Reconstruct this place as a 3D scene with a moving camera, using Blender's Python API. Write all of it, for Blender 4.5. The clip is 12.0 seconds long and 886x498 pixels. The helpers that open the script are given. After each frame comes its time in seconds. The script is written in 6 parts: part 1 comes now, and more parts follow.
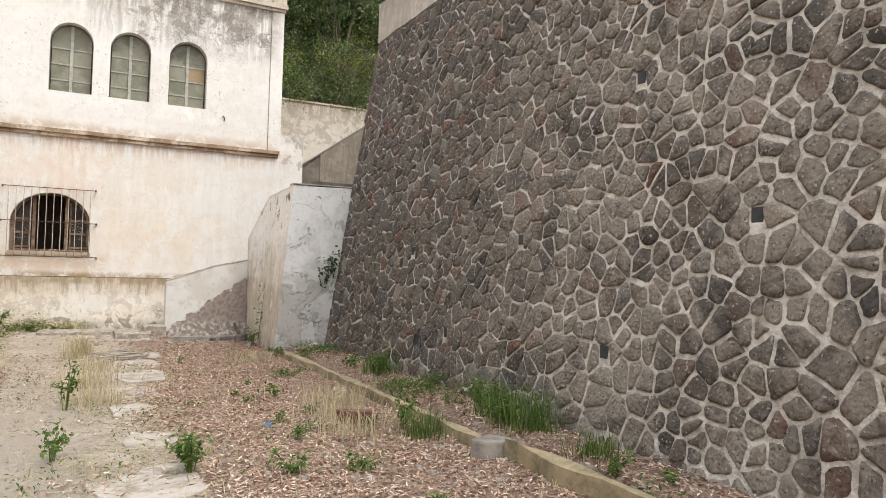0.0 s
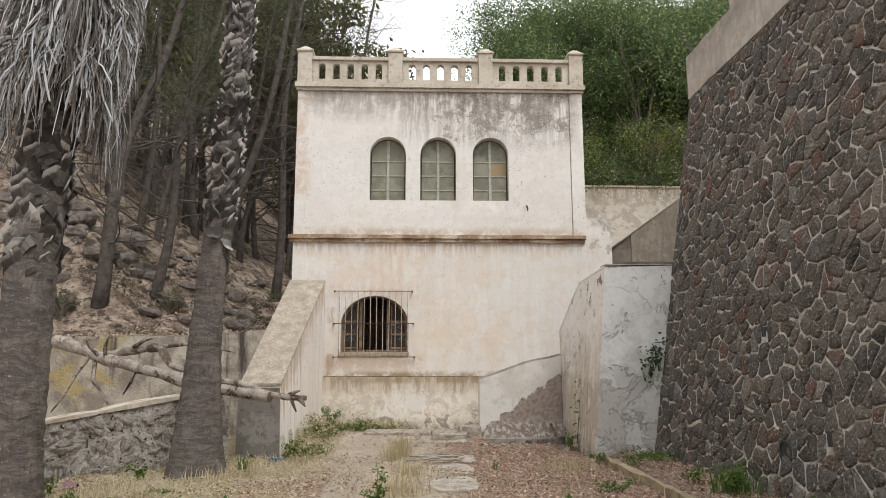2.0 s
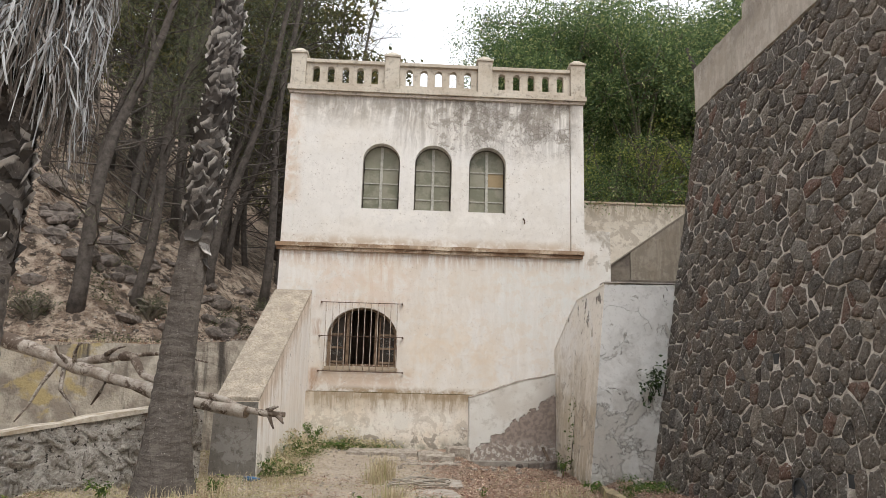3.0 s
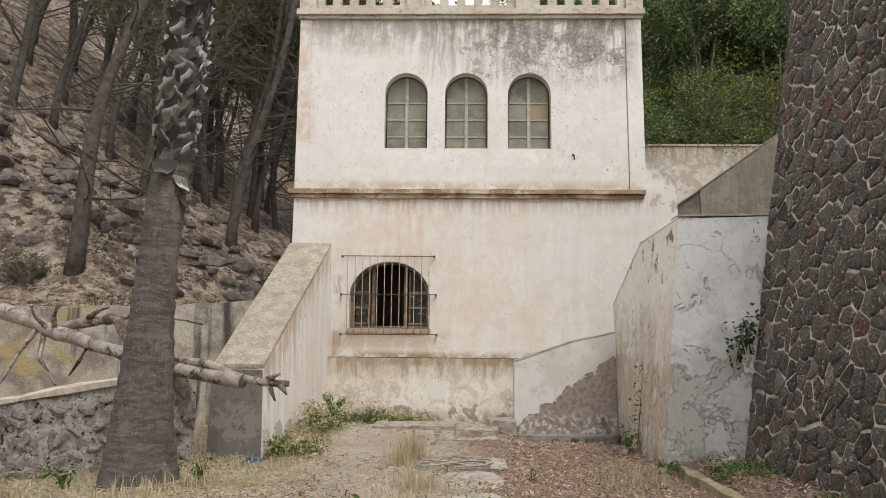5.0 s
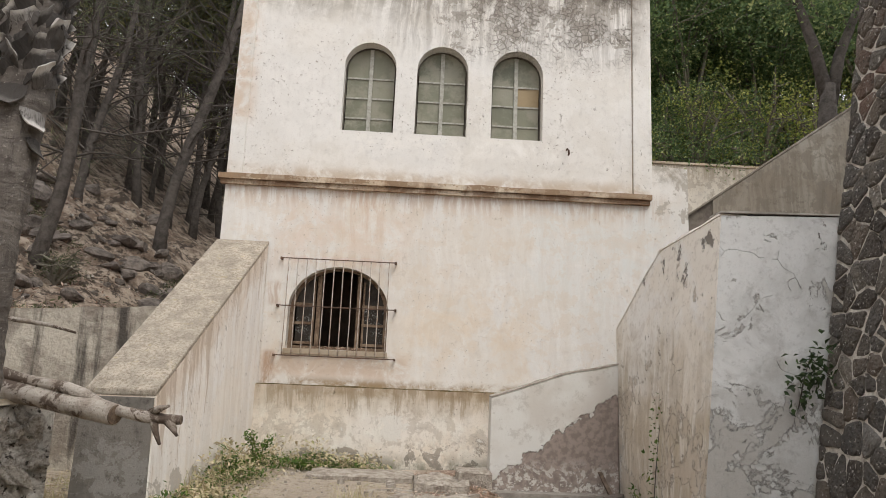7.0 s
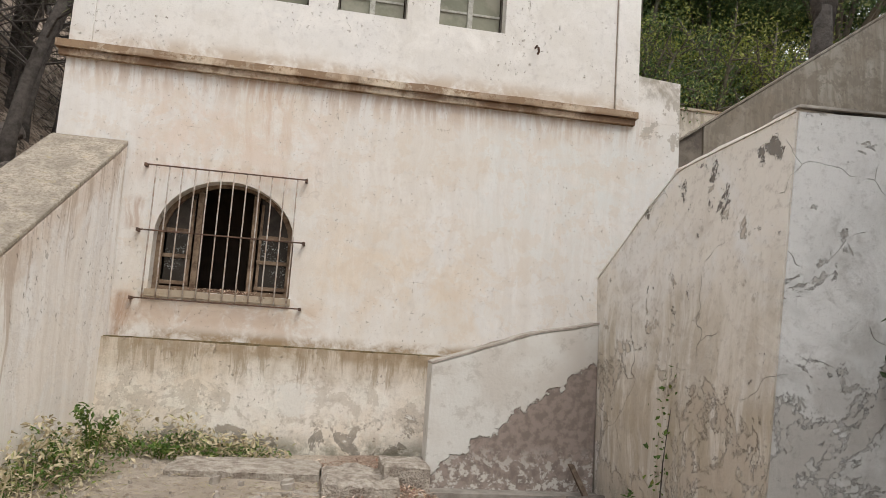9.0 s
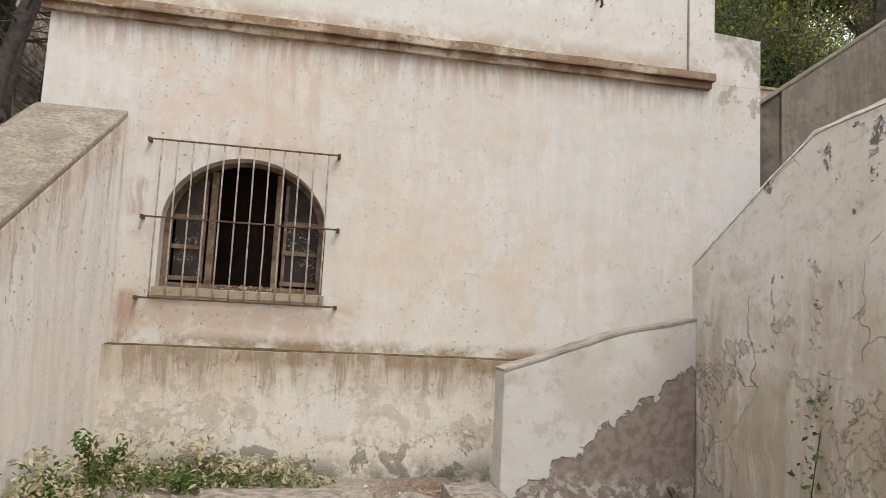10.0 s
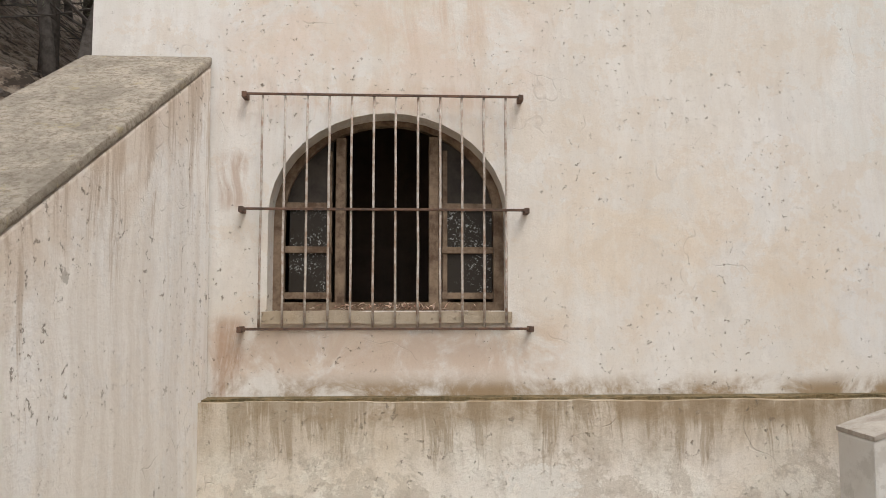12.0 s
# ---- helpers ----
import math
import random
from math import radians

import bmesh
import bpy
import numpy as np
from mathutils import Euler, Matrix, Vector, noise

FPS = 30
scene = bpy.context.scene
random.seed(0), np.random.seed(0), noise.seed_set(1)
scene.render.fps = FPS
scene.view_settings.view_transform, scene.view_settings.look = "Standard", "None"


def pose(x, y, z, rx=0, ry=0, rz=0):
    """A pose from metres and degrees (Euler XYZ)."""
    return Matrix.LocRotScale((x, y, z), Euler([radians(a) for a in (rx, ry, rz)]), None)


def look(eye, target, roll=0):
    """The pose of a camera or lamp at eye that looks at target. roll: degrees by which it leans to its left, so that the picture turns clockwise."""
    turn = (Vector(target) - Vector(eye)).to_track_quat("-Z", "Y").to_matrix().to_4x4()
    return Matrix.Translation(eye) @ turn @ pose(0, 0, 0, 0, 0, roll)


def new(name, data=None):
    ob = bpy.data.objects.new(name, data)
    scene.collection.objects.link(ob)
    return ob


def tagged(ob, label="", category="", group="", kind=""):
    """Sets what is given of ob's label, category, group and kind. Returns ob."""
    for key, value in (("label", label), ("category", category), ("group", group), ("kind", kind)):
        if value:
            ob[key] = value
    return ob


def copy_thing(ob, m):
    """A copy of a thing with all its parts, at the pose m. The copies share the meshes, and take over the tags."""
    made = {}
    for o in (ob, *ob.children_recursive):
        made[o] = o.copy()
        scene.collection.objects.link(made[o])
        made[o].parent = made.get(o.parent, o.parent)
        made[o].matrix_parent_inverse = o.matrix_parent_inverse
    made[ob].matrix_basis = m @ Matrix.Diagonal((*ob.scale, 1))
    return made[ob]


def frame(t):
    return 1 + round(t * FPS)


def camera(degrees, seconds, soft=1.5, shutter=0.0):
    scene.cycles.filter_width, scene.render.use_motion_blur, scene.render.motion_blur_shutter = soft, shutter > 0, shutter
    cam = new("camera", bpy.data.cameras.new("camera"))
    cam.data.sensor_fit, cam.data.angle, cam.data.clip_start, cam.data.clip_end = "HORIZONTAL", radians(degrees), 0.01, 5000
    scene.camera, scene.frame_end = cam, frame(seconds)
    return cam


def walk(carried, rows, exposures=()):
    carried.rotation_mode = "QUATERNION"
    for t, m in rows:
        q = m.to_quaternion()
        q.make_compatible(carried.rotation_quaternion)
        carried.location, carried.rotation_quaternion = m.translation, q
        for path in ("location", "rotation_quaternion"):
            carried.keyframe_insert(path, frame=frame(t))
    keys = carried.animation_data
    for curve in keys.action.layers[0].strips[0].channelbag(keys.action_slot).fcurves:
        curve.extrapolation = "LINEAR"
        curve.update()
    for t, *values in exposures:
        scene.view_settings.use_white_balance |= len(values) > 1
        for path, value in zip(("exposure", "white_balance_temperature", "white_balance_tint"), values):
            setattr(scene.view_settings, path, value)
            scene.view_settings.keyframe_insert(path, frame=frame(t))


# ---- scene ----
cam = camera(65.2, 12.0, 0.75)
PATH = [
    (0, (-0.157, 1.216, 1.548), (0.766, 2.989, 1.609), 1.6),
    (0.5, (-0.062, 1.562, 1.557), (0.496, 3.471, 1.765), -0.2),
    (1, (0.1, 1.943, 1.454), (0.296, 3.91, 1.762), 0.2),
    (1.5, (0.169, 2.224, 1.46), (0.163, 4.196, 1.793), -0.8),
    (2, (0.149, 2.516, 1.468), (0.223, 4.488, 1.794), -0.1),
    (2.5, (0.159, 2.772, 1.449), (0.263, 4.748, 1.744), 0.3),
    (3, (0.204, 3.054, 1.528), (0.293, 5.018, 1.893), 1.5),
    (3.2, (0.246, 3.183, 1.537), (0.307, 5.153, 1.876), 1.5),
    (4.8, (0.402, 4.725, 1.424), (0.317, 6.704, 1.7), 1.6),
    (5, (0.443, 4.963, 1.412), (0.402, 6.943, 1.689), 0.5),
    (5.5, (0.387, 5.532, 1.372), (0.442, 7.509, 1.671), 0.5),
    (6, (0.353, 6.023, 1.368), (0.31, 8.005, 1.629), 2.2),
    (6.5, (0.322, 6.577, 1.384), (0.408, 8.541, 1.75), 4.1),
    (6.7, (0.329, 6.826, 1.386), (0.399, 8.79, 1.757), 2.3),
    (8.3, (0.337, 8.747, 1.438), (0.467, 10.721, 1.73), 4.1),
    (8.5, (0.346, 8.972, 1.436), (0.46, 10.946, 1.732), 3.5),
    (9, (0.294, 9.598, 1.446), (0.63, 11.555, 1.689), 3.9),
    (9.5, (0.109, 10.191, 1.45), (0.546, 12.121, 1.745), 3.4),
    (10, (-0.137, 10.752, 1.525), (0.233, 12.707, 1.733), 2.9),
    (10.5, (-0.354, 11.302, 1.671), (-0.157, 13.274, 1.937), 0.6),
    (11, (-0.489, 11.851, 1.753), (-0.453, 13.832, 2.021), 3.0),
    (11.5, (-0.521, 12.394, 1.715), (-0.467, 14.38, 1.943), 2.1),
    (12, (-0.596, 12.949, 1.762), (-0.505, 14.941, 1.91), 0.0),
]
walk(cam, [(t, look(eye, target, roll)) for t, eye, target, roll in PATH],
     exposures=[(0, 0.58), (0.5, 0.17), (1.0, 0.14), (2.0, 0.13), (6.0, 0.14), (9.0, 0.14), (12.0, 0.16)])

# ---- world and light ----
world = bpy.data.worlds.new("sky")
scene.world = world
world.use_nodes = True
wt = world.node_tree
sky = wt.nodes.new("ShaderNodeTexSky")
sky.sky_type = "NISHITA"
sky.sun_disc = False
sky.sun_elevation = radians(60)
sky.sun_rotation = radians(145)
sky.dust_density = 4.0
# a veil of bright high cloud over the whole sky
cloud = wt.nodes.new("ShaderNodeTexNoise")
cloud.inputs["Scale"].default_value = 2.5
cloud.inputs["Detail"].default_value = 6
veil = wt.nodes.new("ShaderNodeMapRange")
wt.links.new(cloud.outputs["Fac"], veil.inputs[0])
veil.inputs[1].default_value, veil.inputs[2].default_value = 0.3, 0.7
veil.inputs[3].default_value, veil.inputs[4].default_value = 0.75, 0.98
pale = wt.nodes.new("ShaderNodeMix")
pale.data_type = "RGBA"
wt.links.new(veil.outputs[0], pale.inputs[0])
wt.links.new(sky.outputs[0], pale.inputs[6])
pale.inputs[7].default_value = (9.0, 9.1, 9.4, 1)
wt.links.new(pale.outputs[2], wt.nodes["Background"].inputs["Color"])
wt.nodes["Background"].inputs["Strength"].default_value = 0.15

sun = new("sun", bpy.data.lights.new("sun", "SUN"))
sun.data.energy = 1.55
sun.data.angle = radians(25)
sun.data.color = (1.0, 0.96, 0.9)
sun.matrix_world = look((6, -5, 20), (0, 6, 0))
scene.view_settings.exposure = 0.0

# ---- small toolbox ----
rnd = random.Random(7)


class Geo:
    """A mesh under construction: vertices and faces."""

    def __init__(self):
        self.v, self.f = [], []

    def poly(self, pts):
        n = len(self.v)
        self.v += [tuple(p) for p in pts]
        self.f.append(tuple(range(n, n + len(pts))))
        return self

    def box(self, x0, x1, y0, y1, z0, z1):
        n = len(self.v)
        self.v += [(x, y, z) for z in (z0, z1) for x, y in ((x0, y0), (x1, y0), (x1, y1), (x0, y1))]
        self.f += [tuple(n + i for i in q) for q in ((3, 2, 1, 0), (4, 5, 6, 7), (0, 1, 5, 4), (1, 2, 6, 5), (2, 3, 7, 6), (3, 0, 4, 7))]
        return self

    def prism(self, low, high):
        """Joins two rings of equally many points and caps both."""
        n, k = len(self.v), len(low)
        self.v += [tuple(p) for p in low] + [tuple(p) for p in high]
        self.f += [tuple(range(n + k - 1, n - 1, -1)), tuple(range(n + k, n + 2 * k))]
        self.f += [(n + i, n + (i + 1) % k, n + k + (i + 1) % k, n + k + i) for i in range(k)]
        return self

    def tube(self, pts, radii, sides=6, caps=True, wobble=0.0):
        pts = [Vector(p) for p in pts]
        n = len(self.v)
        for i, p in enumerate(pts):
            d = (pts[min(i + 1, len(pts) - 1)] - pts[max(i - 1, 0)]).normalized()
            a = d.cross(Vector((0.31, 0.87, 0.13)) if abs(d.z) > 0.8 else Vector((0, 0, 1))).normalized()
            b = d.cross(a)
            for j in range(sides):
                w = 2 * math.pi * j / sides
                r = radii[i] * (1 + wobble * (rnd.random() - 0.5))
                self.v.append(tuple(p + r * (math.cos(w) * a + math.sin(w) * b)))
        for i in range(len(pts) - 1):
            for j in range(sides):
                k = (j + 1) % sides
                self.f.append((n + i * sides + j, n + (i + 1) * sides + j, n + (i + 1) * sides + k, n + i * sides + k))
        if caps:
            self.f.append(tuple(n + j for j in range(sides)))
            m = n + (len(pts) - 1) * sides
            self.f.append(tuple(m + j for j in reversed(range(sides))))
        return self

    def mesh(self, name, material, bevel=0.0, smooth=False):
        me = bpy.data.meshes.new(name)
        me.from_pydata(self.v, [], self.f)
        bm = bmesh.new()
        bm.from_mesh(me)
        if len(self.f) < 6000:
            bmesh.ops.recalc_face_normals(bm, faces=bm.faces)
        if bevel:
            bmesh.ops.bevel(bm, geom=[e for e in bm.edges if len(e.link_faces) == 2 and e.calc_face_angle(0) > 0.5], offset=bevel, segments=2, profile=0.6, affect="EDGES")
        bm.to_mesh(me)
        bm.free()
        if smooth:
            me.shade_smooth()
        me.materials.append(material)
        return me


def thing(name, label, category, group="", kind="", at=(0, 0, 0)):
    ob = new(name)
    ob.empty_display_size = 0.1
    ob.location = at
    return tagged(ob, label, category, group, kind)


def part(name, geo, material, parent=None, label="", bevel=0.0, smooth=False):
    ob = new(name, geo if isinstance(geo, bpy.types.Mesh) else geo.mesh(name, material, bevel, smooth))
    if parent:
        ob.parent = parent
        ob.matrix_parent_inverse = Matrix.Translation(-parent.location) if parent.parent is None else Matrix()
    if label:
        ob["label"] = label
    return ob


def lone(name, geo, material, label, category, kind="", group="", bevel=0.0, smooth=False):
    return tagged(part(name, geo, material, None, "", bevel, smooth), label, category, group, kind)


def fuzz(x, y, z=0.0, s=1.0):
    return noise.noise(Vector((x * s, y * s, z * s)))


def step(a, b, x):
    t = min(1, max(0, (x - a) / (b - a)))
    return t * t * (3 - 2 * t)


# ---- materials ----
class Shade:
    """A node material with short-hand for its nodes."""

    def __init__(self, name, rough=0.85, spec=0.3):
        self.m = bpy.data.materials.new(name)
        self.m.use_nodes = True
        self.t = self.m.node_tree
        self.b = self.t.nodes["Principled BSDF"]
        self.b.inputs["Roughness"].default_value = rough
        self.b.inputs["Specular IOR Level"].default_value = spec
        self.co = self.t.nodes.new("ShaderNodeTexCoord").outputs["Object"]

    def put(self, sock, v):
        if isinstance(v, bpy.types.NodeSocket):
            self.t.links.new(v, sock)
        elif isinstance(v, tuple) and len(v) == 3 and sock.type == "RGBA":
            sock.default_value = (*v, 1)
        else:
            sock.default_value = v

    def scaled(self, sx, sy, sz, co=None):
        n = self.t.nodes.new("ShaderNodeMapping")
        self.put(n.inputs["Vector"], co or self.co)
        n.inputs["Scale"].default_value = (sx, sy, sz)
        return n.outputs[0]

    def noise(self, scale, detail=4, rough=0.55, co=None, warp=0.0):
        n = self.t.nodes.new("ShaderNodeTexNoise")
        self.put(n.inputs["Vector"], co or self.co)
        n.inputs["Scale"].default_value = scale
        n.inputs["Detail"].default_value = detail
        n.inputs["Roughness"].default_value = rough
        n.inputs["Distortion"].default_value = warp
        return n.outputs["Fac"]

    def cells(self, scale, co=None, feature="F1"):
        n = self.t.nodes.new("ShaderNodeTexVoronoi")
        n.feature = feature
        self.put(n.inputs["Vector"], co or self.co)
        n.inputs["Scale"].default_value = scale
        return n.outputs["Distance"]

    def warped(self, amount, scale):
        n = self.t.nodes.new("ShaderNodeTexNoise")
        self.put(n.inputs["Vector"], self.co)
        n.inputs["Scale"].default_value = scale
        a = self.t.nodes.new("ShaderNodeVectorMath")
        a.operation = "MULTIPLY_ADD"
        self.t.links.new(n.outputs["Color"], a.inputs[0])
        a.inputs[1].default_value = (amount,) * 3
        self.put(a.inputs[2], self.co)
        return a.outputs[0]

    def band(self, v, a, b, lo=0.0, hi=1.0):
        n = self.t.nodes.new("ShaderNodeMapRange")
        n.interpolation_type = "SMOOTHSTEP"
        self.put(n.inputs[0], v)
        n.inputs[1].default_value, n.inputs[2].default_value = a, b
        n.inputs[3].default_value, n.inputs[4].default_value = lo, hi
        return n.outputs[0]

    def calc(self, op, a, b=0.0):
        n = self.t.nodes.new("ShaderNodeMath")
        n.operation = op
        self.put(n.inputs[0], a)
        self.put(n.inputs[1], b)
        return n.outputs[0]

    def mul(self, *vs):
        out = vs[0]
        for v in vs[1:]:
            out = self.calc("MULTIPLY", out, v)
        return out

    def mix(self, fac, a, b):
        n = self.t.nodes.new("ShaderNodeMix")
        n.data_type = "RGBA"
        self.put(n.inputs[0], fac)
        self.put(n.inputs[6], a)
        self.put(n.inputs[7], b)
        return n.outputs[2]

    def ramp(self, fac, stops):
        n = self.t.nodes.new("ShaderNodeValToRGB")
        while len(n.color_ramp.elements) < len(stops):
            n.color_ramp.elements.new(0.5)
        for e, (p, c) in zip(n.color_ramp.elements, stops):
            e.position, e.color = p, (*c, 1)
        self.put(n.inputs[0], fac)
        return n.outputs[0]

    def xyz(self):
        n = self.t.nodes.new("ShaderNodeSeparateXYZ")
        self.put(n.inputs[0], self.co)
        return n.outputs

    def random(self):
        return self.t.nodes.new("ShaderNodeObjectInfo").outputs["Random"]

    def island(self):
        return self.t.nodes.new("ShaderNodeNewGeometry").outputs["Random Per Island"]

    def bump(self, h, dist=0.01, strength=1.0):
        n = self.t.nodes.new("ShaderNodeBump")
        self.put(n.inputs["Height"], h)
        n.inputs["Distance"].default_value = dist
        n.inputs["Strength"].default_value = strength
        self.t.links.new(n.outputs[0], self.b.inputs["Normal"])

    def colour(self, c):
        self.put(self.b.inputs["Base Color"], c)
        return self.m


def plaster(name, light, warm, dirt, zones=(), patchy=0.5, cracks=None, bumpy=0.012, drips=None):
    """Old limewashed render: flaking coats of two tones, pitting, run-off streaks, and stains in the given zones
    (x0, x1, z0, z1, feather, colour, amount, kind), kind being "streak", "blot" or "flake". drips: (y, z, slope, depth, colour) of run-off below a sloping edge."""
    s = Shade(name, 0.92, 0.12)
    x, y, z = s.xyz()
    big = s.noise(0.8, 6, 0.62, warp=0.3)
    c = s.mix(s.band(big, 0.4, 0.62), light, warm)
    coat = s.noise(2.2, 9, 0.72)
    c = s.mix(s.mul(s.band(coat, 0.48, 0.56), 0.35), c, tuple(min(0.86, v * 1.12) for v in light))
    fine = s.noise(9, 8, 0.72)
    c = s.mix(s.mul(s.band(fine, 0.5, 0.72), patchy), c, dirt)
    wob = s.warped(0.25, 1.3)
    streak = s.noise(1.0, 7, 0.68, s.scaled(11, 11, 0.34, wob))
    c = s.mix(s.mul(s.band(streak, 0.52, 0.75), 0.35 * patchy), c, dirt)
    blot = s.noise(2.4, 8, 0.7, warp=0.5)
    flake = s.noise(3.4, 9, 0.72, warp=0.25)
    for x0, x1, z0, z1, feather, colour, amount, how in zones:
        m = s.mul(s.band(x, x0 - feather, x0 + feather), s.band(x, x1 - feather, x1 + feather, 1, 0), s.band(z, z0 - feather, z0 + feather), s.band(z, z1 - feather, z1 + feather, 1, 0))
        if how == "streak":
            tex = s.mul(m, s.band(streak, 0.4, 0.6))
        elif how == "blot":
            tex = s.mul(m, s.band(blot, 0.4, 0.6))
        else:
            tex = s.band(s.calc("ADD", flake, s.mul(m, 0.14)), 0.66, 0.675)
        c = s.mix(s.mul(tex, amount), c, colour)
    grain = s.noise(85, 6, 0.8)
    c = s.mix(s.mul(s.band(grain, 0.53, 0.65), 0.24), c, dirt)
    h = s.calc("ADD", s.mul(fine, 0.32), s.calc("ADD", s.mul(s.noise(60, 5, 0.7), 0.1), s.mul(s.band(coat, 0.46, 0.6), 0.1)))
    if drips:
        y0, zt, slope, depth, colour = drips
        below = s.calc("SUBTRACT", s.calc("ADD", s.mul(s.calc("SUBTRACT", y, y0), slope), zt), z)
        run = s.noise(1.0, 9, 0.75, s.scaled(8.0, 8.0, 0.24, s.warped(0.15, 1.5)))
        wash = s.mul(s.band(s.calc("ADD", below, s.mul(s.calc("SUBTRACT", blot, 0.5), 1.2)), 0.05, 0.4, 1, 0), 0.42)
        c = s.mix(wash, c, tuple(v * 1.35 for v in colour))
        m = s.band(s.calc("ADD", s.mul(below, -0.16 / depth), run), 0.435, 0.53)
        c = s.mix(s.mul(m, 0.6), c, colour)
    if cracks:
        x0, x1, z0, z1, scale = cracks
        edge = s.cells(scale, s.warped(0.16, 5), "DISTANCE_TO_EDGE")
        m = s.mul(s.band(x, x0, x0 + 0.8), s.band(x, x1 - 0.1, x1, 1, 0), s.band(z, z0, z0 + 0.6), s.band(z, z1 - 0.1, z1, 1, 0), s.band(blot, 0.42, 0.55))
        line = s.mul(s.band(edge, 0.02, 0.09, 1, 0), m)
        c = s.mix(s.mul(line, 0.55), c, (0.17, 0.145, 0.12))
        h = s.calc("SUBTRACT", h, line)
    thin = s.cells(0.9, s.warped(0.7, 2.5), "DISTANCE_TO_EDGE")
    hair = s.mul(s.band(thin, 0.001, 0.005, 1, 0), s.band(s.noise(2.6, 3), 0.56, 0.6))
    c = s.mix(s.mul(hair, 0.13), c, (0.25, 0.21, 0.17))
    chip = s.mul(s.band(s.noise(24, 6, 0.7), 0.615, 0.635), s.band(s.noise(1.9, 3), 0.42, 0.58))
    c = s.mix(s.mul(chip, 0.75), c, (0.3, 0.25, 0.2))
    s.bump(s.calc("SUBTRACT", h, s.calc("ADD", s.mul(hair, 0.1), s.mul(chip, 0.4))), bumpy)
    return s.colour(c)


def aggregate(name, light, dark):
    """Weather-worn pebbly cement with lichen flecks."""
    s = Shade(name, 0.95, 0.12)
    grit = s.noise(34, 8, 0.8)
    wear = s.noise(5, 9, 0.78, warp=0.2)
    c = s.mix(s.band(wear, 0.36, 0.66), tuple(v * 0.68 for v in light), tuple(min(0.8, v * 1.12) for v in light))
    c = s.mix(s.band(grit, 0.47, 0.6, 0, 0.75), c, dark)
    c = s.mix(s.band(s.noise(1.3, 7, 0.7), 0.48, 0.66, 0, 0.45), c, tuple(v * 0.66 for v in light))
    c = s.mix(s.mul(s.band(s.noise(9, 7, 0.75), 0.58, 0.66), 0.5), c, (0.52, 0.43, 0.25))
    s.bump(s.calc("ADD", s.mul(grit, 0.6), wear), 0.03)
    return s.colour(c)


CREAM, WARM, GREY = (0.745, 0.722, 0.685), (0.715, 0.68, 0.625), (0.4, 0.37, 0.34)
RUST, OCHRE = (0.38, 0.2, 0.1), (0.55, 0.36, 0.21)
DIRT = (0.17, 0.145, 0.115)
M_UPPER = plaster("limewash_upper", CREAM, WARM, GREY, [
    (-2.3, 3.6, 6.9, 7.6, 0.35, DIRT, 0.45, "streak"), (-2.3, 3.6, 6.8, 7.6, 0.3, (0.3, 0.265, 0.22), 0.6, "blot"), (1.5, 3.6, 6.3, 7.5, 0.4, GREY, 0.7, "blot"),
    (-0.2, 3.6, 6.2, 7.5, 0.3, DIRT, 0.35, "streak"), (0.4, 3.5, 6.35, 7.4, 0.3, (0.3, 0.27, 0.23), 0.7, "flake"), (-2.6, -2.2, 5, 7.4, 0.15, OCHRE, 0.5, "blot"),
    (-2.5, 3.7, 4.1, 4.3, 0.1, (0.5, 0.4, 0.3), 0.8, "blot"), (-0.9, 2.4, 4.6, 4.9, 0.12, (0.84, 0.81, 0.76), 0.9, "blot")], 0.3, (0.4, 3.55, 5.9, 7.45, 13.0))
M_LOWER = plaster("limewash_lower", CREAM, (0.73, 0.685, 0.62), GREY, [
    (-2.5, 4.0, 3.78, 4.1, 0.16, (0.46, 0.3, 0.19), 0.6, "streak"), (-0.75, -0.15, 3.2, 4.1, 0.12, (0.62, 0.43, 0.3), 0.55, "streak"), (-1.7, 0.2, 2.95, 3.8, 0.25, (0.7, 0.55, 0.44), 0.55, "blot"), (-1.75, 0.2, 2.8, 3.1, 0.08, (0.5, 0.32, 0.2), 0.22, "streak"),
    (-1.8, 0.3, 1.3, 1.65, 0.12, (0.58, 0.44, 0.33), 0.8, "blot"), (-2.5, 4.0, 1.1, 1.3, 0.06, (0.33, 0.23, 0.13), 0.95, "blot"),
    (0.1, 2.4, 1.5, 2.6, 0.4, (0.74, 0.6, 0.44), 0.5, "blot"), (1.9, 4.2, 2.3, 3.9, 0.4, (0.72, 0.735, 0.71), 0.7, "blot"), (3.78, 4.5, 4.35, 4.7, 0.1, (0.3, 0.26, 0.2), 0.8, "blot"), (3.78, 4.5, 3.8, 4.7, 0.15, (0.42, 0.38, 0.32), 0.8, "flake"), (-2.5, 4, 1.4, 4.0, 0.3, (0.64, 0.56, 0.47), 0.22, "streak"), (-2.5, 4, 1.4, 4.0, 0.3, (0.68, 0.57, 0.45), 0.3, "flake"), (-1.72, -1.56, 1.2, 1.66, 0.04, (0.36, 0.2, 0.11), 0.6, "streak"), (-1.72, -1.56, 2.3, 2.62, 0.04, (0.36, 0.2, 0.11), 0.5, "streak"), (-1.4, 0.0, 2.9, 3.02, 0.04, (0.55, 0.36, 0.24), 0.3, "blot")], 0.25)
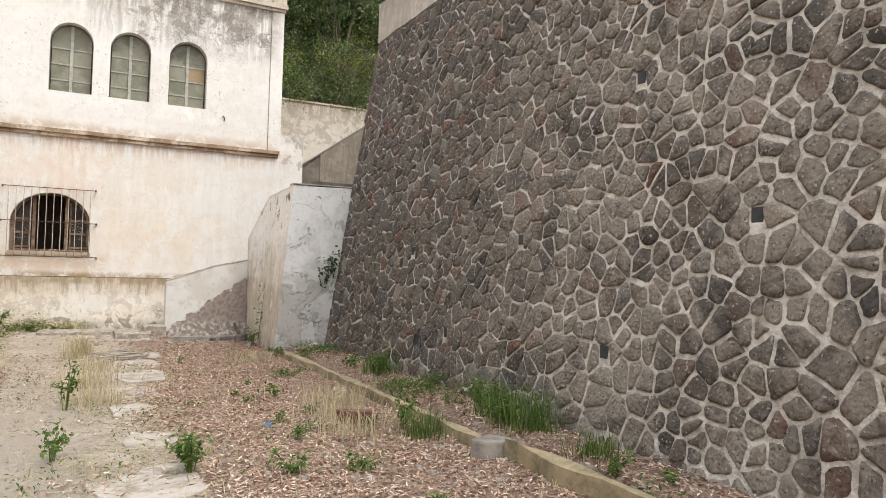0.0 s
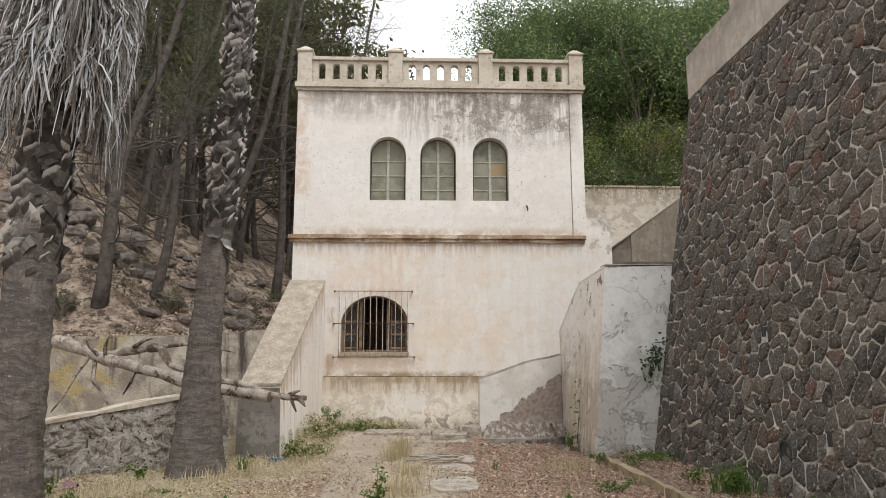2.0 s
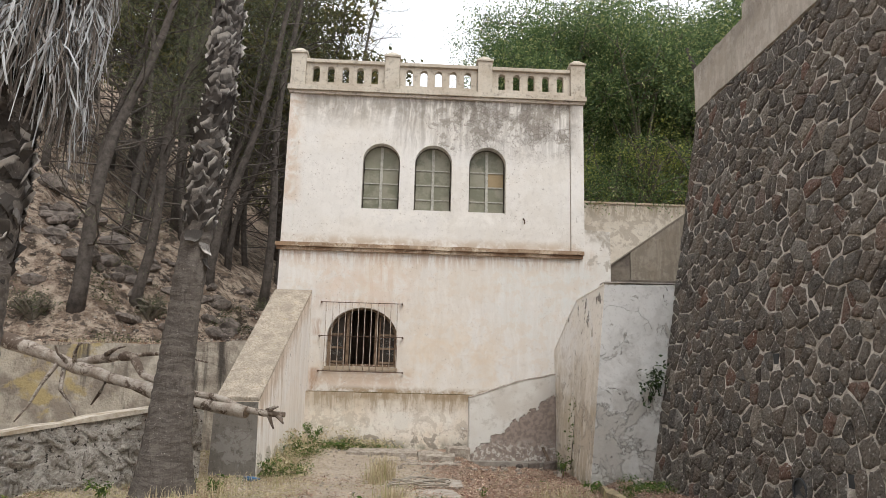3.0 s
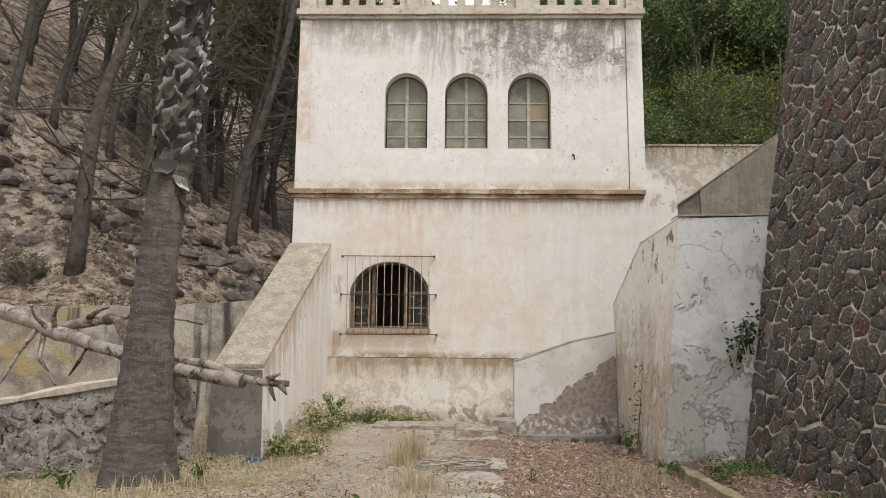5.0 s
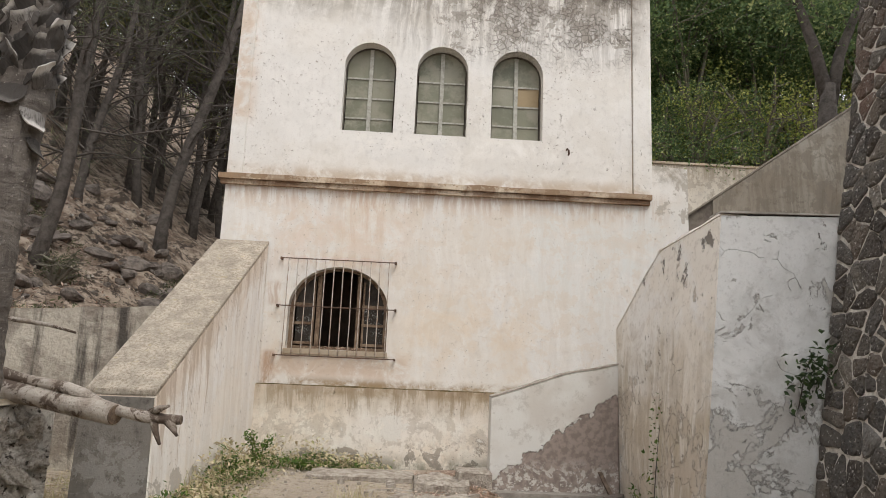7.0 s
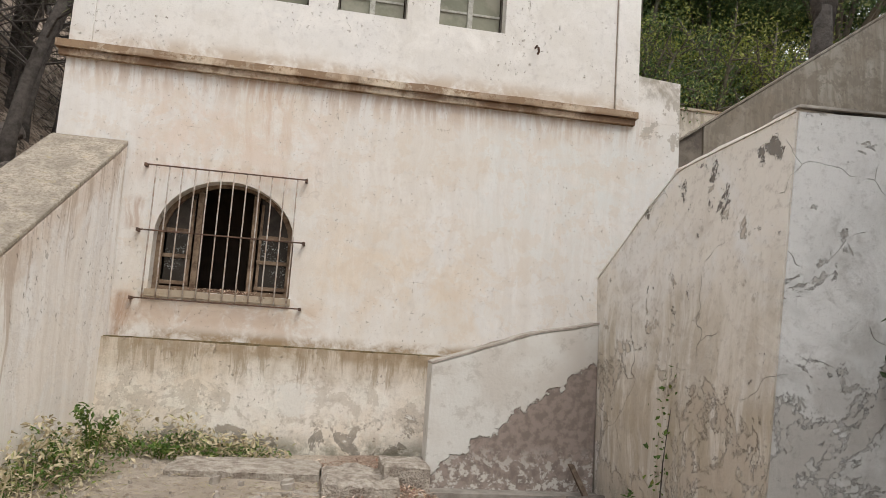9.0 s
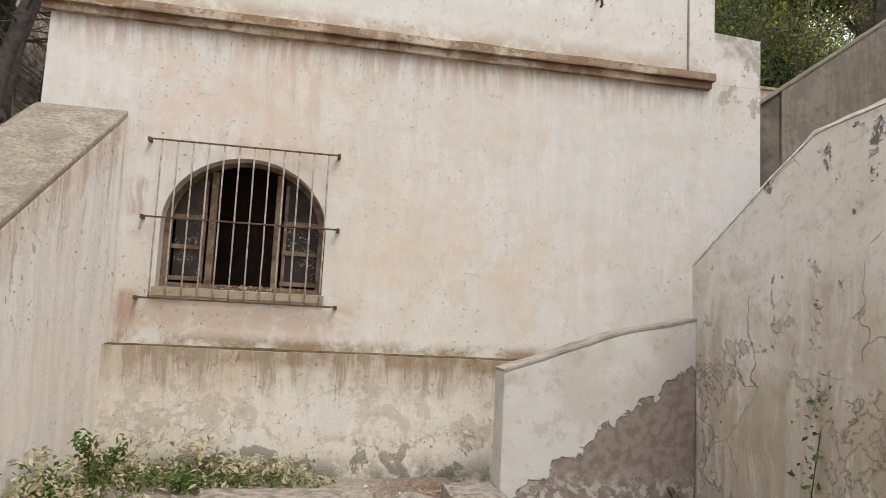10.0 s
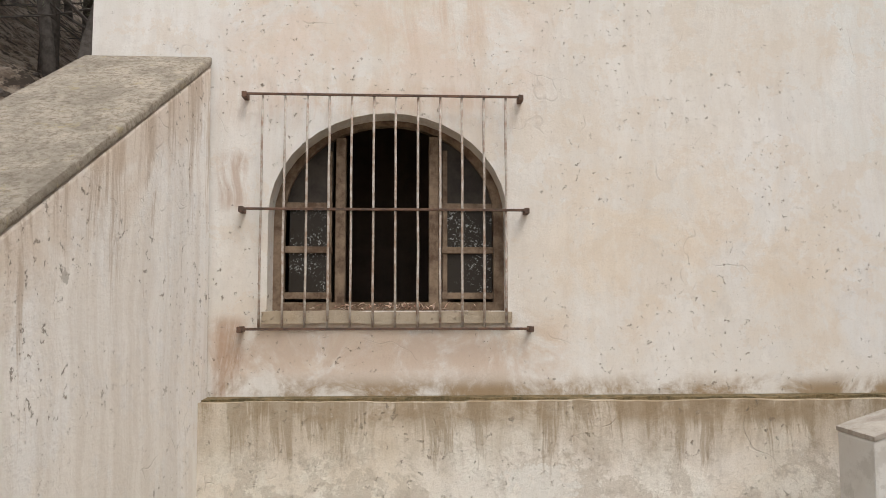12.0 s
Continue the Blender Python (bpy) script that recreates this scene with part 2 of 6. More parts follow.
M_PLINTH = plaster("stained_plinth", (0.81, 0.76, 0.69), (0.77, 0.69, 0.58), (0.28, 0.235, 0.18), [
    (-2.5, 3, 0.9, 1.3, 0.2, (0.26, 0.19, 0.11), 0.35, "streak"), (-2.5, 3, 0.85, 1.3, 0.2, (0.42, 0.32, 0.2), 0.2, "blot"), (-2.5, 3, 1.08, 1.25, 0.05, (0.25, 0.17, 0.09), 0.7, "blot"),
    (-2.5, 3, -0.2, 0.5, 0.2, (0.28, 0.25, 0.215), 0.9, "flake"), (-2.5, 3, 0.3, 0.9, 0.2, (0.5, 0.44, 0.36), 0.5, "flake"), (-2.5, 3, -0.2, 0.3, 0.15, (0.12, 0.12, 0.08), 0.8, "blot"), (-0.35, 0.35, 0.5, 0.85, 0.08, (0.76, 0.73, 0.67), 0.95, "flake")], 0.5, None, 0.025, (0.0, 1.2, 0.0, 0.4, (0.3, 0.225, 0.14)))
M_PARAPET = plaster("streaked_parapet", (0.6, 0.56, 0.5), (0.48, 0.44, 0.38), (0.2, 0.175, 0.145), [(3, 6, 5.7, 6.9, 0.1, (0.36, 0.32, 0.27), 0.4, "streak"), (3, 6, 6.2, 6.9, 0.2, (0.24, 0.21, 0.18), 0.7, "blot"), (3, 6, 5.7, 6.9, 0.15, (0.42, 0.37, 0.31), 0.6, "flake")], 0.4)
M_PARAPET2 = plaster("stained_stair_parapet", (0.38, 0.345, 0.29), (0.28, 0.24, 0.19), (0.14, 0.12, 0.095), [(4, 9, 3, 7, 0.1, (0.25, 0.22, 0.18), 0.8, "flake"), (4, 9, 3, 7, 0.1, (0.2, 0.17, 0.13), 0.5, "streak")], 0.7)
M_GARDEN = plaster("garden_wall_render", (0.66, 0.6, 0.51), (0.58, 0.5, 0.4), GREY, [(3, 15, 6.8, 7.3, 0.2, (0.35, 0.28, 0.2), 0.7, "streak"), (3, 15, 5.6, 7.2, 0.3, (0.42, 0.36, 0.29), 0.7, "flake")], 0.5)
M_BAND = plaster("weathered_moulding", (0.6, 0.51, 0.4), (0.48, 0.35, 0.24), (0.15, 0.115, 0.085), [(-3, 4, 3.9, 4.09, 0.02, (0.24, 0.14, 0.08), 0.9, "blot"), (-3, 4, 4.08, 4.2, 0.03, (0.3, 0.2, 0.12), 0.85, "flake"), (-3, 4, 4.0, 4.2, 0.03, (0.22, 0.15, 0.1), 0.55, "blot")], 0.8)
M_COPING = aggregate("rough_pebbled_coping", (0.53, 0.465, 0.38), (0.23, 0.185, 0.14))
M_BALUS = plaster("weathered_balustrade", (0.58, 0.53, 0.45), (0.48, 0.42, 0.34), (0.18, 0.155, 0.13), (), 0.8)
M_BUTT = plaster("limewash_buttress", (0.9, 0.87, 0.83), (0.88, 0.83, 0.77), (0.66, 0.58, 0.5), [(-3, -1, -0.2, 0.4, 0.15, (0.45, 0.42, 0.38), 0.8, "flake"), (-3, -1, 0.0, 3.3, 0.3, (0.62, 0.54, 0.45), 0.3, "streak")], 0.12, None, 0.02, (13.93, 1.1, 0.666, 1.1, (0.46, 0.35, 0.25)))
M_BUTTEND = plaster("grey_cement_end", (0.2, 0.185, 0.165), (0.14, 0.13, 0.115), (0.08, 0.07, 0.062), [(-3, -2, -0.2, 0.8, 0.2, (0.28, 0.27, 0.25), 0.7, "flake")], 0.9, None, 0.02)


def peeling(name, coat, pale, under, low_wash, wash_top, peel_band, patch=0.52):
    """Thick patched render: crisp-edged lost coats, a damp wash towards the foot, dark peels near the top."""
    s = Shade(name, 0.93, 0.12)
    x, y, z = s.xyz()
    wide = s.noise(1.1, 8, 0.62, warp=0.6)
    c = s.mix(s.band(wide, 0.42, 0.58), coat, pale)
    run = s.noise(1.0, 7, 0.7, s.scaled(7, 7, 0.5, s.warped(0.3, 1.2)))
    damp = s.calc("ADD", z, s.mul(s.calc("SUBTRACT", s.noise(1.7, 7, 0.66, warp=0.4), 0.5), 2.2))
    c = s.mix(s.mul(s.band(damp, wash_top * 0.35, wash_top, 1, 0), s.band(run, 0.36, 0.58, 0.3, 0.9)), c, low_wash)
    cloud = s.noise(1.9, 9, 0.7, warp=0.8)
    c = s.mix(s.mul(s.band(cloud, 0.5, 0.66), s.band(z, 2.0, 2.9, 0.4, 0.1)), c, tuple(v * 0.85 for v in under))
    lost = s.calc("ADD", s.noise(1.5, 11, 0.76, warp=0.3), s.band(z, 0.3, 2.2, 0.05, -0.06))
    bare = s.band(lost, patch, patch + 0.012)
    c = s.mix(s.mul(bare, 0.75), c, under)
    lip = s.mul(s.band(s.calc("ABSOLUTE", s.calc("SUBTRACT", lost, patch)), 0.002, 0.012, 1, 0), s.band(s.noise(5, 4), 0.4, 0.6))
    c = s.mix(s.mul(lip, 0.7), c, tuple(v * 0.4 for v in under))
    peel = s.calc("ADD", s.noise(2.4, 10, 0.74, warp=0.2), s.mul(s.band(z, peel_band[0], peel_band[0] + 0.5), s.band(z, peel_band[1], peel_band[1] + 0.15, 1, 0), 0.09))
    hole = s.band(peel, 0.65, 0.662)
    c = s.mix(s.mul(hole, 0.9), c, (0.19, 0.17, 0.15))
    mould = s.mul(s.band(s.calc("ADD", z, s.mul(s.noise(3, 6, 0.7), 0.7)), 0.35, 0.75, 1, 0), s.band(s.noise(6, 8, 0.75), 0.42, 0.56))
    c = s.mix(s.mul(mould, 0.6), c, (0.15, 0.14, 0.1))
    fine = s.noise(14, 9, 0.75)
    c = s.mix(s.mul(s.band(fine, 0.5, 0.68), 0.35), c, tuple(v * 0.6 for v in under))
    thin = s.cells(1.3, s.warped(0.5, 2.2), "DISTANCE_TO_EDGE")
    hair = s.mul(s.band(thin, 0.0008, 0.004, 1, 0), s.band(s.noise(1.8, 3), 0.52, 0.58))
    c = s.mix(s.mul(hair, 0.5), c, (0.2, 0.17, 0.14))
    h = s.calc("SUBTRACT", s.mul(fine, 0.5), s.calc("ADD", s.mul(bare, 0.4), s.calc("ADD", s.mul(hole, 0.8), s.mul(hair, 0.5))))
    s.bump(h, 0.022)
    return s.colour(c)


M_PIERF = peeling("grey_patched_render", (0.6, 0.605, 0.585), (0.74, 0.745, 0.73), (0.44, 0.42, 0.385), (0.52, 0.51, 0.48), 1.5, (2.6, 2.95))
M_PIERL = peeling("stained_side_render", (0.88, 0.87, 0.84), (0.86, 0.82, 0.75), (0.56, 0.49, 0.4), (0.48, 0.41, 0.3), 2.4, (2.0, 2.8), 0.56)


def diag_render():
    """White render that has fallen off along a slanting, ragged edge, showing brown mortar."""
    s = Shade("fallen_render", 0.9, 0.15)
    x, y, z = s.xyz()
    edge = s.calc("SUBTRACT", s.calc("ADD", z, s.mul(s.noise(6, 6, 0.65), 0.5)), s.calc("ADD", s.mul(x, 0.7), -0.5))
    bare = s.band(edge, 0.0, 0.03, 1, 0)
    coat = s.mix(s.band(s.noise(2, 5), 0.4, 0.65), (0.68, 0.67, 0.63), (0.6, 0.57, 0.52))
    under = s.mix(s.band(s.noise(14, 6), 0.4, 0.62), (0.34, 0.28, 0.245), (0.24, 0.2, 0.175))
    low = s.mul(s.band(z, 0.2, 0.55, 1, 0), s.band(s.noise(10, 6, 0.7), 0.5, 0.56))
    under = s.mix(low, under, (0.6, 0.57, 0.52))
    s.bump(s.calc("ADD", s.mul(bare, -1.0), s.mul(s.noise(30, 5), 0.3)), 0.012)
    coat = s.mix(s.mul(s.band(s.noise(7, 8, 0.75), 0.52, 0.62), 0.4), coat, (0.4, 0.37, 0.32))
    return s.colour(s.mix(bare, coat, under))


M_RAMP = diag_render()


def simple(name, a, b, scale=6.0, rough=0.85, bump=0.004, spec=0.3, detail=8):
    s = Shade(name, rough, spec)
    n = s.noise(scale, detail, 0.72)
    s.bump(s.noise(scale * 5, 4), bump)
    return s.colour(s.mix(s.band(n, 0.35, 0.68), a, b))


def make_stone(joined):
    s = Shade("volcanic_stone_far" if joined else "volcanic_stone", 0.88, 0.25)
    r = s.island() if joined else s.random()
    s.co = s.t.nodes.new("ShaderNodeNewGeometry").outputs["Position"]
    x, y, z = s.xyz()
    base = s.ramp(r, [(0.0, (0.075, 0.065, 0.057)), (0.14, (0.13, 0.112, 0.096)), (0.3, (0.145, 0.136, 0.125)), (0.45, (0.19, 0.155, 0.125)), (0.6, (0.115, 0.108, 0.1)),
                      (0.76, (0.21, 0.188, 0.158)), (0.85, (0.165, 0.118, 0.094)), (0.9, (0.21, 0.112, 0.083)), (0.94, (0.24, 0.23, 0.21)), (1.0, (0.33, 0.29, 0.24))])
    c = s.mix(s.band(s.noise(7, 8, 0.75), 0.46, 0.7), base, (0.185, 0.162, 0.135))
    c = s.mix(s.mul(s.band(s.noise(2.2, 9, 0.72), 0.52, 0.64), 0.32), c, (0.33, 0.29, 0.235))
    # pale lime smears, strongest at the near end: its brighter light put into colour
    near_light_smear = s.mul(s.band(s.noise(1.3, 9, 0.72, warp=0.5), 0.4, 0.58), s.band(y, 4.5, 11.0, 0.85, 0.0))
    c = s.mix(near_light_smear, c, (0.44, 0.385, 0.32))
    c = s.mix(s.mul(s.band(s.cells(22, s.warped(0.05, 14)), 0.1, 0.2, 1, 0), 0.8), c, (0.05, 0.044, 0.04))
    c = s.mix(s.mul(s.band(s.noise(30, 4, 0.6), 0.61, 0.65), 0.8), c, (0.58, 0.55, 0.5))
    s.bump(s.calc("ADD", s.noise(12, 8, 0.75), s.mul(s.cells(30), 0.4)), 0.07)
    return s.colour(c)


M_STONE, M_STONE_FAR = make_stone(False), make_stone(True)
def dead_wood():
    s = Shade("bleached_deadwood", 0.85, 0.2)
    c = s.mix(s.band(s.noise(4, 8, 0.72), 0.4, 0.6), (0.44, 0.395, 0.345), (0.27, 0.225, 0.185))
    bark = s.noise(2.6, 9, 0.78, warp=0.6)
    c = s.mix(s.band(bark, 0.5, 0.55), c, (0.12, 0.09, 0.07))
    c = s.mix(s.mul(s.band(s.noise(30, 5, 0.7), 0.55, 0.65), 0.6), c, (0.16, 0.125, 0.1))
    s.bump(s.calc("ADD", s.noise(14, 6, 0.7), s.mul(bark, 0.8)), 0.025)
    return s.colour(c)


def pane_glass():
    s = Shade("frosted_green_glass", 0.45, 0.35)
    c = s.ramp(s.random(), [(0, (0.12, 0.125, 0.085)), (0.5, (0.18, 0.18, 0.125)), (1, (0.24, 0.235, 0.17))])
    n = s.noise(3.5, 6, 0.65)
    s.bump(s.noise(6, 3), 0.01)
    return s.colour(s.mix(s.band(n, 0.42, 0.62), c, (0.26, 0.25, 0.19)))


M_MORTAR = simple("grey_mortar", (0.74, 0.7, 0.63), (0.36, 0.325, 0.28), 7, 0.95, 0.02)
M_CONC = simple("old_concrete", (0.36, 0.33, 0.29), (0.2, 0.18, 0.155), 3.5, 0.92, 0.012)
# for the stained landing edge, and a panel with its shade in the colour
M_CONC_DARK = simple("stained_and_shaded_concrete", (0.24, 0.21, 0.17), (0.12, 0.1, 0.085), 3, 0.92, 0.012)
M_KERB = simple("mossy_kerb", (0.42, 0.34, 0.21), (0.17, 0.15, 0.1), 3.5, 0.92, 0.012)
M_SLAB = simple("worn_slab", (0.46, 0.42, 0.37), (0.26, 0.22, 0.18), 4, 0.92, 0.012)
M_LEDGE = simple("mossy_dirt", (0.26, 0.19, 0.1), (0.1, 0.085, 0.045), 14, 0.95, 0.02)
M_RUBBLE = simple("rubble_stone", (0.6, 0.56, 0.5), (0.24, 0.205, 0.17), 6, 0.95, 0.03)
M_IRON = simple("galvanised_bar", (0.54, 0.5, 0.45), (0.3, 0.2, 0.14), 20, 0.6, 0.001, 0.4)
M_RUSTED = simple("rusted_iron", (0.16, 0.09, 0.06), (0.07, 0.05, 0.04), 20, 0.8, 0.002)
M_WOOD = simple("weathered_window_wood", (0.26, 0.19, 0.13), (0.1, 0.062, 0.04), 9, 0.8, 0.003)
M_DARK = simple("unlit_room_dark", (0.12, 0.085, 0.065), (0.07, 0.05, 0.04), 2, 0.95, 0.003)
M_BARWHITE = simple("flaking_grey_paint", (0.44, 0.43, 0.38), (0.28, 0.27, 0.23), 14, 0.7, 0.003)
# frame colour that holds both the dirt and the shade of the reveals
M_FRAME_DARK = simple("shade_and_dirt_frame", (0.16, 0.145, 0.12), (0.08, 0.07, 0.055), 14, 0.85, 0.003)
M_PANE = pane_glass()
M_SHADOW_LINE = simple("shadow_line_brown", (0.4, 0.33, 0.27), (0.24, 0.19, 0.15), 8, 0.9, 0.004)
M_PANE_ODD = simple("ochre_replacement_pane", (0.32, 0.24, 0.13), (0.26, 0.19, 0.1), 3, 0.5, 0.002, 0.4)
M_BARK = simple("pine_bark", (0.125, 0.108, 0.095), (0.055, 0.047, 0.041), 7, 0.95, 0.02)
M_TWIGPALE = simple("pale_branch_bark", (0.22, 0.2, 0.16), (0.11, 0.095, 0.075), 7, 0.9, 0.006)
M_DEADWOOD = dead_wood()
M_CUT = simple("sawn_end_grain", (0.2, 0.15, 0.11), (0.08, 0.056, 0.042), 12, 0.85, 0.003)
M_ROCK = simple("hillside_rock", (0.23, 0.195, 0.17), (0.065, 0.054, 0.046), 3, 0.92, 0.03)


def palm_bark():
    s = Shade("palm_trunk_bark", 0.92, 0.2)
    x, y, z = s.xyz()
    rings = s.noise(1.0, 5, 0.6, s.scaled(6, 6, 22, s.warped(0.16, 4)))
    c = s.mix(s.band(rings, 0.42, 0.62), (0.1, 0.087, 0.077), (0.15, 0.133, 0.118))
    c = s.mix(s.band(s.noise(3, 7, 0.7), 0.5, 0.64), c, (0.18, 0.16, 0.142))
    c = s.mix(s.mul(s.band(s.noise(40, 4, 0.7), 0.62, 0.68), 0.7), c, (0.42, 0.39, 0.35))
    crack = s.noise(1.0, 5, 0.65, s.scaled(30, 30, 4, s.warped(0.1, 5)))
    c = s.mix(s.mul(s.band(crack, 0.54, 0.66), 0.6), c, (0.065, 0.056, 0.05))
    s.bump(s.calc("ADD", rings, s.mul(crack, -0.5)), 0.02)
    return s.colour(c)


def leafy(name, stops, rough=0.6, through_light=0.25):
    s = Shade(name, rough, 0.3)
    c = s.ramp(s.island(), stops)
    if through_light:
        tr = s.t.nodes.new("ShaderNodeBsdfTranslucent")
        s.put(tr.inputs["Color"], c)
        mx = s.t.nodes.new("ShaderNodeMixShader")
        mx.inputs[0].default_value = through_light
        out = s.t.nodes["Material Output"]
        s.t.links.new(s.b.outputs[0], mx.inputs[1])
        s.t.links.new(tr.outputs[0], mx.inputs[2])
        s.t.links.new(mx.outputs[0], out.inputs["Surface"])
    return s.colour(c)


M_PALM = palm_bark()
M_FROND = leafy("dead_frond", [(0, (0.05, 0.042, 0.036)), (0.35, (0.16, 0.135, 0.115)), (0.55, (0.28, 0.25, 0.225)), (0.7, (0.4, 0.41, 0.42)), (0.88, (0.58, 0.6, 0.62)), (1, (0.72, 0.73, 0.74))], 0.85, 0.1)
M_LEAF = leafy("broad_leaf", [(0, (0.08, 0.125, 0.06)), (0.5, (0.135, 0.205, 0.085)), (0.8, (0.21, 0.29, 0.11)), (1, (0.48, 0.5, 0.22))], 0.42, 0.5)
M_OLIVE = leafy("dry_olive_leaf", [(0, (0.08, 0.09, 0.035)), (0.6, (0.14, 0.14, 0.055)), (1, (0.26, 0.22, 0.08))])
M_NEEDLE = leafy("pine_needle", [(0, (0.1, 0.118, 0.075)), (0.7, (0.17, 0.19, 0.11)), (1, (0.29, 0.29, 0.14))], 0.5, 0.45)
M_WEED = leafy("weed_leaf", [(0, (0.06, 0.11, 0.025)), (0.7, (0.11, 0.19, 0.04)), (1, (0.24, 0.28, 0.07))])
M_STRAW = leafy("dry_grass", [(0, (0.42, 0.345, 0.22)), (0.7, (0.66, 0.57, 0.4)), (1, (0.36, 0.37, 0.15))], 0.8)
M_LITTER = leafy("fallen_leaf", [(0, (0.13, 0.078, 0.057)), (0.3, (0.36, 0.2, 0.14)), (0.5, (0.33, 0.275, 0.22)), (0.75, (0.56, 0.37, 0.27)), (1, (0.78, 0.67, 0.55))], 0.75, 0.0)


def ground_material():
    s = Shade("bare_earth", 0.95, 0.15)
    x, y, z = s.xyz()
    n = s.noise(1.3, 6, 0.65)
    earth = s.mix(s.band(n, 0.38, 0.64), (0.5, 0.415, 0.325), (0.66, 0.575, 0.475))
    earth = s.mix(s.band(s.noise(14, 8, 0.75), 0.5, 0.64), earth, (0.3, 0.225, 0.168))
    earth = s.mix(s.mul(s.band(s.noise(60, 5, 0.75), 0.56, 0.62), 0.7), earth, (0.58, 0.53, 0.46))
    # trodden path
    path = s.calc("ABSOLUTE", s.calc("SUBTRACT", s.calc("ADD", x, s.mul(s.calc("SUBTRACT", n, 0.5), 0.7)), -0.55))
    earth = s.mix(s.mul(s.band(path, 0.25, 0.6, 1, 0), s.band(y, 3, 15.2, 1, 0.4), s.band(z, 0.5, 0.8, 1, 0)), earth, (0.56, 0.485, 0.405))
    # leaf mould on the side towards the stone wall
    mould = s.mul(s.band(s.calc("ADD", x, s.mul(n, 0.8)), 0.7, 1.3), s.band(z, 0.5, 0.8, 1, 0))
    red = s.mix(s.band(s.noise(24, 5, 0.7), 0.42, 0.6), (0.3, 0.2, 0.15), (0.54, 0.41, 0.325))
    earth = s.mix(s.mul(mould, 0.85), earth, red)
    hill = s.band(z, 1.2, 1.9)
    needles = s.mix(s.band(s.noise(2.2, 8, 0.75), 0.42, 0.6), (0.21, 0.155, 0.118), (0.5, 0.41, 0.325))
    needles = s.mix(s.band(s.noise(3.5, 8, 0.75), 0.51, 0.57), needles, (0.095, 0.075, 0.06))
    s.bump(s.calc("ADD", s.noise(9, 8, 0.75), s.mul(s.noise(50, 5, 0.7), 0.5)), 0.07)
    return s.colour(s.mix(hill, earth, needles))


M_GROUND = ground_material()


# ---- ground: one sheet to the horizon ----
def height(x, y):
    bump = 0.035 * fuzz(x, y, 3, 0.9) + 0.015 * fuzz(x, y, 5, 3.1)
    z = bump
    z += 0.13 * step(3.0, 3.25, x)
    z += 0.17 * step(14.0, 15.6, y) * step(1.6, 1.1, x)
    z -= 0.25 * step(-4.3, -4.6, x) * step(15.6, 15.4, y)
    rough = 0.45 * fuzz(x, y, 1, 0.55) + 0.28 * fuzz(x, y, 2, 1.5) + 0.1 * fuzz(x, y, 2, 4)
    hill = 1.98 + 0.03 * fuzz(x, y, 1, 2) + 0.2 * max(0, y - 17.3) + (0.62 * max(0, -(x + 4.6)) + rough) * step(16.2, 18.5, y)
    hill += 0.3 * max(0, -(x + 9)) * step(16, 20, y)
    hill = min(hill, 30 + 2 * fuzz(x, y, 9, 0.05))
    back = 5.5 + 0.9 * step(19.0, 24.0, y) + 0.12 * max(0, y - 24.5) + bump
    back = min(back, 14)
    if x < -8.5:
        hill = max(hill, 1.8 + 0.62 * (-8.5 - x))
        hill = min(hill, 26)
    if x > 4.85:
        if y < 13.6 or y > 24.8 or x > 9.0:
            z = back
        else:
            z = 2.6
    elif y > 23.2:
        w = step(-3.0, 4.0, x)
        z = hill * (1 - w) + back * w
    elif y > 15.7 and x < -2.62 or x < -8.5:
        z = hill
    return z


def lines(lo, fine0, fine1, hi, pitch, extra):
    out = list(np.arange(fine0, fine1, pitch))
    d, p = pitch, fine0
    while p > lo:
        d = min(d * 1.25, 30)
        p -= d
        out.append(p)
    d, p = pitch, fine1
    while p < hi:
        d = min(d * 1.25, 30)
        p += d
        out.append(p)
    return sorted(out + extra)


def build_ground():
    xs = lines(-400, -12, 5.2, 400, 0.16, [4.84, 4.86, 8.99, 9.01, -2.61, -2.63, -8.49, -8.51])
    ys = lines(-300, 0, 24, 500, 0.16, [15.69, 15.71, 13.59, 13.61, 24.79, 24.81, 23.19, 23.21])
    g = Geo()
    g.v = [(x, y, height(x, y)) for y in ys for x in xs]
    k = len(xs)
    g.f = [(j * k + i, j * k + i + 1, (j + 1) * k + i + 1, (j + 1) * k + i) for j in range(len(ys) - 1) for i in range(k - 1)]
    lone("ground", g, M_GROUND, "bare earth with leaf litter, rising to a rocky wooded hillside", "ground", "structure", smooth=True)


build_ground()


# ---- the pump house ----
def arch_top(x0, x1, spring, rise, x):
    m, h = (x0 + x1) / 2, (x1 - x0) / 2
    return spring + rise * math.sqrt(max(0.0, 1 - ((x - m) / h) ** 2))


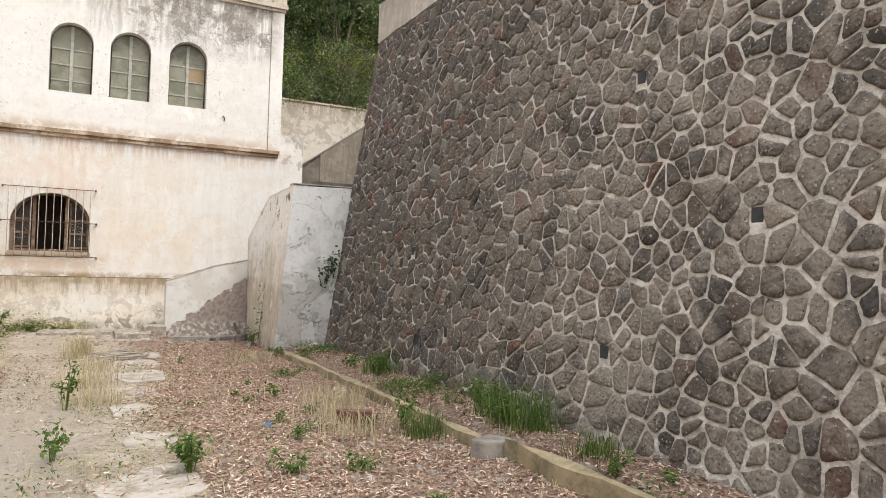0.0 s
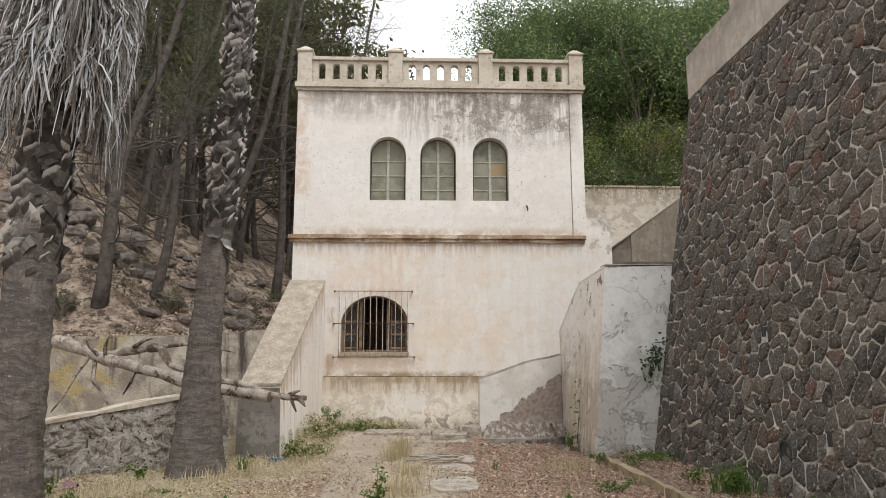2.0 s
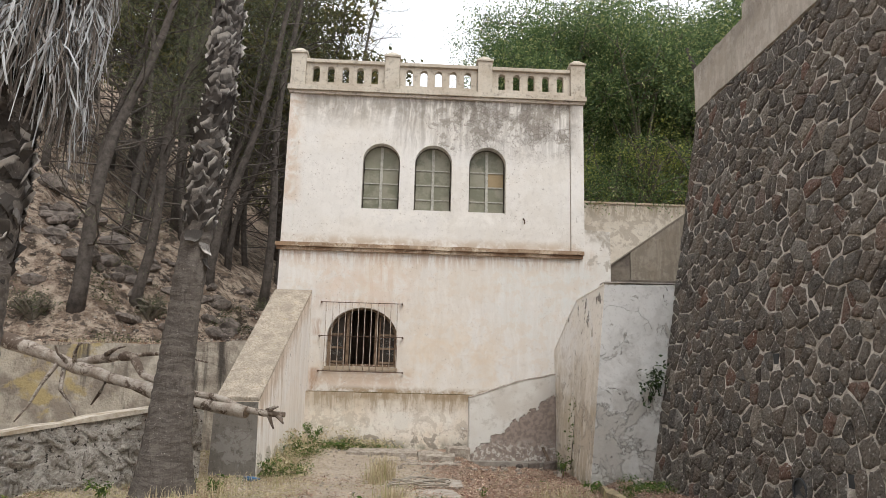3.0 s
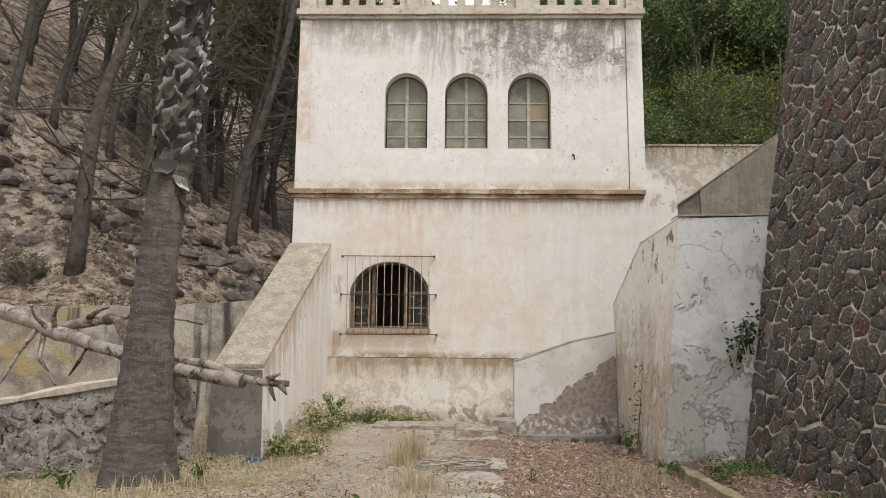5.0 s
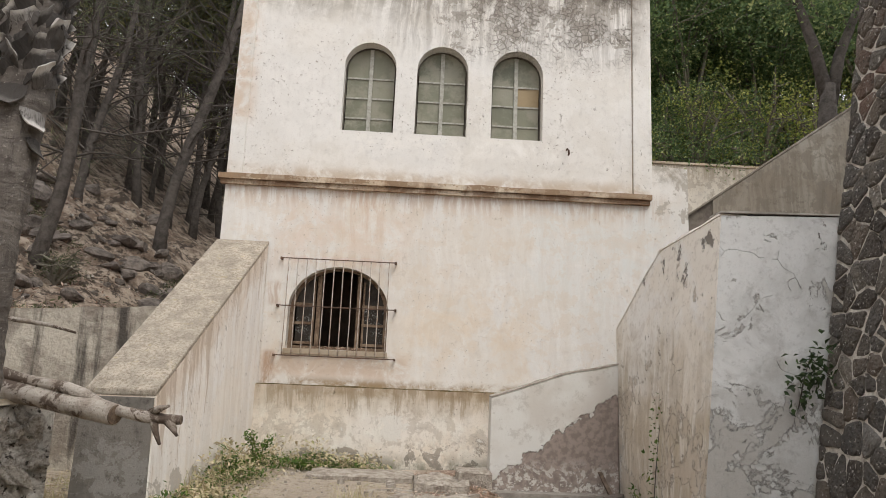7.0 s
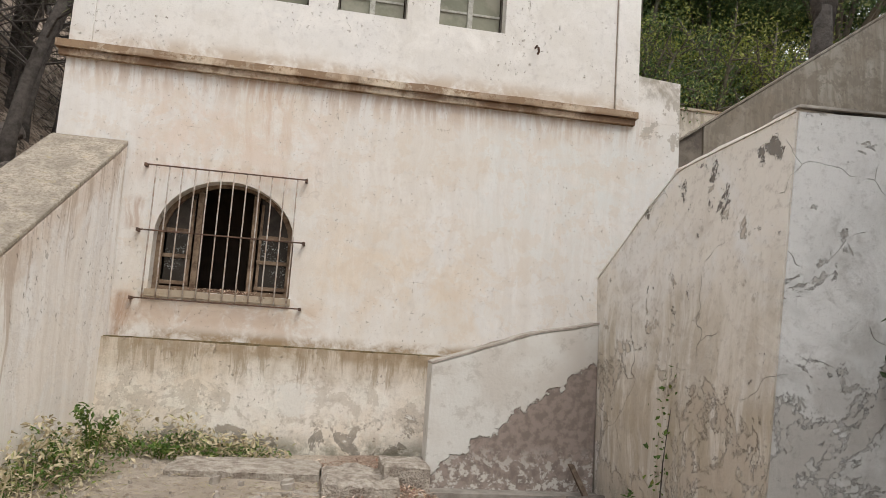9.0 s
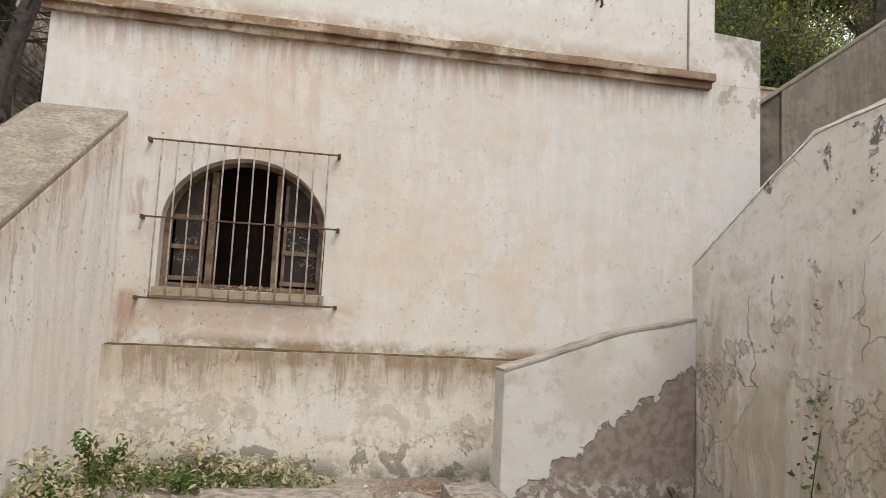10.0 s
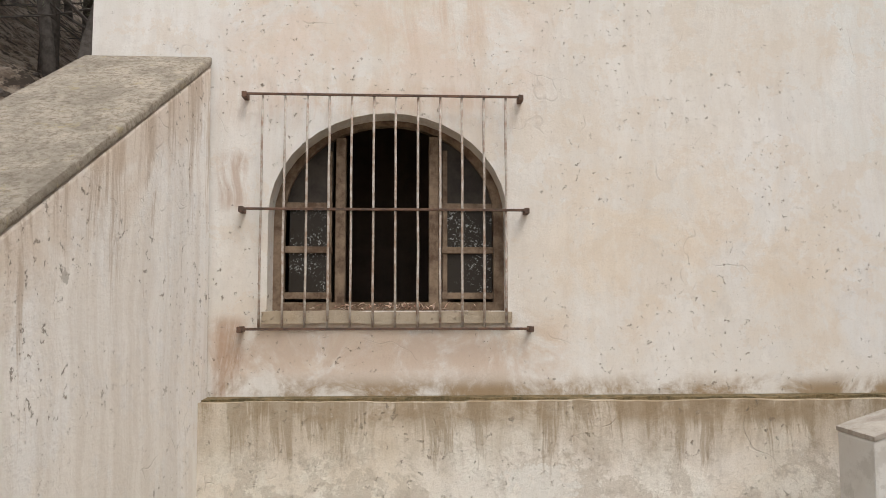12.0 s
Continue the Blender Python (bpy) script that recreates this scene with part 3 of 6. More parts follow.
def wall_panel(x0, x1, z0, z1, y0, y1, openings=(), arcs=14):
    """An upright slab between y0 (front) and y1 with arched openings (x0, x1, sill, spring, rise) cut right through."""
    g = Geo()
    cuts = {x0, x1}
    for a, b, sill, spring, rise in openings:
        for i in range(arcs + 1):
            cuts.add(round((a + b) / 2 - (b - a) / 2 * math.cos(math.pi * i / arcs), 5))
    cuts = sorted(cuts)
    for a, b in zip(cuts, cuts[1:]):
        hole = next((o for o in openings if o[0] - 1e-4 <= a and b <= o[1] + 1e-4), None)
        bands = [(z0, z0, z1, z1)]
        if hole:
            ta, tb = arch_top(*hole[:2], *hole[3:], a), arch_top(*hole[:2], *hole[3:], b)
            bands = [(z0, z0, hole[2], hole[2]), (ta, tb, z1, z1)]
            g.poly([(a, y0, ta), (b, y0, tb), (b, y1, tb), (a, y1, ta)])
            g.poly([(a, y0, hole[2]), (a, y1, hole[2]), (b, y1, hole[2]), (b, y0, hole[2])])
        for la, lb, ha, hb in bands:
            g.poly([(a, y0, la), (b, y0, lb), (b, y0, hb), (a, y0, ha)])
            g.poly([(b, y1, lb), (a, y1, la), (a, y1, ha), (b, y1, hb)])
        g.poly([(a, y0, z1), (b, y0, z1), (b, y1, z1), (a, y1, z1)])
        g.poly([(b, y0, z0), (a, y0, z0), (a, y1, z0), (b, y1, z0)])
    for a, b, sill, spring, rise in openings:
        g.poly([(a, y0, sill), (a, y0, spring), (a, y1, spring), (a, y1, sill)])
        g.poly([(b, y0, spring), (b, y0, sill), (b, y1, sill), (b, y1, spring)])
    g.poly([(x0, y0, z0), (x0, y0, z1), (x0, y1, z1), (x0, y1, z0)])
    g.poly([(x1, y0, z1), (x1, y0, z0), (x1, y1, z0), (x1, y1, z1)])
    return g


WINDOWS = [(-0.885, -0.11), (0.205, 0.98), (1.345, 2.12)]
GROUND_WIN = (-1.43, -0.03, 1.70, 2.26, 0.61)
house = thing("pump_house", "two-storey cream limewashed pump house with stained peeling walls", "building")
part("lower_wall", wall_panel(-2.47, 4.31, -0.3, 4.08, 17.0, 17.34, [GROUND_WIN], 20), M_LOWER, house, "cream wall with orange water stains")
part("upper_wall", wall_panel(-2.45, 3.75, 4.08, 7.42, 17.01, 17.31, [(a, b, 4.92, 5.945, 0.388) for a, b in WINDOWS]), M_UPPER, house, "cream wall with cracked dark weathering under the cornice")
part("side_wall", Geo().box(-2.46, -2.16, 17.345, 23.0, -0.3, 7.42), M_LOWER, house)
part("side_wall", Geo().box(3.45, 3.75, 17.345, 23.0, -0.3, 7.42), M_LOWER, house)
part("rear_wall", Geo().box(-2.155, 3.445, 22.7, 23.0, -0.3, 7.42), M_LOWER, house)
part("roof", Geo().box(-2.46, 3.75, 17.0, 23.0, 7.424, 7.5), M_CONC, house)
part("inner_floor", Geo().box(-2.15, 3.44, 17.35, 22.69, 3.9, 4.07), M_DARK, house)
# dark panels added close behind the windows; the room's shade is in their colour
part("room_shade_lining", Geo().box(-2.155, 3.445, 18.5, 18.6, -0.2, 3.89), M_DARK, house)
part("room_shade_lining", Geo().box(-2.155, 3.445, 19.0, 19.1, 4.08, 7.4), M_DARK, house)
part("room_shade_lining", Geo().box(-2.155, -2.1, 17.35, 20.0, -0.2, 3.89), M_DARK, house)
part("room_shade_lining", Geo().box(3.39, 3.445, 17.35, 20.0, -0.2, 3.89), M_DARK, house)


def wavy(x0, x1, y0, y1, z0, z1, pieces=48, amp=0.008):
    """A long moulding with slightly worn, uneven edges."""
    g = Geo()
    n = None
    for i in range(pieces + 1):
        x = x0 + (x1 - x0) * i / pieces
        w = [amp * fuzz(x, k, z0, 2.7) + 0.5 * amp * fuzz(x, k, z0, 9) for k in range(3)]
        ring = [(x, y0 + w[0], z0 + w[1]), (x, y0 + w[0], z1 + w[2]), (x, y1, z1), (x, y1, z0)]
        m = len(g.v)
        g.v += ring
        if n is not None:
            g.f += [(n + j, n + (j + 1) % 4, m + (j + 1) % 4, m + j) for j in range(4)]
        else:
            g.f.append((m, m + 1, m + 2, m + 3))
        n = m
    g.f.append((n + 3, n + 2, n + 1, n))
    return g


part("string_course", wavy(-2.56, 3.74, 16.9, 17.0, 4.07, 4.15), M_BAND, house, "brown-stained string course moulding")
part("string_course", wavy(-2.53, 3.72, 16.94, 17.0, 4.0, 4.066), M_BAND, house)
part("cornice", wavy(-2.53, 3.83, 16.9, 17.0, 7.425, 7.53), M_BALUS, house, "weathered grey cornice slab")
part("cornice", wavy(-2.5, 3.8, 16.95, 17.005, 7.36, 7.42), M_BALUS, house)
part("pilaster", Geo().box(-2.47, -2.25, 16.985, 17.012, 4.155, 7.355), M_UPPER, house, bevel=0.006)
part("pilaster", Geo().box(3.49, 3.77, 16.982, 17.012, 4.155, 7.355), M_UPPER, house, bevel=0.006)
# brown strip paints in the shadow line along the pilaster's edge
for jx in (3.483,):
    part("pilaster_shadow_line", wavy(jx - 0.005, jx + 0.005, 17.003, 17.02, 4.155, 7.355, 3, 0.001), M_SHADOW_LINE, house, "dark painted shadow line beside the pilaster")
part("crack", wavy(-2.472, -2.25, 16.981, 16.99, 6.11, 6.124, 16, 0.03), M_RUSTED, house, "dark crack across the corner pilaster")
part("plinth_ledge", wavy(-2.0, 2.35, 16.895, 16.998, 1.194, 1.214, 90, 0.016), M_LEDGE, house, "brown mossy dirt along the plinth ledge")
part("plinth", wavy(-2.0, 3.2, 16.84, 17.0, -0.3, 1.2, 60, 0.012), M_PLINTH, house, "stained plinth with crumbling render")

POSTS = [-2.33, -0.35, 1.64, 3.65]
bal = thing("roof_balustrade", "weathered cream parapet balustrade with arched slots and capped posts", "balustrade", at=(0, 17, 7.5))
for px in POSTS:
    pm = Geo().box(px - 0.155, px + 0.155, 16.92, 17.22, 7.532, 8.24)
    pc = Geo()
    pc.prism([(px - 0.18, 16.89, 8.243), (px + 0.18, 16.89, 8.243), (px + 0.18, 17.25, 8.243), (px - 0.18, 17.25, 8.243)],
             [(px - 0.18, 16.89, 8.29), (px + 0.18, 16.89, 8.29), (px + 0.18, 17.25, 8.29), (px - 0.18, 17.25, 8.29)])
    top = Geo().prism([(px - 0.16, 16.91, 8.29), (px + 0.16, 16.91, 8.29), (px + 0.16, 17.23, 8.29), (px - 0.16, 17.23, 8.29)],
                      [(px - 0.05, 17.02, 8.4), (px + 0.05, 17.02, 8.4), (px + 0.05, 17.12, 8.4), (px - 0.05, 17.12, 8.4)])
    post = part("post", pm, M_BALUS, bal, bevel=0.012)
    for nm, gg in (("cap", pc), ("cap_top", top)):
        part(nm, gg, M_BALUS, post, bevel=0.01)
for a, b in zip(POSTS, POSTS[1:]):
    lo, hi = a + 0.158, b - 0.158
    pitch = (hi - lo) / 5.35
    slots = []
    for i in range(5):
        m = (lo + hi) / 2 + (i - 2) * pitch
        slots.append((m - 0.075, m + 0.075, 7.64, 7.93, 0.07))
    part("slotted_panel", wall_panel(lo, hi, 7.534, 8.06, 17.0, 17.13, slots, 8), M_BALUS, bal)
    part("top_rail", Geo().box(lo, hi, 16.94, 17.19, 8.063, 8.14), M_BALUS, bal, bevel=0.012)


def upper_window(a, b, odd):
    w = thing("window", "arched window with eight frosted greenish panes and flaking grey bars", "window")
    w.parent = house
    if "category" in w:
        del w["category"]
    y = 17.2
    sill, spring, rise = 4.92, 5.945, 0.388
    m = (a + b) / 2
    fr = Geo()
    outer = [(a, sill)] + [(a + (b - a) * (1 - math.cos(math.pi * i / 14)) / 2, 0) for i in range(15)] + [(b, sill)]
    outer = [(x, z if z else arch_top(a, b, spring, rise, x)) for x, z in outer]
    k = 0.955
    inner = [(m + (x - m) * k, sill + 0.018 + (z - sill) * 0.975 if z > sill else sill + 0.018) for x, z in outer]
    for i in range(len(outer)):
        j = (i + 1) % len(outer)
        q = [outer[i], outer[j], inner[j], inner[i]]
        fr.prism([(x, y, z) for x, z in q], [(x, y + 0.05, z) for x, z in q])
    # dark frame outlines the arch, standing in for shade in the reveal
    part("frame", fr, M_FRAME_DARK, w)
    part("mullion", Geo().box(m - 0.03, m + 0.03, y - 0.01, y + 0.048, sill + 0.03, spring + rise - 0.03), M_BARWHITE, w, bevel=0.004)
    rows = [sill + 0.03, 5.19, 5.51, 5.83, spring + rise - 0.02]
    for z in rows[1:4]:
        part("glazing_bar", Geo().box(a + 0.03, b - 0.03, y + 0.006, y + 0.04, z - 0.013, z + 0.013), M_BARWHITE, w)
    for r in range(4):
        for c in range(2):
            x0, x1 = ((a + 0.03, m - 0.02), (m + 0.02, b - 0.03))[c]
            z0, z1 = rows[r], rows[r + 1]
            g = Geo()
            lean = rnd.uniform(-0.004, 0.004)
            if r == 3:
                xs = [x0 + (x1 - x0) * i / 6 for i in range(7)]
                ring = [(x0, y + 0.022 + lean, z0)] + [(x, y + 0.022, arch_top(a, b, spring, rise, x) - 0.02) for x in xs] + [(x1, y + 0.022 - lean, z0)]
            else:
                ring = [(x0, y + 0.022 + lean, z0), (x0, y + 0.022, z1), (x1, y + 0.022, z1), (x1, y + 0.022 - lean, z0)]
            g.prism(ring, [(x, yy + 0.005, z) for x, yy, z in ring])
            is_odd = odd and (r, c) == (2, 1)
            part("pane", g, M_PANE_ODD if is_odd else M_PANE, w, "ochre replacement pane" if is_odd else "")


for i, (a, b) in enumerate(WINDOWS):
    upper_window(a, b, i == 2)


def lower_window():
    a, b, sill, spring, rise = GROUND_WIN
    w = thing("window", "arched wooden window with its casements swung inwards, dark room behind", "window")
    w.parent = house
    del w["category"]
    y = 17.17
    fr = Geo()
    m = (a + b) / 2
    outer = [(a, sill)] + [(a + (b - a) * (1 - math.cos(math.pi * i / 20)) / 2, 0) for i in range(21)] + [(b, sill)]
    outer = [(x, z if z else arch_top(a, b, spring, rise, x)) for x, z in outer]
    inner = [(m + (x - m) * 0.91, sill + 0.05 + (z - sill) * 0.93 if z > sill else sill + 0.05) for x, z in outer]
    for i in range(len(outer)):
        j = (i + 1) % len(outer)
        q = [outer[i], outer[j], inner[j], inner[i]]
        fr.prism([(x, y, z) for x, z in q], [(x, y + 0.06, z) for x, z in q])
    part("frame", fr, M_WOOD, w)
    part("window_sill", wavy(a - 0.02, b + 0.02, 16.965, 17.168, 1.63, 1.7, 24, 0.012), M_PLINTH, w, "chipped plaster sill with dead leaves")
    for xm, side in ((m - 0.3, -1), (m + 0.27, 1)):
        t = arch_top(a, b, spring, rise, xm) - 0.05
        part("casement_stile", Geo().box(xm - 0.03, xm + 0.03, y + 0.004, y + 0.07, sill + 0.04, t), M_WOOD, w, bevel=0.005)
        x0, x1 = sorted((xm + side * 0.05, (a + 0.06) if side < 0 else (b - 0.06)))
        inner_x = xm + side * 0.055
        part("casement_stile", Geo().box(min(inner_x, inner_x + side * 0.03), max(inner_x, inner_x + side * 0.03), y + 0.03, y + 0.075, sill + 0.04, t - 0.08), M_WOOD, w, bevel=0.004)
        for z in (1.79, 2.07, 2.34):
            part("casement_rail", Geo().box(x0, x1, y + 0.02, y + 0.06, z - 0.02, z + 0.02), M_WOOD, w, bevel=0.004)
        for z0, z1 in ((1.81, 2.05), (2.09, 2.32)):
            part("pane", Geo().box(x0 + 0.03, x1 - 0.01, y + 0.038, y + 0.044, z0, z1), M_DUSTY, w, "dusty spattered glass pane")
        top = Geo()
        ring = [(x0, 2.36), (x1, 2.36)]
        xs = [x1 + (x0 - x1) * i / 6 for i in range(7)]
        ring += [(x, max(2.37, arch_top(a, b, spring, rise, x) - 0.05)) for x in xs]
        top.prism([(x, y + 0.038, z) for x, z in ring], [(x, y + 0.044, z) for x, z in ring])
        part("pane", top, M_DUSTY_DARK, w)


def dusty():
    s = Shade("dusty_glass", 0.5, 0.2)
    spots = s.band(s.noise(70, 4, 0.7), 0.56, 0.64)
    s.put(s.b.inputs["Roughness"], s.band(spots, 0, 1, 0.55, 0.9))
    return s.colour(s.mix(s.mul(spots, s.band(s.noise(4, 2), 0.4, 0.6)), (0.034, 0.028, 0.022), (0.42, 0.43, 0.42)))


M_DUSTY = dusty()
M_DUSTY_DARK = simple("grimy_glass", (0.06, 0.05, 0.04), (0.03, 0.024, 0.02), 5, 0.6, 0.001, 0.2)
lower_window()


def grille():
    g = thing("window_grille", "iron window grille of twelve upright bars on rusty rails", "grille", at=(-0.75, 16.93, 1.6))
    y = 16.93
    for z, x0, x1 in ((2.955, -1.565, 0.045), (2.285, -1.57, 0.075), (1.6, -1.565, 0.095)):
        r = part("rail", Geo().box(x0, x1, y - 0.01, y - 0.001, z - 0.0075, z + 0.0075), M_RUSTED, g, "rusty flat iron rail", bevel=0.003)
        for x in (x0, x1):
            part("wall_stub", Geo().box(x - 0.014, x + 0.014, y - 0.014, 17.02, z - 0.02, z + 0.014), M_RUSTED, r, bevel=0.004)
    for i in range(12):
        x = -1.46 + i * 0.1286
        pts = [(x + 0.004 * fuzz(i, k, 0, 3.3), y + 0.008, 1.6 + 1.36 * k / 6) for k in range(7)]
        part("bar", Geo().tube(pts, [0.0078] * 7, 6), M_IRON, g, smooth=True)


grille()

# ---- sloping buttress beside the house ----
butt = thing("buttress", "whitewashed sloping buttress wall with a grey lichened coping", "buttress", at=(-2.2, 15.4, 0))


def slope_prism(dz0, dz1, over):
    g = Geo()
    lo = [(-2.5 - over, 16.98, 3.13), (-1.77 + over, 16.98, 3.13), (-2.03 + over, 13.93 - over, 1.1), (-2.68 - over, 13.93 - over, 1.1)]
    return g.prism([(x, y, z + dz0) for x, y, z in lo], [(x, y, z + dz1) for x, y, z in lo])


gb = Geo().prism([(-2.5, 16.98, -0.2), (-1.73, 16.98, -0.2), (-1.99, 13.9, -0.2), (-2.68, 13.9, -0.2)],
                 [(-2.5, 16.98, 3.13), (-1.77, 16.98, 3.13), (-2.03, 13.93, 1.1), (-2.68, 13.93, 1.1)])
part("body", gb, M_BUTT, butt, bevel=0.015)
part("coping", slope_prism(0.003, 0.06, 0.004), M_COPING, butt, "grey pebbly coping with yellow lichen", bevel=0.015)
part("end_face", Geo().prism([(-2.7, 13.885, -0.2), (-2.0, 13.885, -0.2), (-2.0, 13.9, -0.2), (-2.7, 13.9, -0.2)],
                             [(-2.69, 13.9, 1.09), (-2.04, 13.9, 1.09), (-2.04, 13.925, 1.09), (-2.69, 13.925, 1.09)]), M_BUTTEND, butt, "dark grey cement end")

# ---- stair walls towards the stone wall ----
stair = thing("stair_parapet", "patched white stair parapet with fallen render along its foot", "wall", at=(2.1, 15.8, 0))


def profile_wall(pts, y0, y1):
    return Geo().prism([(x, y0, z) for x, z in pts], [(x, y1, z) for x, z in pts])


def ramp_top(x):
    return 1.17 + 0.33 * min(1, (x - 1.33) / 0.95) + 0.12 * max(0, (x - 2.28) / 0.6) + 0.015 * fuzz(x, 0, 0, 4)


rx = [1.33 + 1.57 * i / 24 for i in range(25)]
part("body", profile_wall([(1.33, -0.2)] + [(x, ramp_top(x)) for x in rx] + [(2.9, -0.2)], 15.8, 16.05), M_RAMP, stair, bevel=0.012)

part("worn_top", profile_wall([(x, ramp_top(x) + 0.002) for x in rx] + [(x, ramp_top(x) + 0.022 + 0.012 * fuzz(x, 3, 0, 9)) for x in reversed(rx)], 15.795, 16.055), M_SLAB, stair, "dirty worn top edge")
pier = thing("stair_pier", "tall grey and cream rendered stair wall with peeling plaster", "wall", at=(3.5, 14, 0))


def pier_top(y):
    """Height of the side wall's top, from the front corner back to the house."""
    pts = [(13.38, 2.98), (14.6, 2.86), (14.95, 2.66), (15.86, 2.06)]
    for (a, za), (b, zb) in zip(pts, pts[1:]):
        if y <= b:
            return za + (zb - za) * (y - a) / (b - a)
    return pts[-1][1]


side = Geo()
ys = [13.38 + (15.86 - 13.38) * i / 20 for i in range(21)]
rows = []
for y in ys:
    s = (y - 13.38) / 2.48
    xb, xt = 2.86 + 0.06 * s, 3.14 - 0.25 * s
    z1 = pier_top(y)
    rows.append([(xb, y - 0.03 * (1 - s), -0.2), (xt, y, z1), (xt + 0.26, y, z1), (3.3, y, -0.2)])
for r0, r1 in zip(rows, rows[1:]):
    for j in range(4):
        side.poly([r0[j], r0[(j + 1) % 4], r1[(j + 1) % 4], r1[j]])
side.poly(rows[0])
side.poly(rows[-1])
part("side_face", side, M_PIERL, pier, "stained cream side with grey mould streaks")
part("front_face", Geo().prism([(2.862, 13.345, -0.2), (3.98, 13.22, -0.2), (3.98, 13.6, -0.2), (3.3, 13.6, -0.2)],
                               [(3.142, 13.365, 2.985), (4.35, 13.24, 3.0), (4.35, 13.6, 3.0), (3.4, 13.6, 2.985)]), M_PIERF, pier, "grey patched front", bevel=0.012)
cop = Geo()
rings = []
for y in ys:
    a, z = 3.12 - 0.25 * (y - 13.38) / 2.48, pier_top(y)
    rings.append([(a + 0.012, y, z + 0.004), (a + 0.02 + 0.03 * fuzz(y, 1, 0, 6), y, z + 0.03 + 0.03 * fuzz(y, 0, 0, 5)), (a + 0.28, y, z + 0.03), (a + 0.28, y, z + 0.004)])
cop.v = [p for r in rings for p in r]
cop.f = [(4 * i + j, 4 * i + (j + 1) % 4, 4 * i + 4 + (j + 1) % 4, 4 * i + 4 + j) for i in range(len(rings) - 1) for j in range(4)]
cop.f += [(0, 1, 2, 3), tuple(4 * len(rings) - 4 + j for j in range(4))]
part("coping", cop, M_PIERL, pier)
part("coping", Geo().prism([(3.13, 13.35, 3.004), (4.4, 13.22, 3.004), (4.4, 13.62, 3.004), (3.13, 13.62, 3.004)],
                           [(3.15, 13.36, 3.03), (4.4, 13.23, 3.022), (4.4, 13.62, 3.022), (3.15, 13.62, 3.035)]), M_CONC, pier, bevel=0.008)

upper = thing("upper_stair_wall", "stained concrete stair wall climbing past the pump house", "wall", at=(5, 16.6, 3))
part("stub_wall", Geo().prism([(3.763, 17.0, 4.082), (4.31, 17.0, 4.082), (4.31, 17.3, 4.082), (3.763, 17.3, 4.082)], [(3.763, 17.0, 4.63), (4.31, 17.0, 4.6), (4.31, 17.3, 4.6), (3.763, 17.3, 4.63)]), M_LOWER, upper, "cream wall stub with dark stained top")
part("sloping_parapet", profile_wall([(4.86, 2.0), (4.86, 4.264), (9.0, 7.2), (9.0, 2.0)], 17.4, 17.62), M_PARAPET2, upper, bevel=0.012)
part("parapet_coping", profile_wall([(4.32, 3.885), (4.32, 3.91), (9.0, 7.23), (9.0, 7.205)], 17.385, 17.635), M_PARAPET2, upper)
# recessed panel whose shade is put into its dark concrete colour
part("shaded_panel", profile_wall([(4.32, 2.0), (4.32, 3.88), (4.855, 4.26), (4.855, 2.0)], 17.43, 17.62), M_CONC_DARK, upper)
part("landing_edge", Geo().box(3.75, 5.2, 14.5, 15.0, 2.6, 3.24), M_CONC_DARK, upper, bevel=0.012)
lone("garden_wall", Geo().box(3.5, 15.0, 24.6, 24.85, 2.0, 7.2), M_GARDEN, "cream garden wall behind the stairs", "wall", "structure")
lone("garden_wall_coping", Geo().box(3.5, 15.0, 24.56, 24.89, 7.204, 7.27), M_BAND, "brown stained coping of the garden wall", "coping", "structure", bevel=0.01)


# ---- the great stone retaining wall ----
def wall_x(z):
    return 3.77 + 0.155 * (z - 0.2)


WALL_TOP, WALL_END = 5.75, 13.22
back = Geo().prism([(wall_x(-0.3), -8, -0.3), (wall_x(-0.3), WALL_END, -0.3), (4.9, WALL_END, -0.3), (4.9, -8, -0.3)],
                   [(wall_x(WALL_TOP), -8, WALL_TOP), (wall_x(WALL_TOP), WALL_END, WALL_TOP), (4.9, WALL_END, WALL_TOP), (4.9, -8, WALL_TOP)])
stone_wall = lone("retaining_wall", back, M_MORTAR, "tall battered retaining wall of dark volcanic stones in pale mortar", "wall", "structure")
for lo, hi, tall in ((-8, 11.6, 0.92), (11.605, WALL_END, 0.72)):
    par = wavy(lo, hi, 0, 0.3, 0, tall, 40, 0.02)
    par.v = [(wall_x(WALL_TOP) - 0.03 + y, x, WALL_TOP + 0.004 + z) for x, y, z in par.v]
    lone("parapet", par, M_PARAPET, "pale stained concrete parapet along the retaining wall", "parapet", "structure")


def clip(poly, px, py, nx, ny):
    out = []
    for (ax, ay), (bx, by) in zip(poly, poly[1:] + poly[:1]):
        da, db = (ax - px) * nx + (ay - py) * ny, (bx - px) * nx + (by - py) * ny
        if da <= 0:
            out.append((ax, ay))
        if da * db < 0:
            t = da / (da - db)
            out.append((ax + t * (bx - ax), ay + t * (by - ay)))
    return out


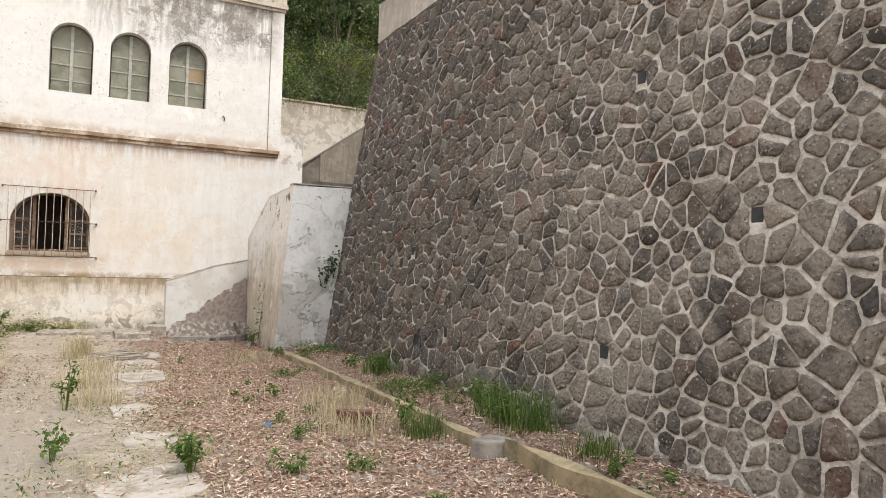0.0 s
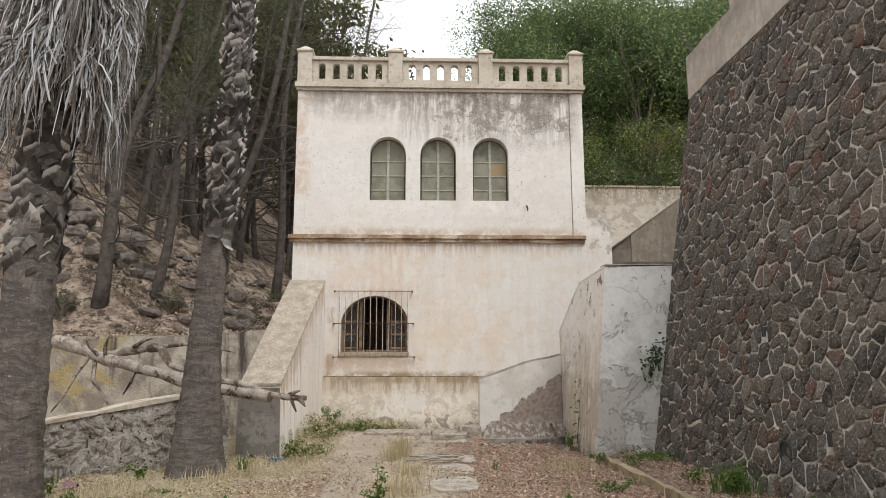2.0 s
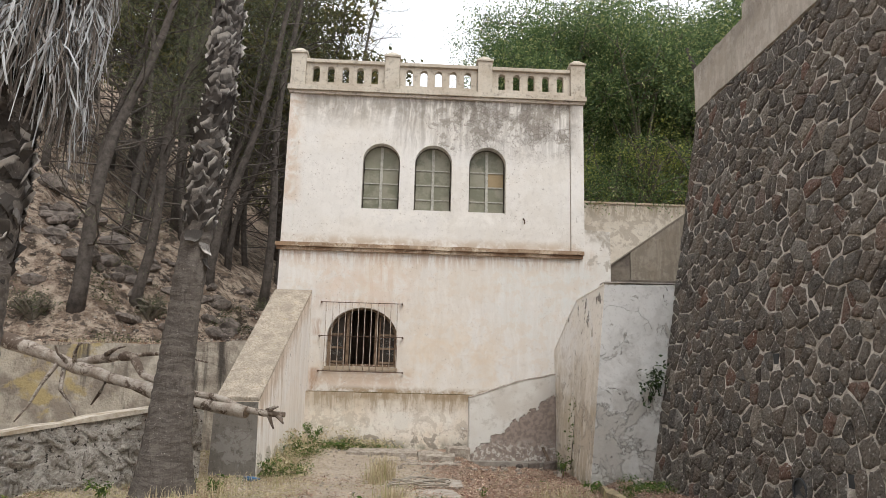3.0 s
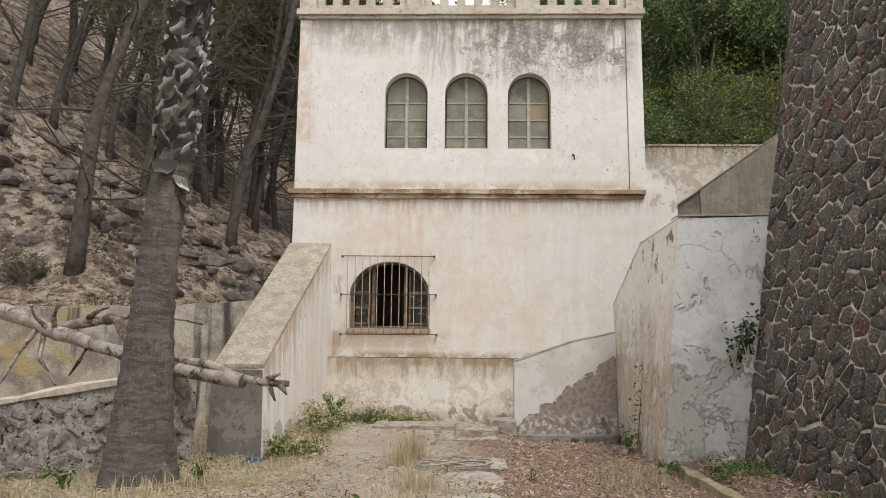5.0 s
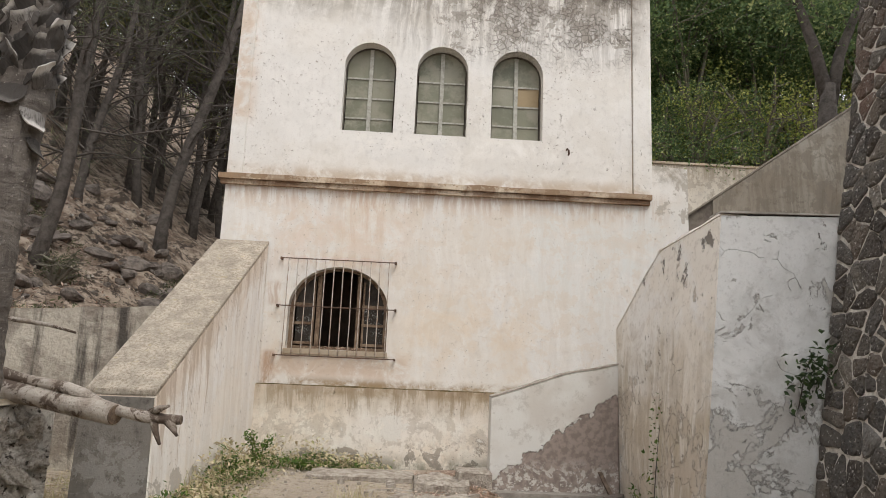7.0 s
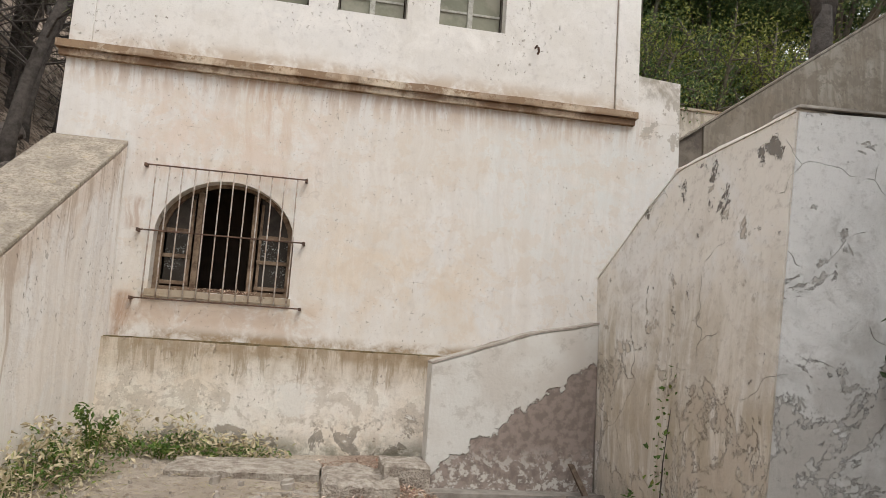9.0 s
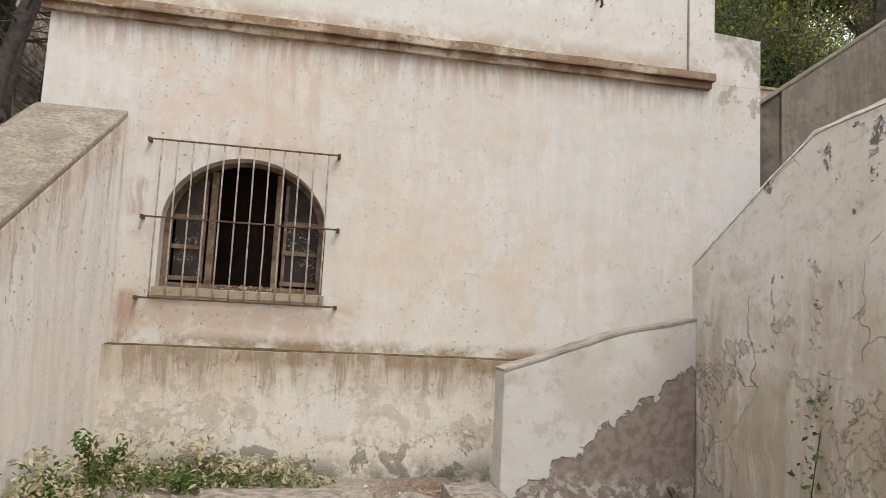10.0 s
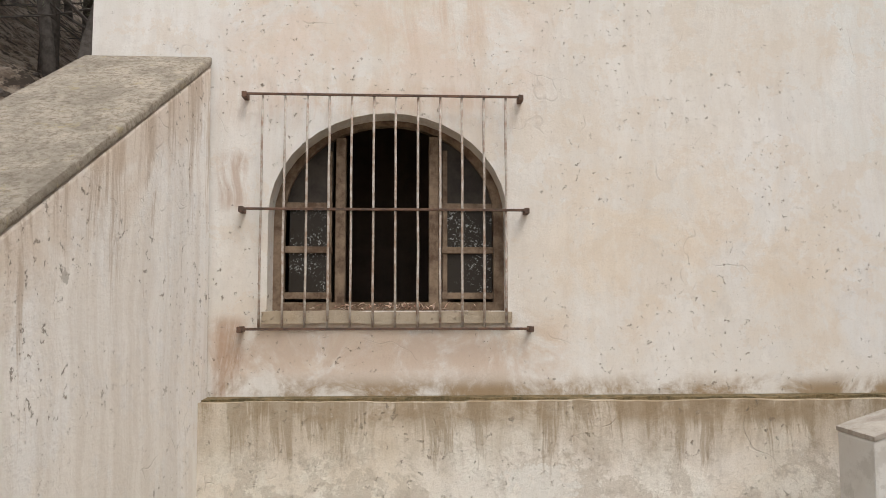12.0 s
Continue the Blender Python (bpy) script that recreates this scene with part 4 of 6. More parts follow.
def stone_cells():
    """Irregular cells over the wall: places on a jostled grid, each cell cut by its neighbours."""
    r = random.Random(11)
    du, dv = 0.15, 0.158
    sites = []
    nu, nv = int((WALL_END - 2.2) / du), int(5.7 / dv)
    for i in range(nu + 1):
        for j in range(nv + 1):
            if r.random() < 0.31:
                continue
            u, v = 2.2 + (i + 0.4 * (j % 2) + r.uniform(-0.42, 0.42)) * du, 0.02 + (j + 0.5 + r.uniform(-0.42, 0.42)) * dv
            if all(math.hypot(u - a, v - b) > 0.22 for a, b in HOLES):
                sites.append((u, v))
    for a, b in HOLES:
        sites += [(a, b), (a - 0.105, b + 0.03), (a + 0.105, b - 0.02), (a + 0.02, b + 0.165), (a - 0.02, b - 0.17)]
    where = np.array(sites)
    for n, (u, v) in enumerate(sites):
        poly = [(max(2.2, u - 0.6), max(-0.05, v - 0.6)), (min(WALL_END, u + 0.6), max(-0.05, v - 0.6)), (min(WALL_END, u + 0.6), min(5.74, v + 0.6)), (max(2.2, u - 0.6), min(5.74, v + 0.6))]
        gap_of = np.hypot(where[:, 0] - u, where[:, 1] - v)
        for k in np.argsort(gap_of)[1:30]:
            d = gap_of[k]
            # wider pale joints at the near end also stand in for its stronger light
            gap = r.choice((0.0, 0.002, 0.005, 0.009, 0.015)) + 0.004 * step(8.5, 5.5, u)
            nx, ny = (sites[k][0] - u) / d, (sites[k][1] - v) / d
            poly = clip(poly, u + nx * (d / 2 - gap), v + ny * (d / 2 - gap), nx, ny)
            if len(poly) < 3:
                break
        if len(poly) >= 3:
            rough = []
            for (ax, ay), (bx, by) in zip(poly, poly[1:] + poly[:1]):
                rough.append((ax, ay))
                ln = math.hypot(bx - ax, by - ay)
                if ln > 0.09:
                    o = r.uniform(-0.12, 0.05) * min(ln, 0.12)
                    rough.append(((ax + bx) / 2 + o * (by - ay) / ln, (ay + by) / 2 - o * (bx - ax) / ln))
            yield u, v, rough


def stone_mesh(g, u, v, poly, r, local):
    # round the corners once
    ring = []
    k = len(poly)
    for i in range(k):
        (ax, ay), (bx, by) = poly[i], poly[(i + 1) % k]
        if math.hypot(bx - ax, by - ay) < 0.025:
            ring.append(((ax + bx) / 2, (ay + by) / 2))
            continue
        ring += [(ax + (bx - ax) * 0.28, ay + (by - ay) * 0.28), (ax + (bx - ax) * 0.72, ay + (by - ay) * 0.72)]
    cu, cv = sum(p[0] for p in ring) / len(ring), sum(p[1] for p in ring) / len(ring)
    proud = r.uniform(0.008, 0.03)
    tilt, tip = r.uniform(-0.06, 0.06), r.uniform(-0.06, 0.06)
    n, k = len(g.v), len(ring)

    def place(a, b, out):
        z = b
        p = Vector((wall_x(z) - out, a, z))
        return tuple(p - Vector((wall_x(cv), cu, cv)) if local else p)

    for a, b in ring:
        g.v.append(place(a, b, -0.01))
    for a, b in ring:
        q = r.uniform(0.91, 1.0)
        a2, b2 = cu + (a - cu) * q, cv + (b - cv) * q
        g.v.append(place(a2, b2, proud * r.uniform(0.6, 0.85) + tilt * (a - cu) + tip * (b - cv)))
    for a, b in ring:
        a2, b2 = cu + (a - cu) * 0.74, cv + (b - cv) * 0.74
        g.v.append(place(a2, b2, proud * r.uniform(0.95, 1.2) + tilt * (a - cu) * 0.74 + tip * (b - cv) * 0.74))
    for a, b in ring:
        a2, b2 = cu + (a - cu) * 0.36, cv + (b - cv) * 0.36
        g.v.append(place(a2, b2, proud * r.uniform(1.15, 1.4) + tilt * (a - cu) * 0.36 + tip * (b - cv) * 0.36))
    for q in (0, 1, 2):
        g.f += [(n + q * k + i, n + (q + 1) * k + i, n + (q + 1) * k + (i + 1) % k, n + q * k + (i + 1) % k) for i in range(k)]
    g.f.append(tuple(n + 3 * k + i for i in reversed(range(k))))
    return cu, cv


HOLES = [(4.51, 1.97), (5.89, 0.85), (7.44, 1.87), (8.78, 0.75), (10.15, 1.78), (5.9, 3.3)]


# ---- low walls on the hill side ----
def strip_wall(points, thick, base, name, material, label, category):
    """A wall along a line of (x, y, top) points, with an uneven top and face."""
    g = Geo()
    rings = []
    n = 24
    for (ax, ay, az), (bx, by, bz) in zip(points, points[1:]):
        for i in range(n + (1 if (bx, by, bz) == points[-1] else 0)):
            t = i / n
            x, y, z = ax + (bx - ax) * t, ay + (by - ay) * t, az + (bz - az) * t
            d = Vector((bx - ax, by - ay, 0)).normalized()
            nx, ny = -d.y * thick, d.x * thick
            w = 0.035 * fuzz(x, y, 0, 3)
            rings.append([(x + w, y - w, base), (x - w, y + w, (base + z) / 2), (x, y, z + w), (x + nx, y + ny, z + w), (x + nx, y + ny, base)])
    g.v = [p for r in rings for p in r]
    g.f = [(5 * i + j, 5 * i + (j + 1) % 5, 5 * i + 5 + (j + 1) % 5, 5 * i + 5 + j) for i in range(len(rings) - 1) for j in range(5)]
    g.f += [(0, 1, 2, 3, 4), tuple(5 * len(rings) - 5 + j for j in range(5))]
    return lone(name, g, material, label, category, "structure")


def rubble_face():
    s = Shade("lime_rubble_masonry", 0.95, 0.15)
    pit = s.noise(7, 9, 0.75, warp=0.6)
    lump = s.noise(3.2, 5, 0.6, warp=0.4)
    c = s.mix(s.band(pit, 0.42, 0.6), (0.7, 0.665, 0.61), (0.36, 0.32, 0.275))
    c = s.mix(s.band(s.noise(15, 6, 0.7), 0.56, 0.62), c, (0.07, 0.06, 0.052))
    c = s.mix(s.mul(s.band(s.noise(1.1, 6, 0.7), 0.55, 0.6), 0.8), c, (0.2, 0.145, 0.11))
    s.bump(s.calc("ADD", lump, pit), 0.12)
    return s.colour(c)


def lichen_wall():
    s = Shade("lichened_bank_wall", 0.95, 0.15)
    x, y, z = s.xyz()
    n = s.noise(2.0, 6, 0.65)
    c = s.mix(s.band(n, 0.4, 0.6), (0.5, 0.455, 0.38), (0.27, 0.235, 0.195))
    c = s.mix(s.mul(s.band(s.noise(1.3, 5, 0.6, warp=0.5), 0.52, 0.6), s.band(x, -5.2, -4.6, 1, 0)), c, (0.42, 0.34, 0.18))
    c = s.mix(s.band(s.noise(1.0, 5, 0.6, s.scaled(4, 4, 0.4)), 0.52, 0.66), c, (0.085, 0.075, 0.065))
    s.bump(s.calc("ADD", n, s.mul(s.noise(20, 5), 0.5)), 0.04)
    return s.colour(c)


M_RUBBLEFACE, M_LICHEN = rubble_face(), lichen_wall()
M_LIMECOPE = simple("pale_lime_coping", (0.62, 0.57, 0.49), (0.36, 0.29, 0.2), 6, 0.92, 0.01)
LOW = [(-9.2, 8.17, -0.05), (-5.5, 11.2, 0.53), (-3.3, 13.0, 0.96), (-2.72, 13.5, 1.06)]
strip_wall(LOW, 0.3, -0.4, "low_wall", M_RUBBLEFACE, "low crumbling rubble wall with a sloping top", "wall")
cope = Geo()
cr = []
for i in range(25):
    t = i / 24 * 2.6
    k = min(2, int(t))
    (ax, ay, az), (bx, by, bz) = LOW[k], LOW[k + 1]
    t -= k
    x, y, z = ax + (bx - ax) * t, ay + (by - ay) * t, az + (bz - az) * t + 0.022
    d = Vector((bx - ax, by - ay, 0)).normalized()
    w = 0.03 * fuzz(x, y, 2, 4)
    cr.append([(x + d.y * 0.03 + w, y - d.x * 0.03, z - 0.02), (x + d.y * 0.03 + w, y - d.x * 0.03, z + 0.035 + w), (x - d.y * 0.33, y + d.x * 0.33, z + 0.035 + w), (x - d.y * 0.33, y + d.x * 0.33, z - 0.02)])
cope.v = [p for r in cr for p in r]
cope.f = [(4 * i + j, 4 * i + (j + 1) % 4, 4 * i + 4 + (j + 1) % 4, 4 * i + 4 + j) for i in range(24) for j in range(4)] + [(0, 1, 2, 3), (96, 97, 98, 99)]
lone("low_wall_coping", cope, M_LIMECOPE, "pale lime coping on the low rubble wall", "coping", "structure")
strip_wall([(-9.4, 15.3, 1.72), (-6.0, 15.45, 1.9), (-4.0, 15.55, 2.0), (-2.56, 15.6, 2.08)], 0.3, -0.6, "bank_wall", M_LICHEN, "grey bank wall blotched with yellow lichen", "wall")


# ---- kerb, slabs and steps ----
def rough_block(g, cx, cy, lx, ly, z0, z1, turn=0.0, seed=0, corners=7, tilt=0.0):
    """A flat stone with an irregular outline."""
    r = random.Random(seed)
    pts = []
    for i in range(corners):
        a = 2 * math.pi * (i + r.uniform(-0.25, 0.25)) / corners
        k = 1 / max(abs(math.cos(a)), abs(math.sin(a))) ** 0.75 * r.uniform(0.86, 1.05)
        px, py = math.cos(a) * k * lx / 2, math.sin(a) * k * ly / 2
        pts.append((cx + px * math.cos(turn) - py * math.sin(turn), cy + px * math.sin(turn) + py * math.cos(turn)))
    return g.prism([(x, y, z0) for x, y in pts], [(cx + (x - cx) * 0.96, cy + (y - cy) * 0.96, z1 + tilt * (x - cx) + r.uniform(-0.006, 0.006)) for x, y in pts])


def kerb_run(x0, y0, x1, y1, w, z0, z1):
    g = Geo()
    rings = []
    n = 30
    for i in range(n + 1):
        t = i / n
        x, y = x0 + (x1 - x0) * t, y0 + (y1 - y0) * t
        e = 0.03 * fuzz(x, y, 1, 2.1) + 0.014 * fuzz(x, y, 1, 7)
        rings.append([(x + e, y, z0), (x + e, y, z1 + e), (x + w + e * 0.5, y, z1 - e), (x + w, y, z0)])
    g.v = [p for r in rings for p in r]
    g.f = [(4 * i + j, 4 * i + (j + 1) % 4, 4 * i + 4 + (j + 1) % 4, 4 * i + 4 + j) for i in range(n) for j in range(4)] + [(0, 1, 2, 3), tuple(4 * n + j for j in range(4))]
    return g


lone("kerb", kerb_run(2.95, 6.35, 2.92, 13.3, 0.09, -0.1, 0.1), M_KERB, "mossy concrete kerb edging the planting bed", "kerb", "structure")
lone("kerb", kerb_run(3.02, 1.0, 2.97, 6.05, 0.1, -0.1, 0.17), M_KERB, "broken yellowish concrete kerb with a chipped end", "kerb", "structure")
lone("kerb_rubble", rough_block(Geo(), 2.95, 6.2, 0.34, 0.3, -0.05, 0.15, 0.4, 3), M_CONC, "loose lump of broken kerb concrete", "rubble", bevel=0.02)

SLABS = [(0.3, 6.45, 0.75, 1.0, 0.1), (0.42, 7.7, 0.5, 0.6, -0.2), (0.38, 9.0, 0.45, 0.9, 0.15), (0.45, 10.2, 0.55, 0.95, 0.1), (0.6, 11.35, 0.62, 1.1, -0.05), (0.62, 12.55, 0.66, 1.1, 0.08), (0.72, 13.6, 0.75, 0.85, 0.0)]
for i, (x, y, lx, ly, a) in enumerate(SLABS):
    z = height(x, y)
    lone("paving_slab", rough_block(Geo(), x, y, lx, ly, z - 0.08, z + 0.016, a, 20 + i, 11, 0.01), M_SLAB, "worn pale paving slab half buried in earth", "paving slab", group="path slabs", bevel=0.008)
def crumbled(cx, cy, lx, ly, z0, z1, seed, rise=0.03):
    """A lump of broken masonry: a rounded slab whose top and sides have crumbled unevenly."""
    g = Geo()
    n, m = 14, 10
    for j in range(m + 1):
        for i in range(n + 1):
            u, v = 2 * i / n - 1, 2 * j / m - 1
            edge = max(abs(u), abs(v))
            x = cx + u * lx / 2 * (1 + 0.07 * fuzz(u, v, seed, 2.3))
            y = cy + v * ly / 2 * (1 + 0.07 * fuzz(u, v, seed + 3, 2.3))
            z = z1 + rise * fuzz(x, y, seed, 5) + 0.6 * rise * fuzz(x, y, seed, 13) - (0.018 + 0.012 * fuzz(x, y, 2, 20) if edge > 0.99 else 0)
            g.v.append((x, y, z))
    top = len(g.v)
    k = n + 1
    g.f = [(j * k + i, j * k + i + 1, (j + 1) * k + i + 1, (j + 1) * k + i) for j in range(m) for i in range(n)]
    rim = [i for i in range(n + 1)] + [j * k + n for j in range(1, m + 1)] + [m * k + i for i in range(n - 1, -1, -1)] + [j * k for j in range(m - 1, 0, -1)]
    for q in rim:
        x, y, z = g.v[q]
        w = 0.02 * fuzz(x, y, seed, 9)
        g.v.append((x + w, y + w, z0))
    h = len(rim)
    g.f += [(rim[(q + 1) % h], rim[q], top + q, top + (q + 1) % h) for q in range(h)]
    return g


M_STEP = simple("broken_step_render", (0.5, 0.45, 0.385), (0.21, 0.17, 0.135), 9, 0.93, 0.03)
STEPS = [(-0.2, 15.92, 1.25, 0.62, 0.06, 0.235, "long pale concrete slab lying before the plinth"), (0.2, 15.42, 0.62, 0.36, -0.02, 0.14, "cracked concrete slab edge with a dark hollow below"),
         (0.74, 15.66, 0.62, 0.86, -0.05, 0.23, "heap of crumbled render on the old step"), (1.14, 15.78, 0.4, 0.5, -0.05, 0.33, "squared step block with a chipped front edge"),
         (0.66, 15.1, 0.98, 0.26, -0.1, 0.13, "rough concrete riser of the lowest step")]
for i, (x, y, lx, ly, z0, z1, text) in enumerate(STEPS):
    lone("broken_step", crumbled(x, y, lx, ly, z0 - 0.15, z1, 40 + i, (0.012, 0.015, 0.05, 0.014, 0.03)[i]), M_STEP, text, "step", group="rough steps")
sr = random.Random(15)
for i in range(46):
    x, y = sr.uniform(-0.6, 2.8), sr.uniform(14.5, 15.55)
    if x < 0.1 and sr.random() < 0.6:
        x += 1.6
    s0 = 0.04 + 0.11 * sr.random() ** 2.2
    z = height(x, y)
    lone("rubble_piece", rough_block(Geo(), x, y, s0, s0 * sr.uniform(0.5, 0.9), z - 0.03, z + s0 * sr.uniform(0.25, 0.6), sr.uniform(0, 3), 900 + i, 6, 0.2), sr.choice((M_STEP, M_STEP, M_SLAB)), "small broken piece of render by the steps", "rubble", group="step rubble")
lone("fallen_plank", Geo().prism([(2.76, 15.52, 0.02), (2.81, 15.52, 0.02), (2.81, 15.6, 0.02), (2.76, 15.6, 0.02)], [(2.62, 15.7, 0.36), (2.67, 15.7, 0.36), (2.67, 15.74, 0.36), (2.62, 15.74, 0.36)]), M_CUT, "short dark board leaning against the stair parapet", "plank", bevel=0.004)
lone("stair_footing", wavy(1.3, 2.95, 15.62, 15.8, -0.1, 0.1, 20, 0.015), M_CONC, "broken concrete footing below the stair parapet", "footing", "structure")
for i, (x, y, s0) in enumerate([(2.45, 15.5, 0.22), (2.7, 15.35, 0.3), (2.2, 15.5, 0.16), (2.86, 15.1, 0.2), (3.45, 12.9, 0.2), (1.9, 15.45, 0.14)]):
    z = height(x, y)
    lone("loose_stone", rough_block(Geo(), x, y, s0, s0 * 0.8, z - 0.06, z + s0 * 0.5, i, 60 + i, 7, 0.15), M_ROCK if i != 4 else M_SLAB, "loose grey stone lying at the foot of the wall", "stone", group="loose stones", bevel=0.02)

M_TERRA = simple("weathered_terracotta", (0.2, 0.1, 0.075), (0.11, 0.06, 0.045), 9, 0.9, 0.006)
bz = height(2.25, 7.9)
lone("clay_block", rough_block(Geo(), 2.3, 7.75, 0.42, 0.14, bz - 0.03, bz + 0.13, -0.75, 3, 6, 0.05), M_TERRA, "broken dark red clay block lying in the litter", "brick", bevel=0.012)


def plain(name, colour, rough=0.5):
    s = Shade(name, rough, 0.4)
    return s.colour(s.mix(s.band(s.noise(18, 4), 0.45, 0.65), colour, tuple(c * 0.7 for c in colour)))


M_BLUE, M_HOSE = plain("faded_blue_plastic", (0.06, 0.15, 0.28)), plain("bleached_hose", (0.4, 0.36, 0.3), 0.7)
z = height(1.48, 7.9)
lone("blue_wrapper", Geo().prism([(1.44, 7.88, z), (1.54, 7.87, z), (1.55, 7.94, z), (1.46, 7.96, z)], [(1.45, 7.89, z + 0.03), (1.53, 7.885, z + 0.045), (1.54, 7.93, z + 0.02), (1.47, 7.94, z + 0.05)]), M_BLUE, "crumpled blue plastic wrapper on the litter", "litter", bevel=0.006)
z = height(-1.98, 13.6)
lone("blue_bottle", Geo().tube([(-2.1, 13.62, z + 0.04), (-1.95, 13.6, z + 0.04), (-1.9, 13.595, z + 0.04), (-1.87, 13.59, z + 0.04)], [0.035, 0.035, 0.015, 0.014], 10), M_BLUE, "faded blue plastic bottle lying by the buttress", "bottle", smooth=True)
hz = height(0.42, 13.25) + 0.05
loop = []
for i in range(70):
    a = i * 0.32
    rr = 0.24 + 0.07 * math.sin(i * 0.7) + 0.03 * fuzz(i, 0, 0, 0.5)
    loop.append((0.42 + 1.25 * rr * math.cos(a) + 0.004 * i - 0.1, 13.25 + rr * 0.8 * math.sin(a), hz + 0.035 + 0.03 * math.sin(i * 0.45)))
lone("coiled_hose", Geo().tube(loop, [0.011] * 70, 6), M_HOSE, "loosely coiled bleached hose on the path", "hose", smooth=True)
for i, (x, y) in enumerate([(0.25, 13.45), (0.42, 13.3)]):
    g = Geo()
    pts = [(x + 0.05 * k, y + 0.04 * math.sin(k), hz + 0.02 + 0.12 * math.sin(k / 5 * 3.0)) for k in range(6)]
    for (ax, ay, az), (bx, by, bz2) in zip(pts, pts[1:]):
        g.prism([(ax, ay - 0.04, az), (bx, by - 0.04, bz2), (bx, by + 0.04, bz2), (ax, ay + 0.04, az)], [(ax, ay - 0.04, az + 0.005), (bx, by - 0.04, bz2 + 0.005), (bx, by + 0.04, bz2 + 0.005), (ax, ay + 0.04, az + 0.005)])
    lone("plastic_strip", g, M_HOSE, "curled strip of pale plastic beside the hose", "litter")

M_PIPE = plain("dark_pipe_and_hole_shade", (0.05, 0.055, 0.06), 0.6)
dx = wall_x(0.59)
pipe = Geo()
ring = [(math.cos(2 * math.pi * i / 20), math.sin(2 * math.pi * i / 20)) for i in range(20)]
for i in range(20):
    (a, b), (c, d) = ring[i], ring[(i + 1) % 20]
    pipe.prism([(dx - 0.025, 9.5 + 0.12 * a, 0.59 + 0.12 * b), (dx - 0.025, 9.5 + 0.12 * c, 0.59 + 0.12 * d), (dx - 0.025, 9.5 + 0.1 * c, 0.59 + 0.1 * d), (dx - 0.025, 9.5 + 0.1 * a, 0.59 + 0.1 * b)],
               [(dx + 0.02, 9.5 + 0.12 * a, 0.59 + 0.12 * b), (dx + 0.02, 9.5 + 0.12 * c, 0.59 + 0.12 * d), (dx + 0.02, 9.5 + 0.1 * c, 0.59 + 0.1 * d), (dx + 0.02, 9.5 + 0.1 * a, 0.59 + 0.1 * b)])
drain = thing("drain_pipe", "dark round drain outlet set in the stone wall", "pipe", at=(dx, 9.5, 0.59))
part("rim", pipe, M_PIPE, drain)
part("plug", Geo().tube([(dx - 0.012, 9.5, 0.59), (dx + 0.02, 9.5, 0.59)], [0.1, 0.1], 20), M_PIPE, drain)
for (u, v) in HOLES:
    x = wall_x(v)
    a, b = 0.05, 0.085
    # solid dark block on the mortar paints in the shade of an open hole
    lone("weep_hole", Geo().box(x - 0.004, x + 0.01, u - a, u + a, v - b, v + b), M_PIPE, "dark block painting a shaded weep hole between the stones", "hole", "structure", bevel=0.004)


# ---- small fittings and rags ----
lone("wall_hook", Geo().tube([(2.49, 17.02, 4.8), (2.49, 16.95, 4.8), (2.5, 16.92, 4.77), (2.51, 16.93, 4.72), (2.5, 16.95, 4.7)], [0.014] * 5, 6), M_RUSTED, "small rusty iron hook in the cream wall", "hook", smooth=True)
M_RAG = plain("faded_pink_cloth", (0.26, 0.14, 0.17), 0.9)
rag = Geo()
k = 7
rz = height(-3.95, 11.3)
rag.v = [(-4.1 + 0.03 * i, 11.2 + 0.025 * j, rz + 0.01 + 0.09 * abs(fuzz(i, j, 2, 0.7)) + (0.04 if 1 < i < 6 and 1 < j < 6 else 0)) for j in range(k + 1) for i in range(k + 1)]
rag.f = [(j * (k + 1) + i, j * (k + 1) + i + 1, (j + 1) * (k + 1) + i + 1, (j + 1) * (k + 1) + i) for j in range(k) for i in range(k)]
lone("rag", rag, M_RAG, "crumpled faded pink rag below the rubble wall", "rag", smooth=True)


M_SCRUB = leafy("grey_green_scrub", [(0, (0.06, 0.07, 0.035)), (0.7, (0.11, 0.125, 0.06)), (1, (0.2, 0.19, 0.11))])


# ---- leaves, grass and litter ----
def leaf_cloud(spots, size, width, material, name, flat=0.0, seed=1, fold=0.25):
    """Many small folded leaves, one at each spot (x, y, z)."""
    r = np.random.RandomState(seed)
    p = np.array(spots, dtype=float)
    n = len(p)
    d = r.normal(size=(n, 3))
    d[:, 2] *= 1 - flat
    d /= np.linalg.norm(d, axis=1)[:, None]
    up = r.normal(size=(n, 3)) * (1 - flat) + np.array([0, 0, 1.0 + 2 * flat])
    side = np.cross(d, up)
    side /= np.linalg.norm(side, axis=1)[:, None] + 1e-9
    nrm = np.cross(side, d)
    ln = size * r.uniform(0.6, 1.25, (n, 1))
    w = ln * width
    v = np.stack([p - d * ln / 2, p + side * w / 2 + nrm * w * fold, p + d * ln / 2, p - side * w / 2 + nrm * w * fold], 1).reshape(-1, 3)
    i = np.arange(n)[:, None] * 4
    f = np.concatenate([i + np.array([[0, 1, 2]]), i + np.array([[0, 2, 3]])], 1).reshape(-1, 3)
    me = bpy.data.meshes.new(name)
    me.from_pydata(v.tolist(), [], f.tolist())
    me.materials.append(material)
    return me


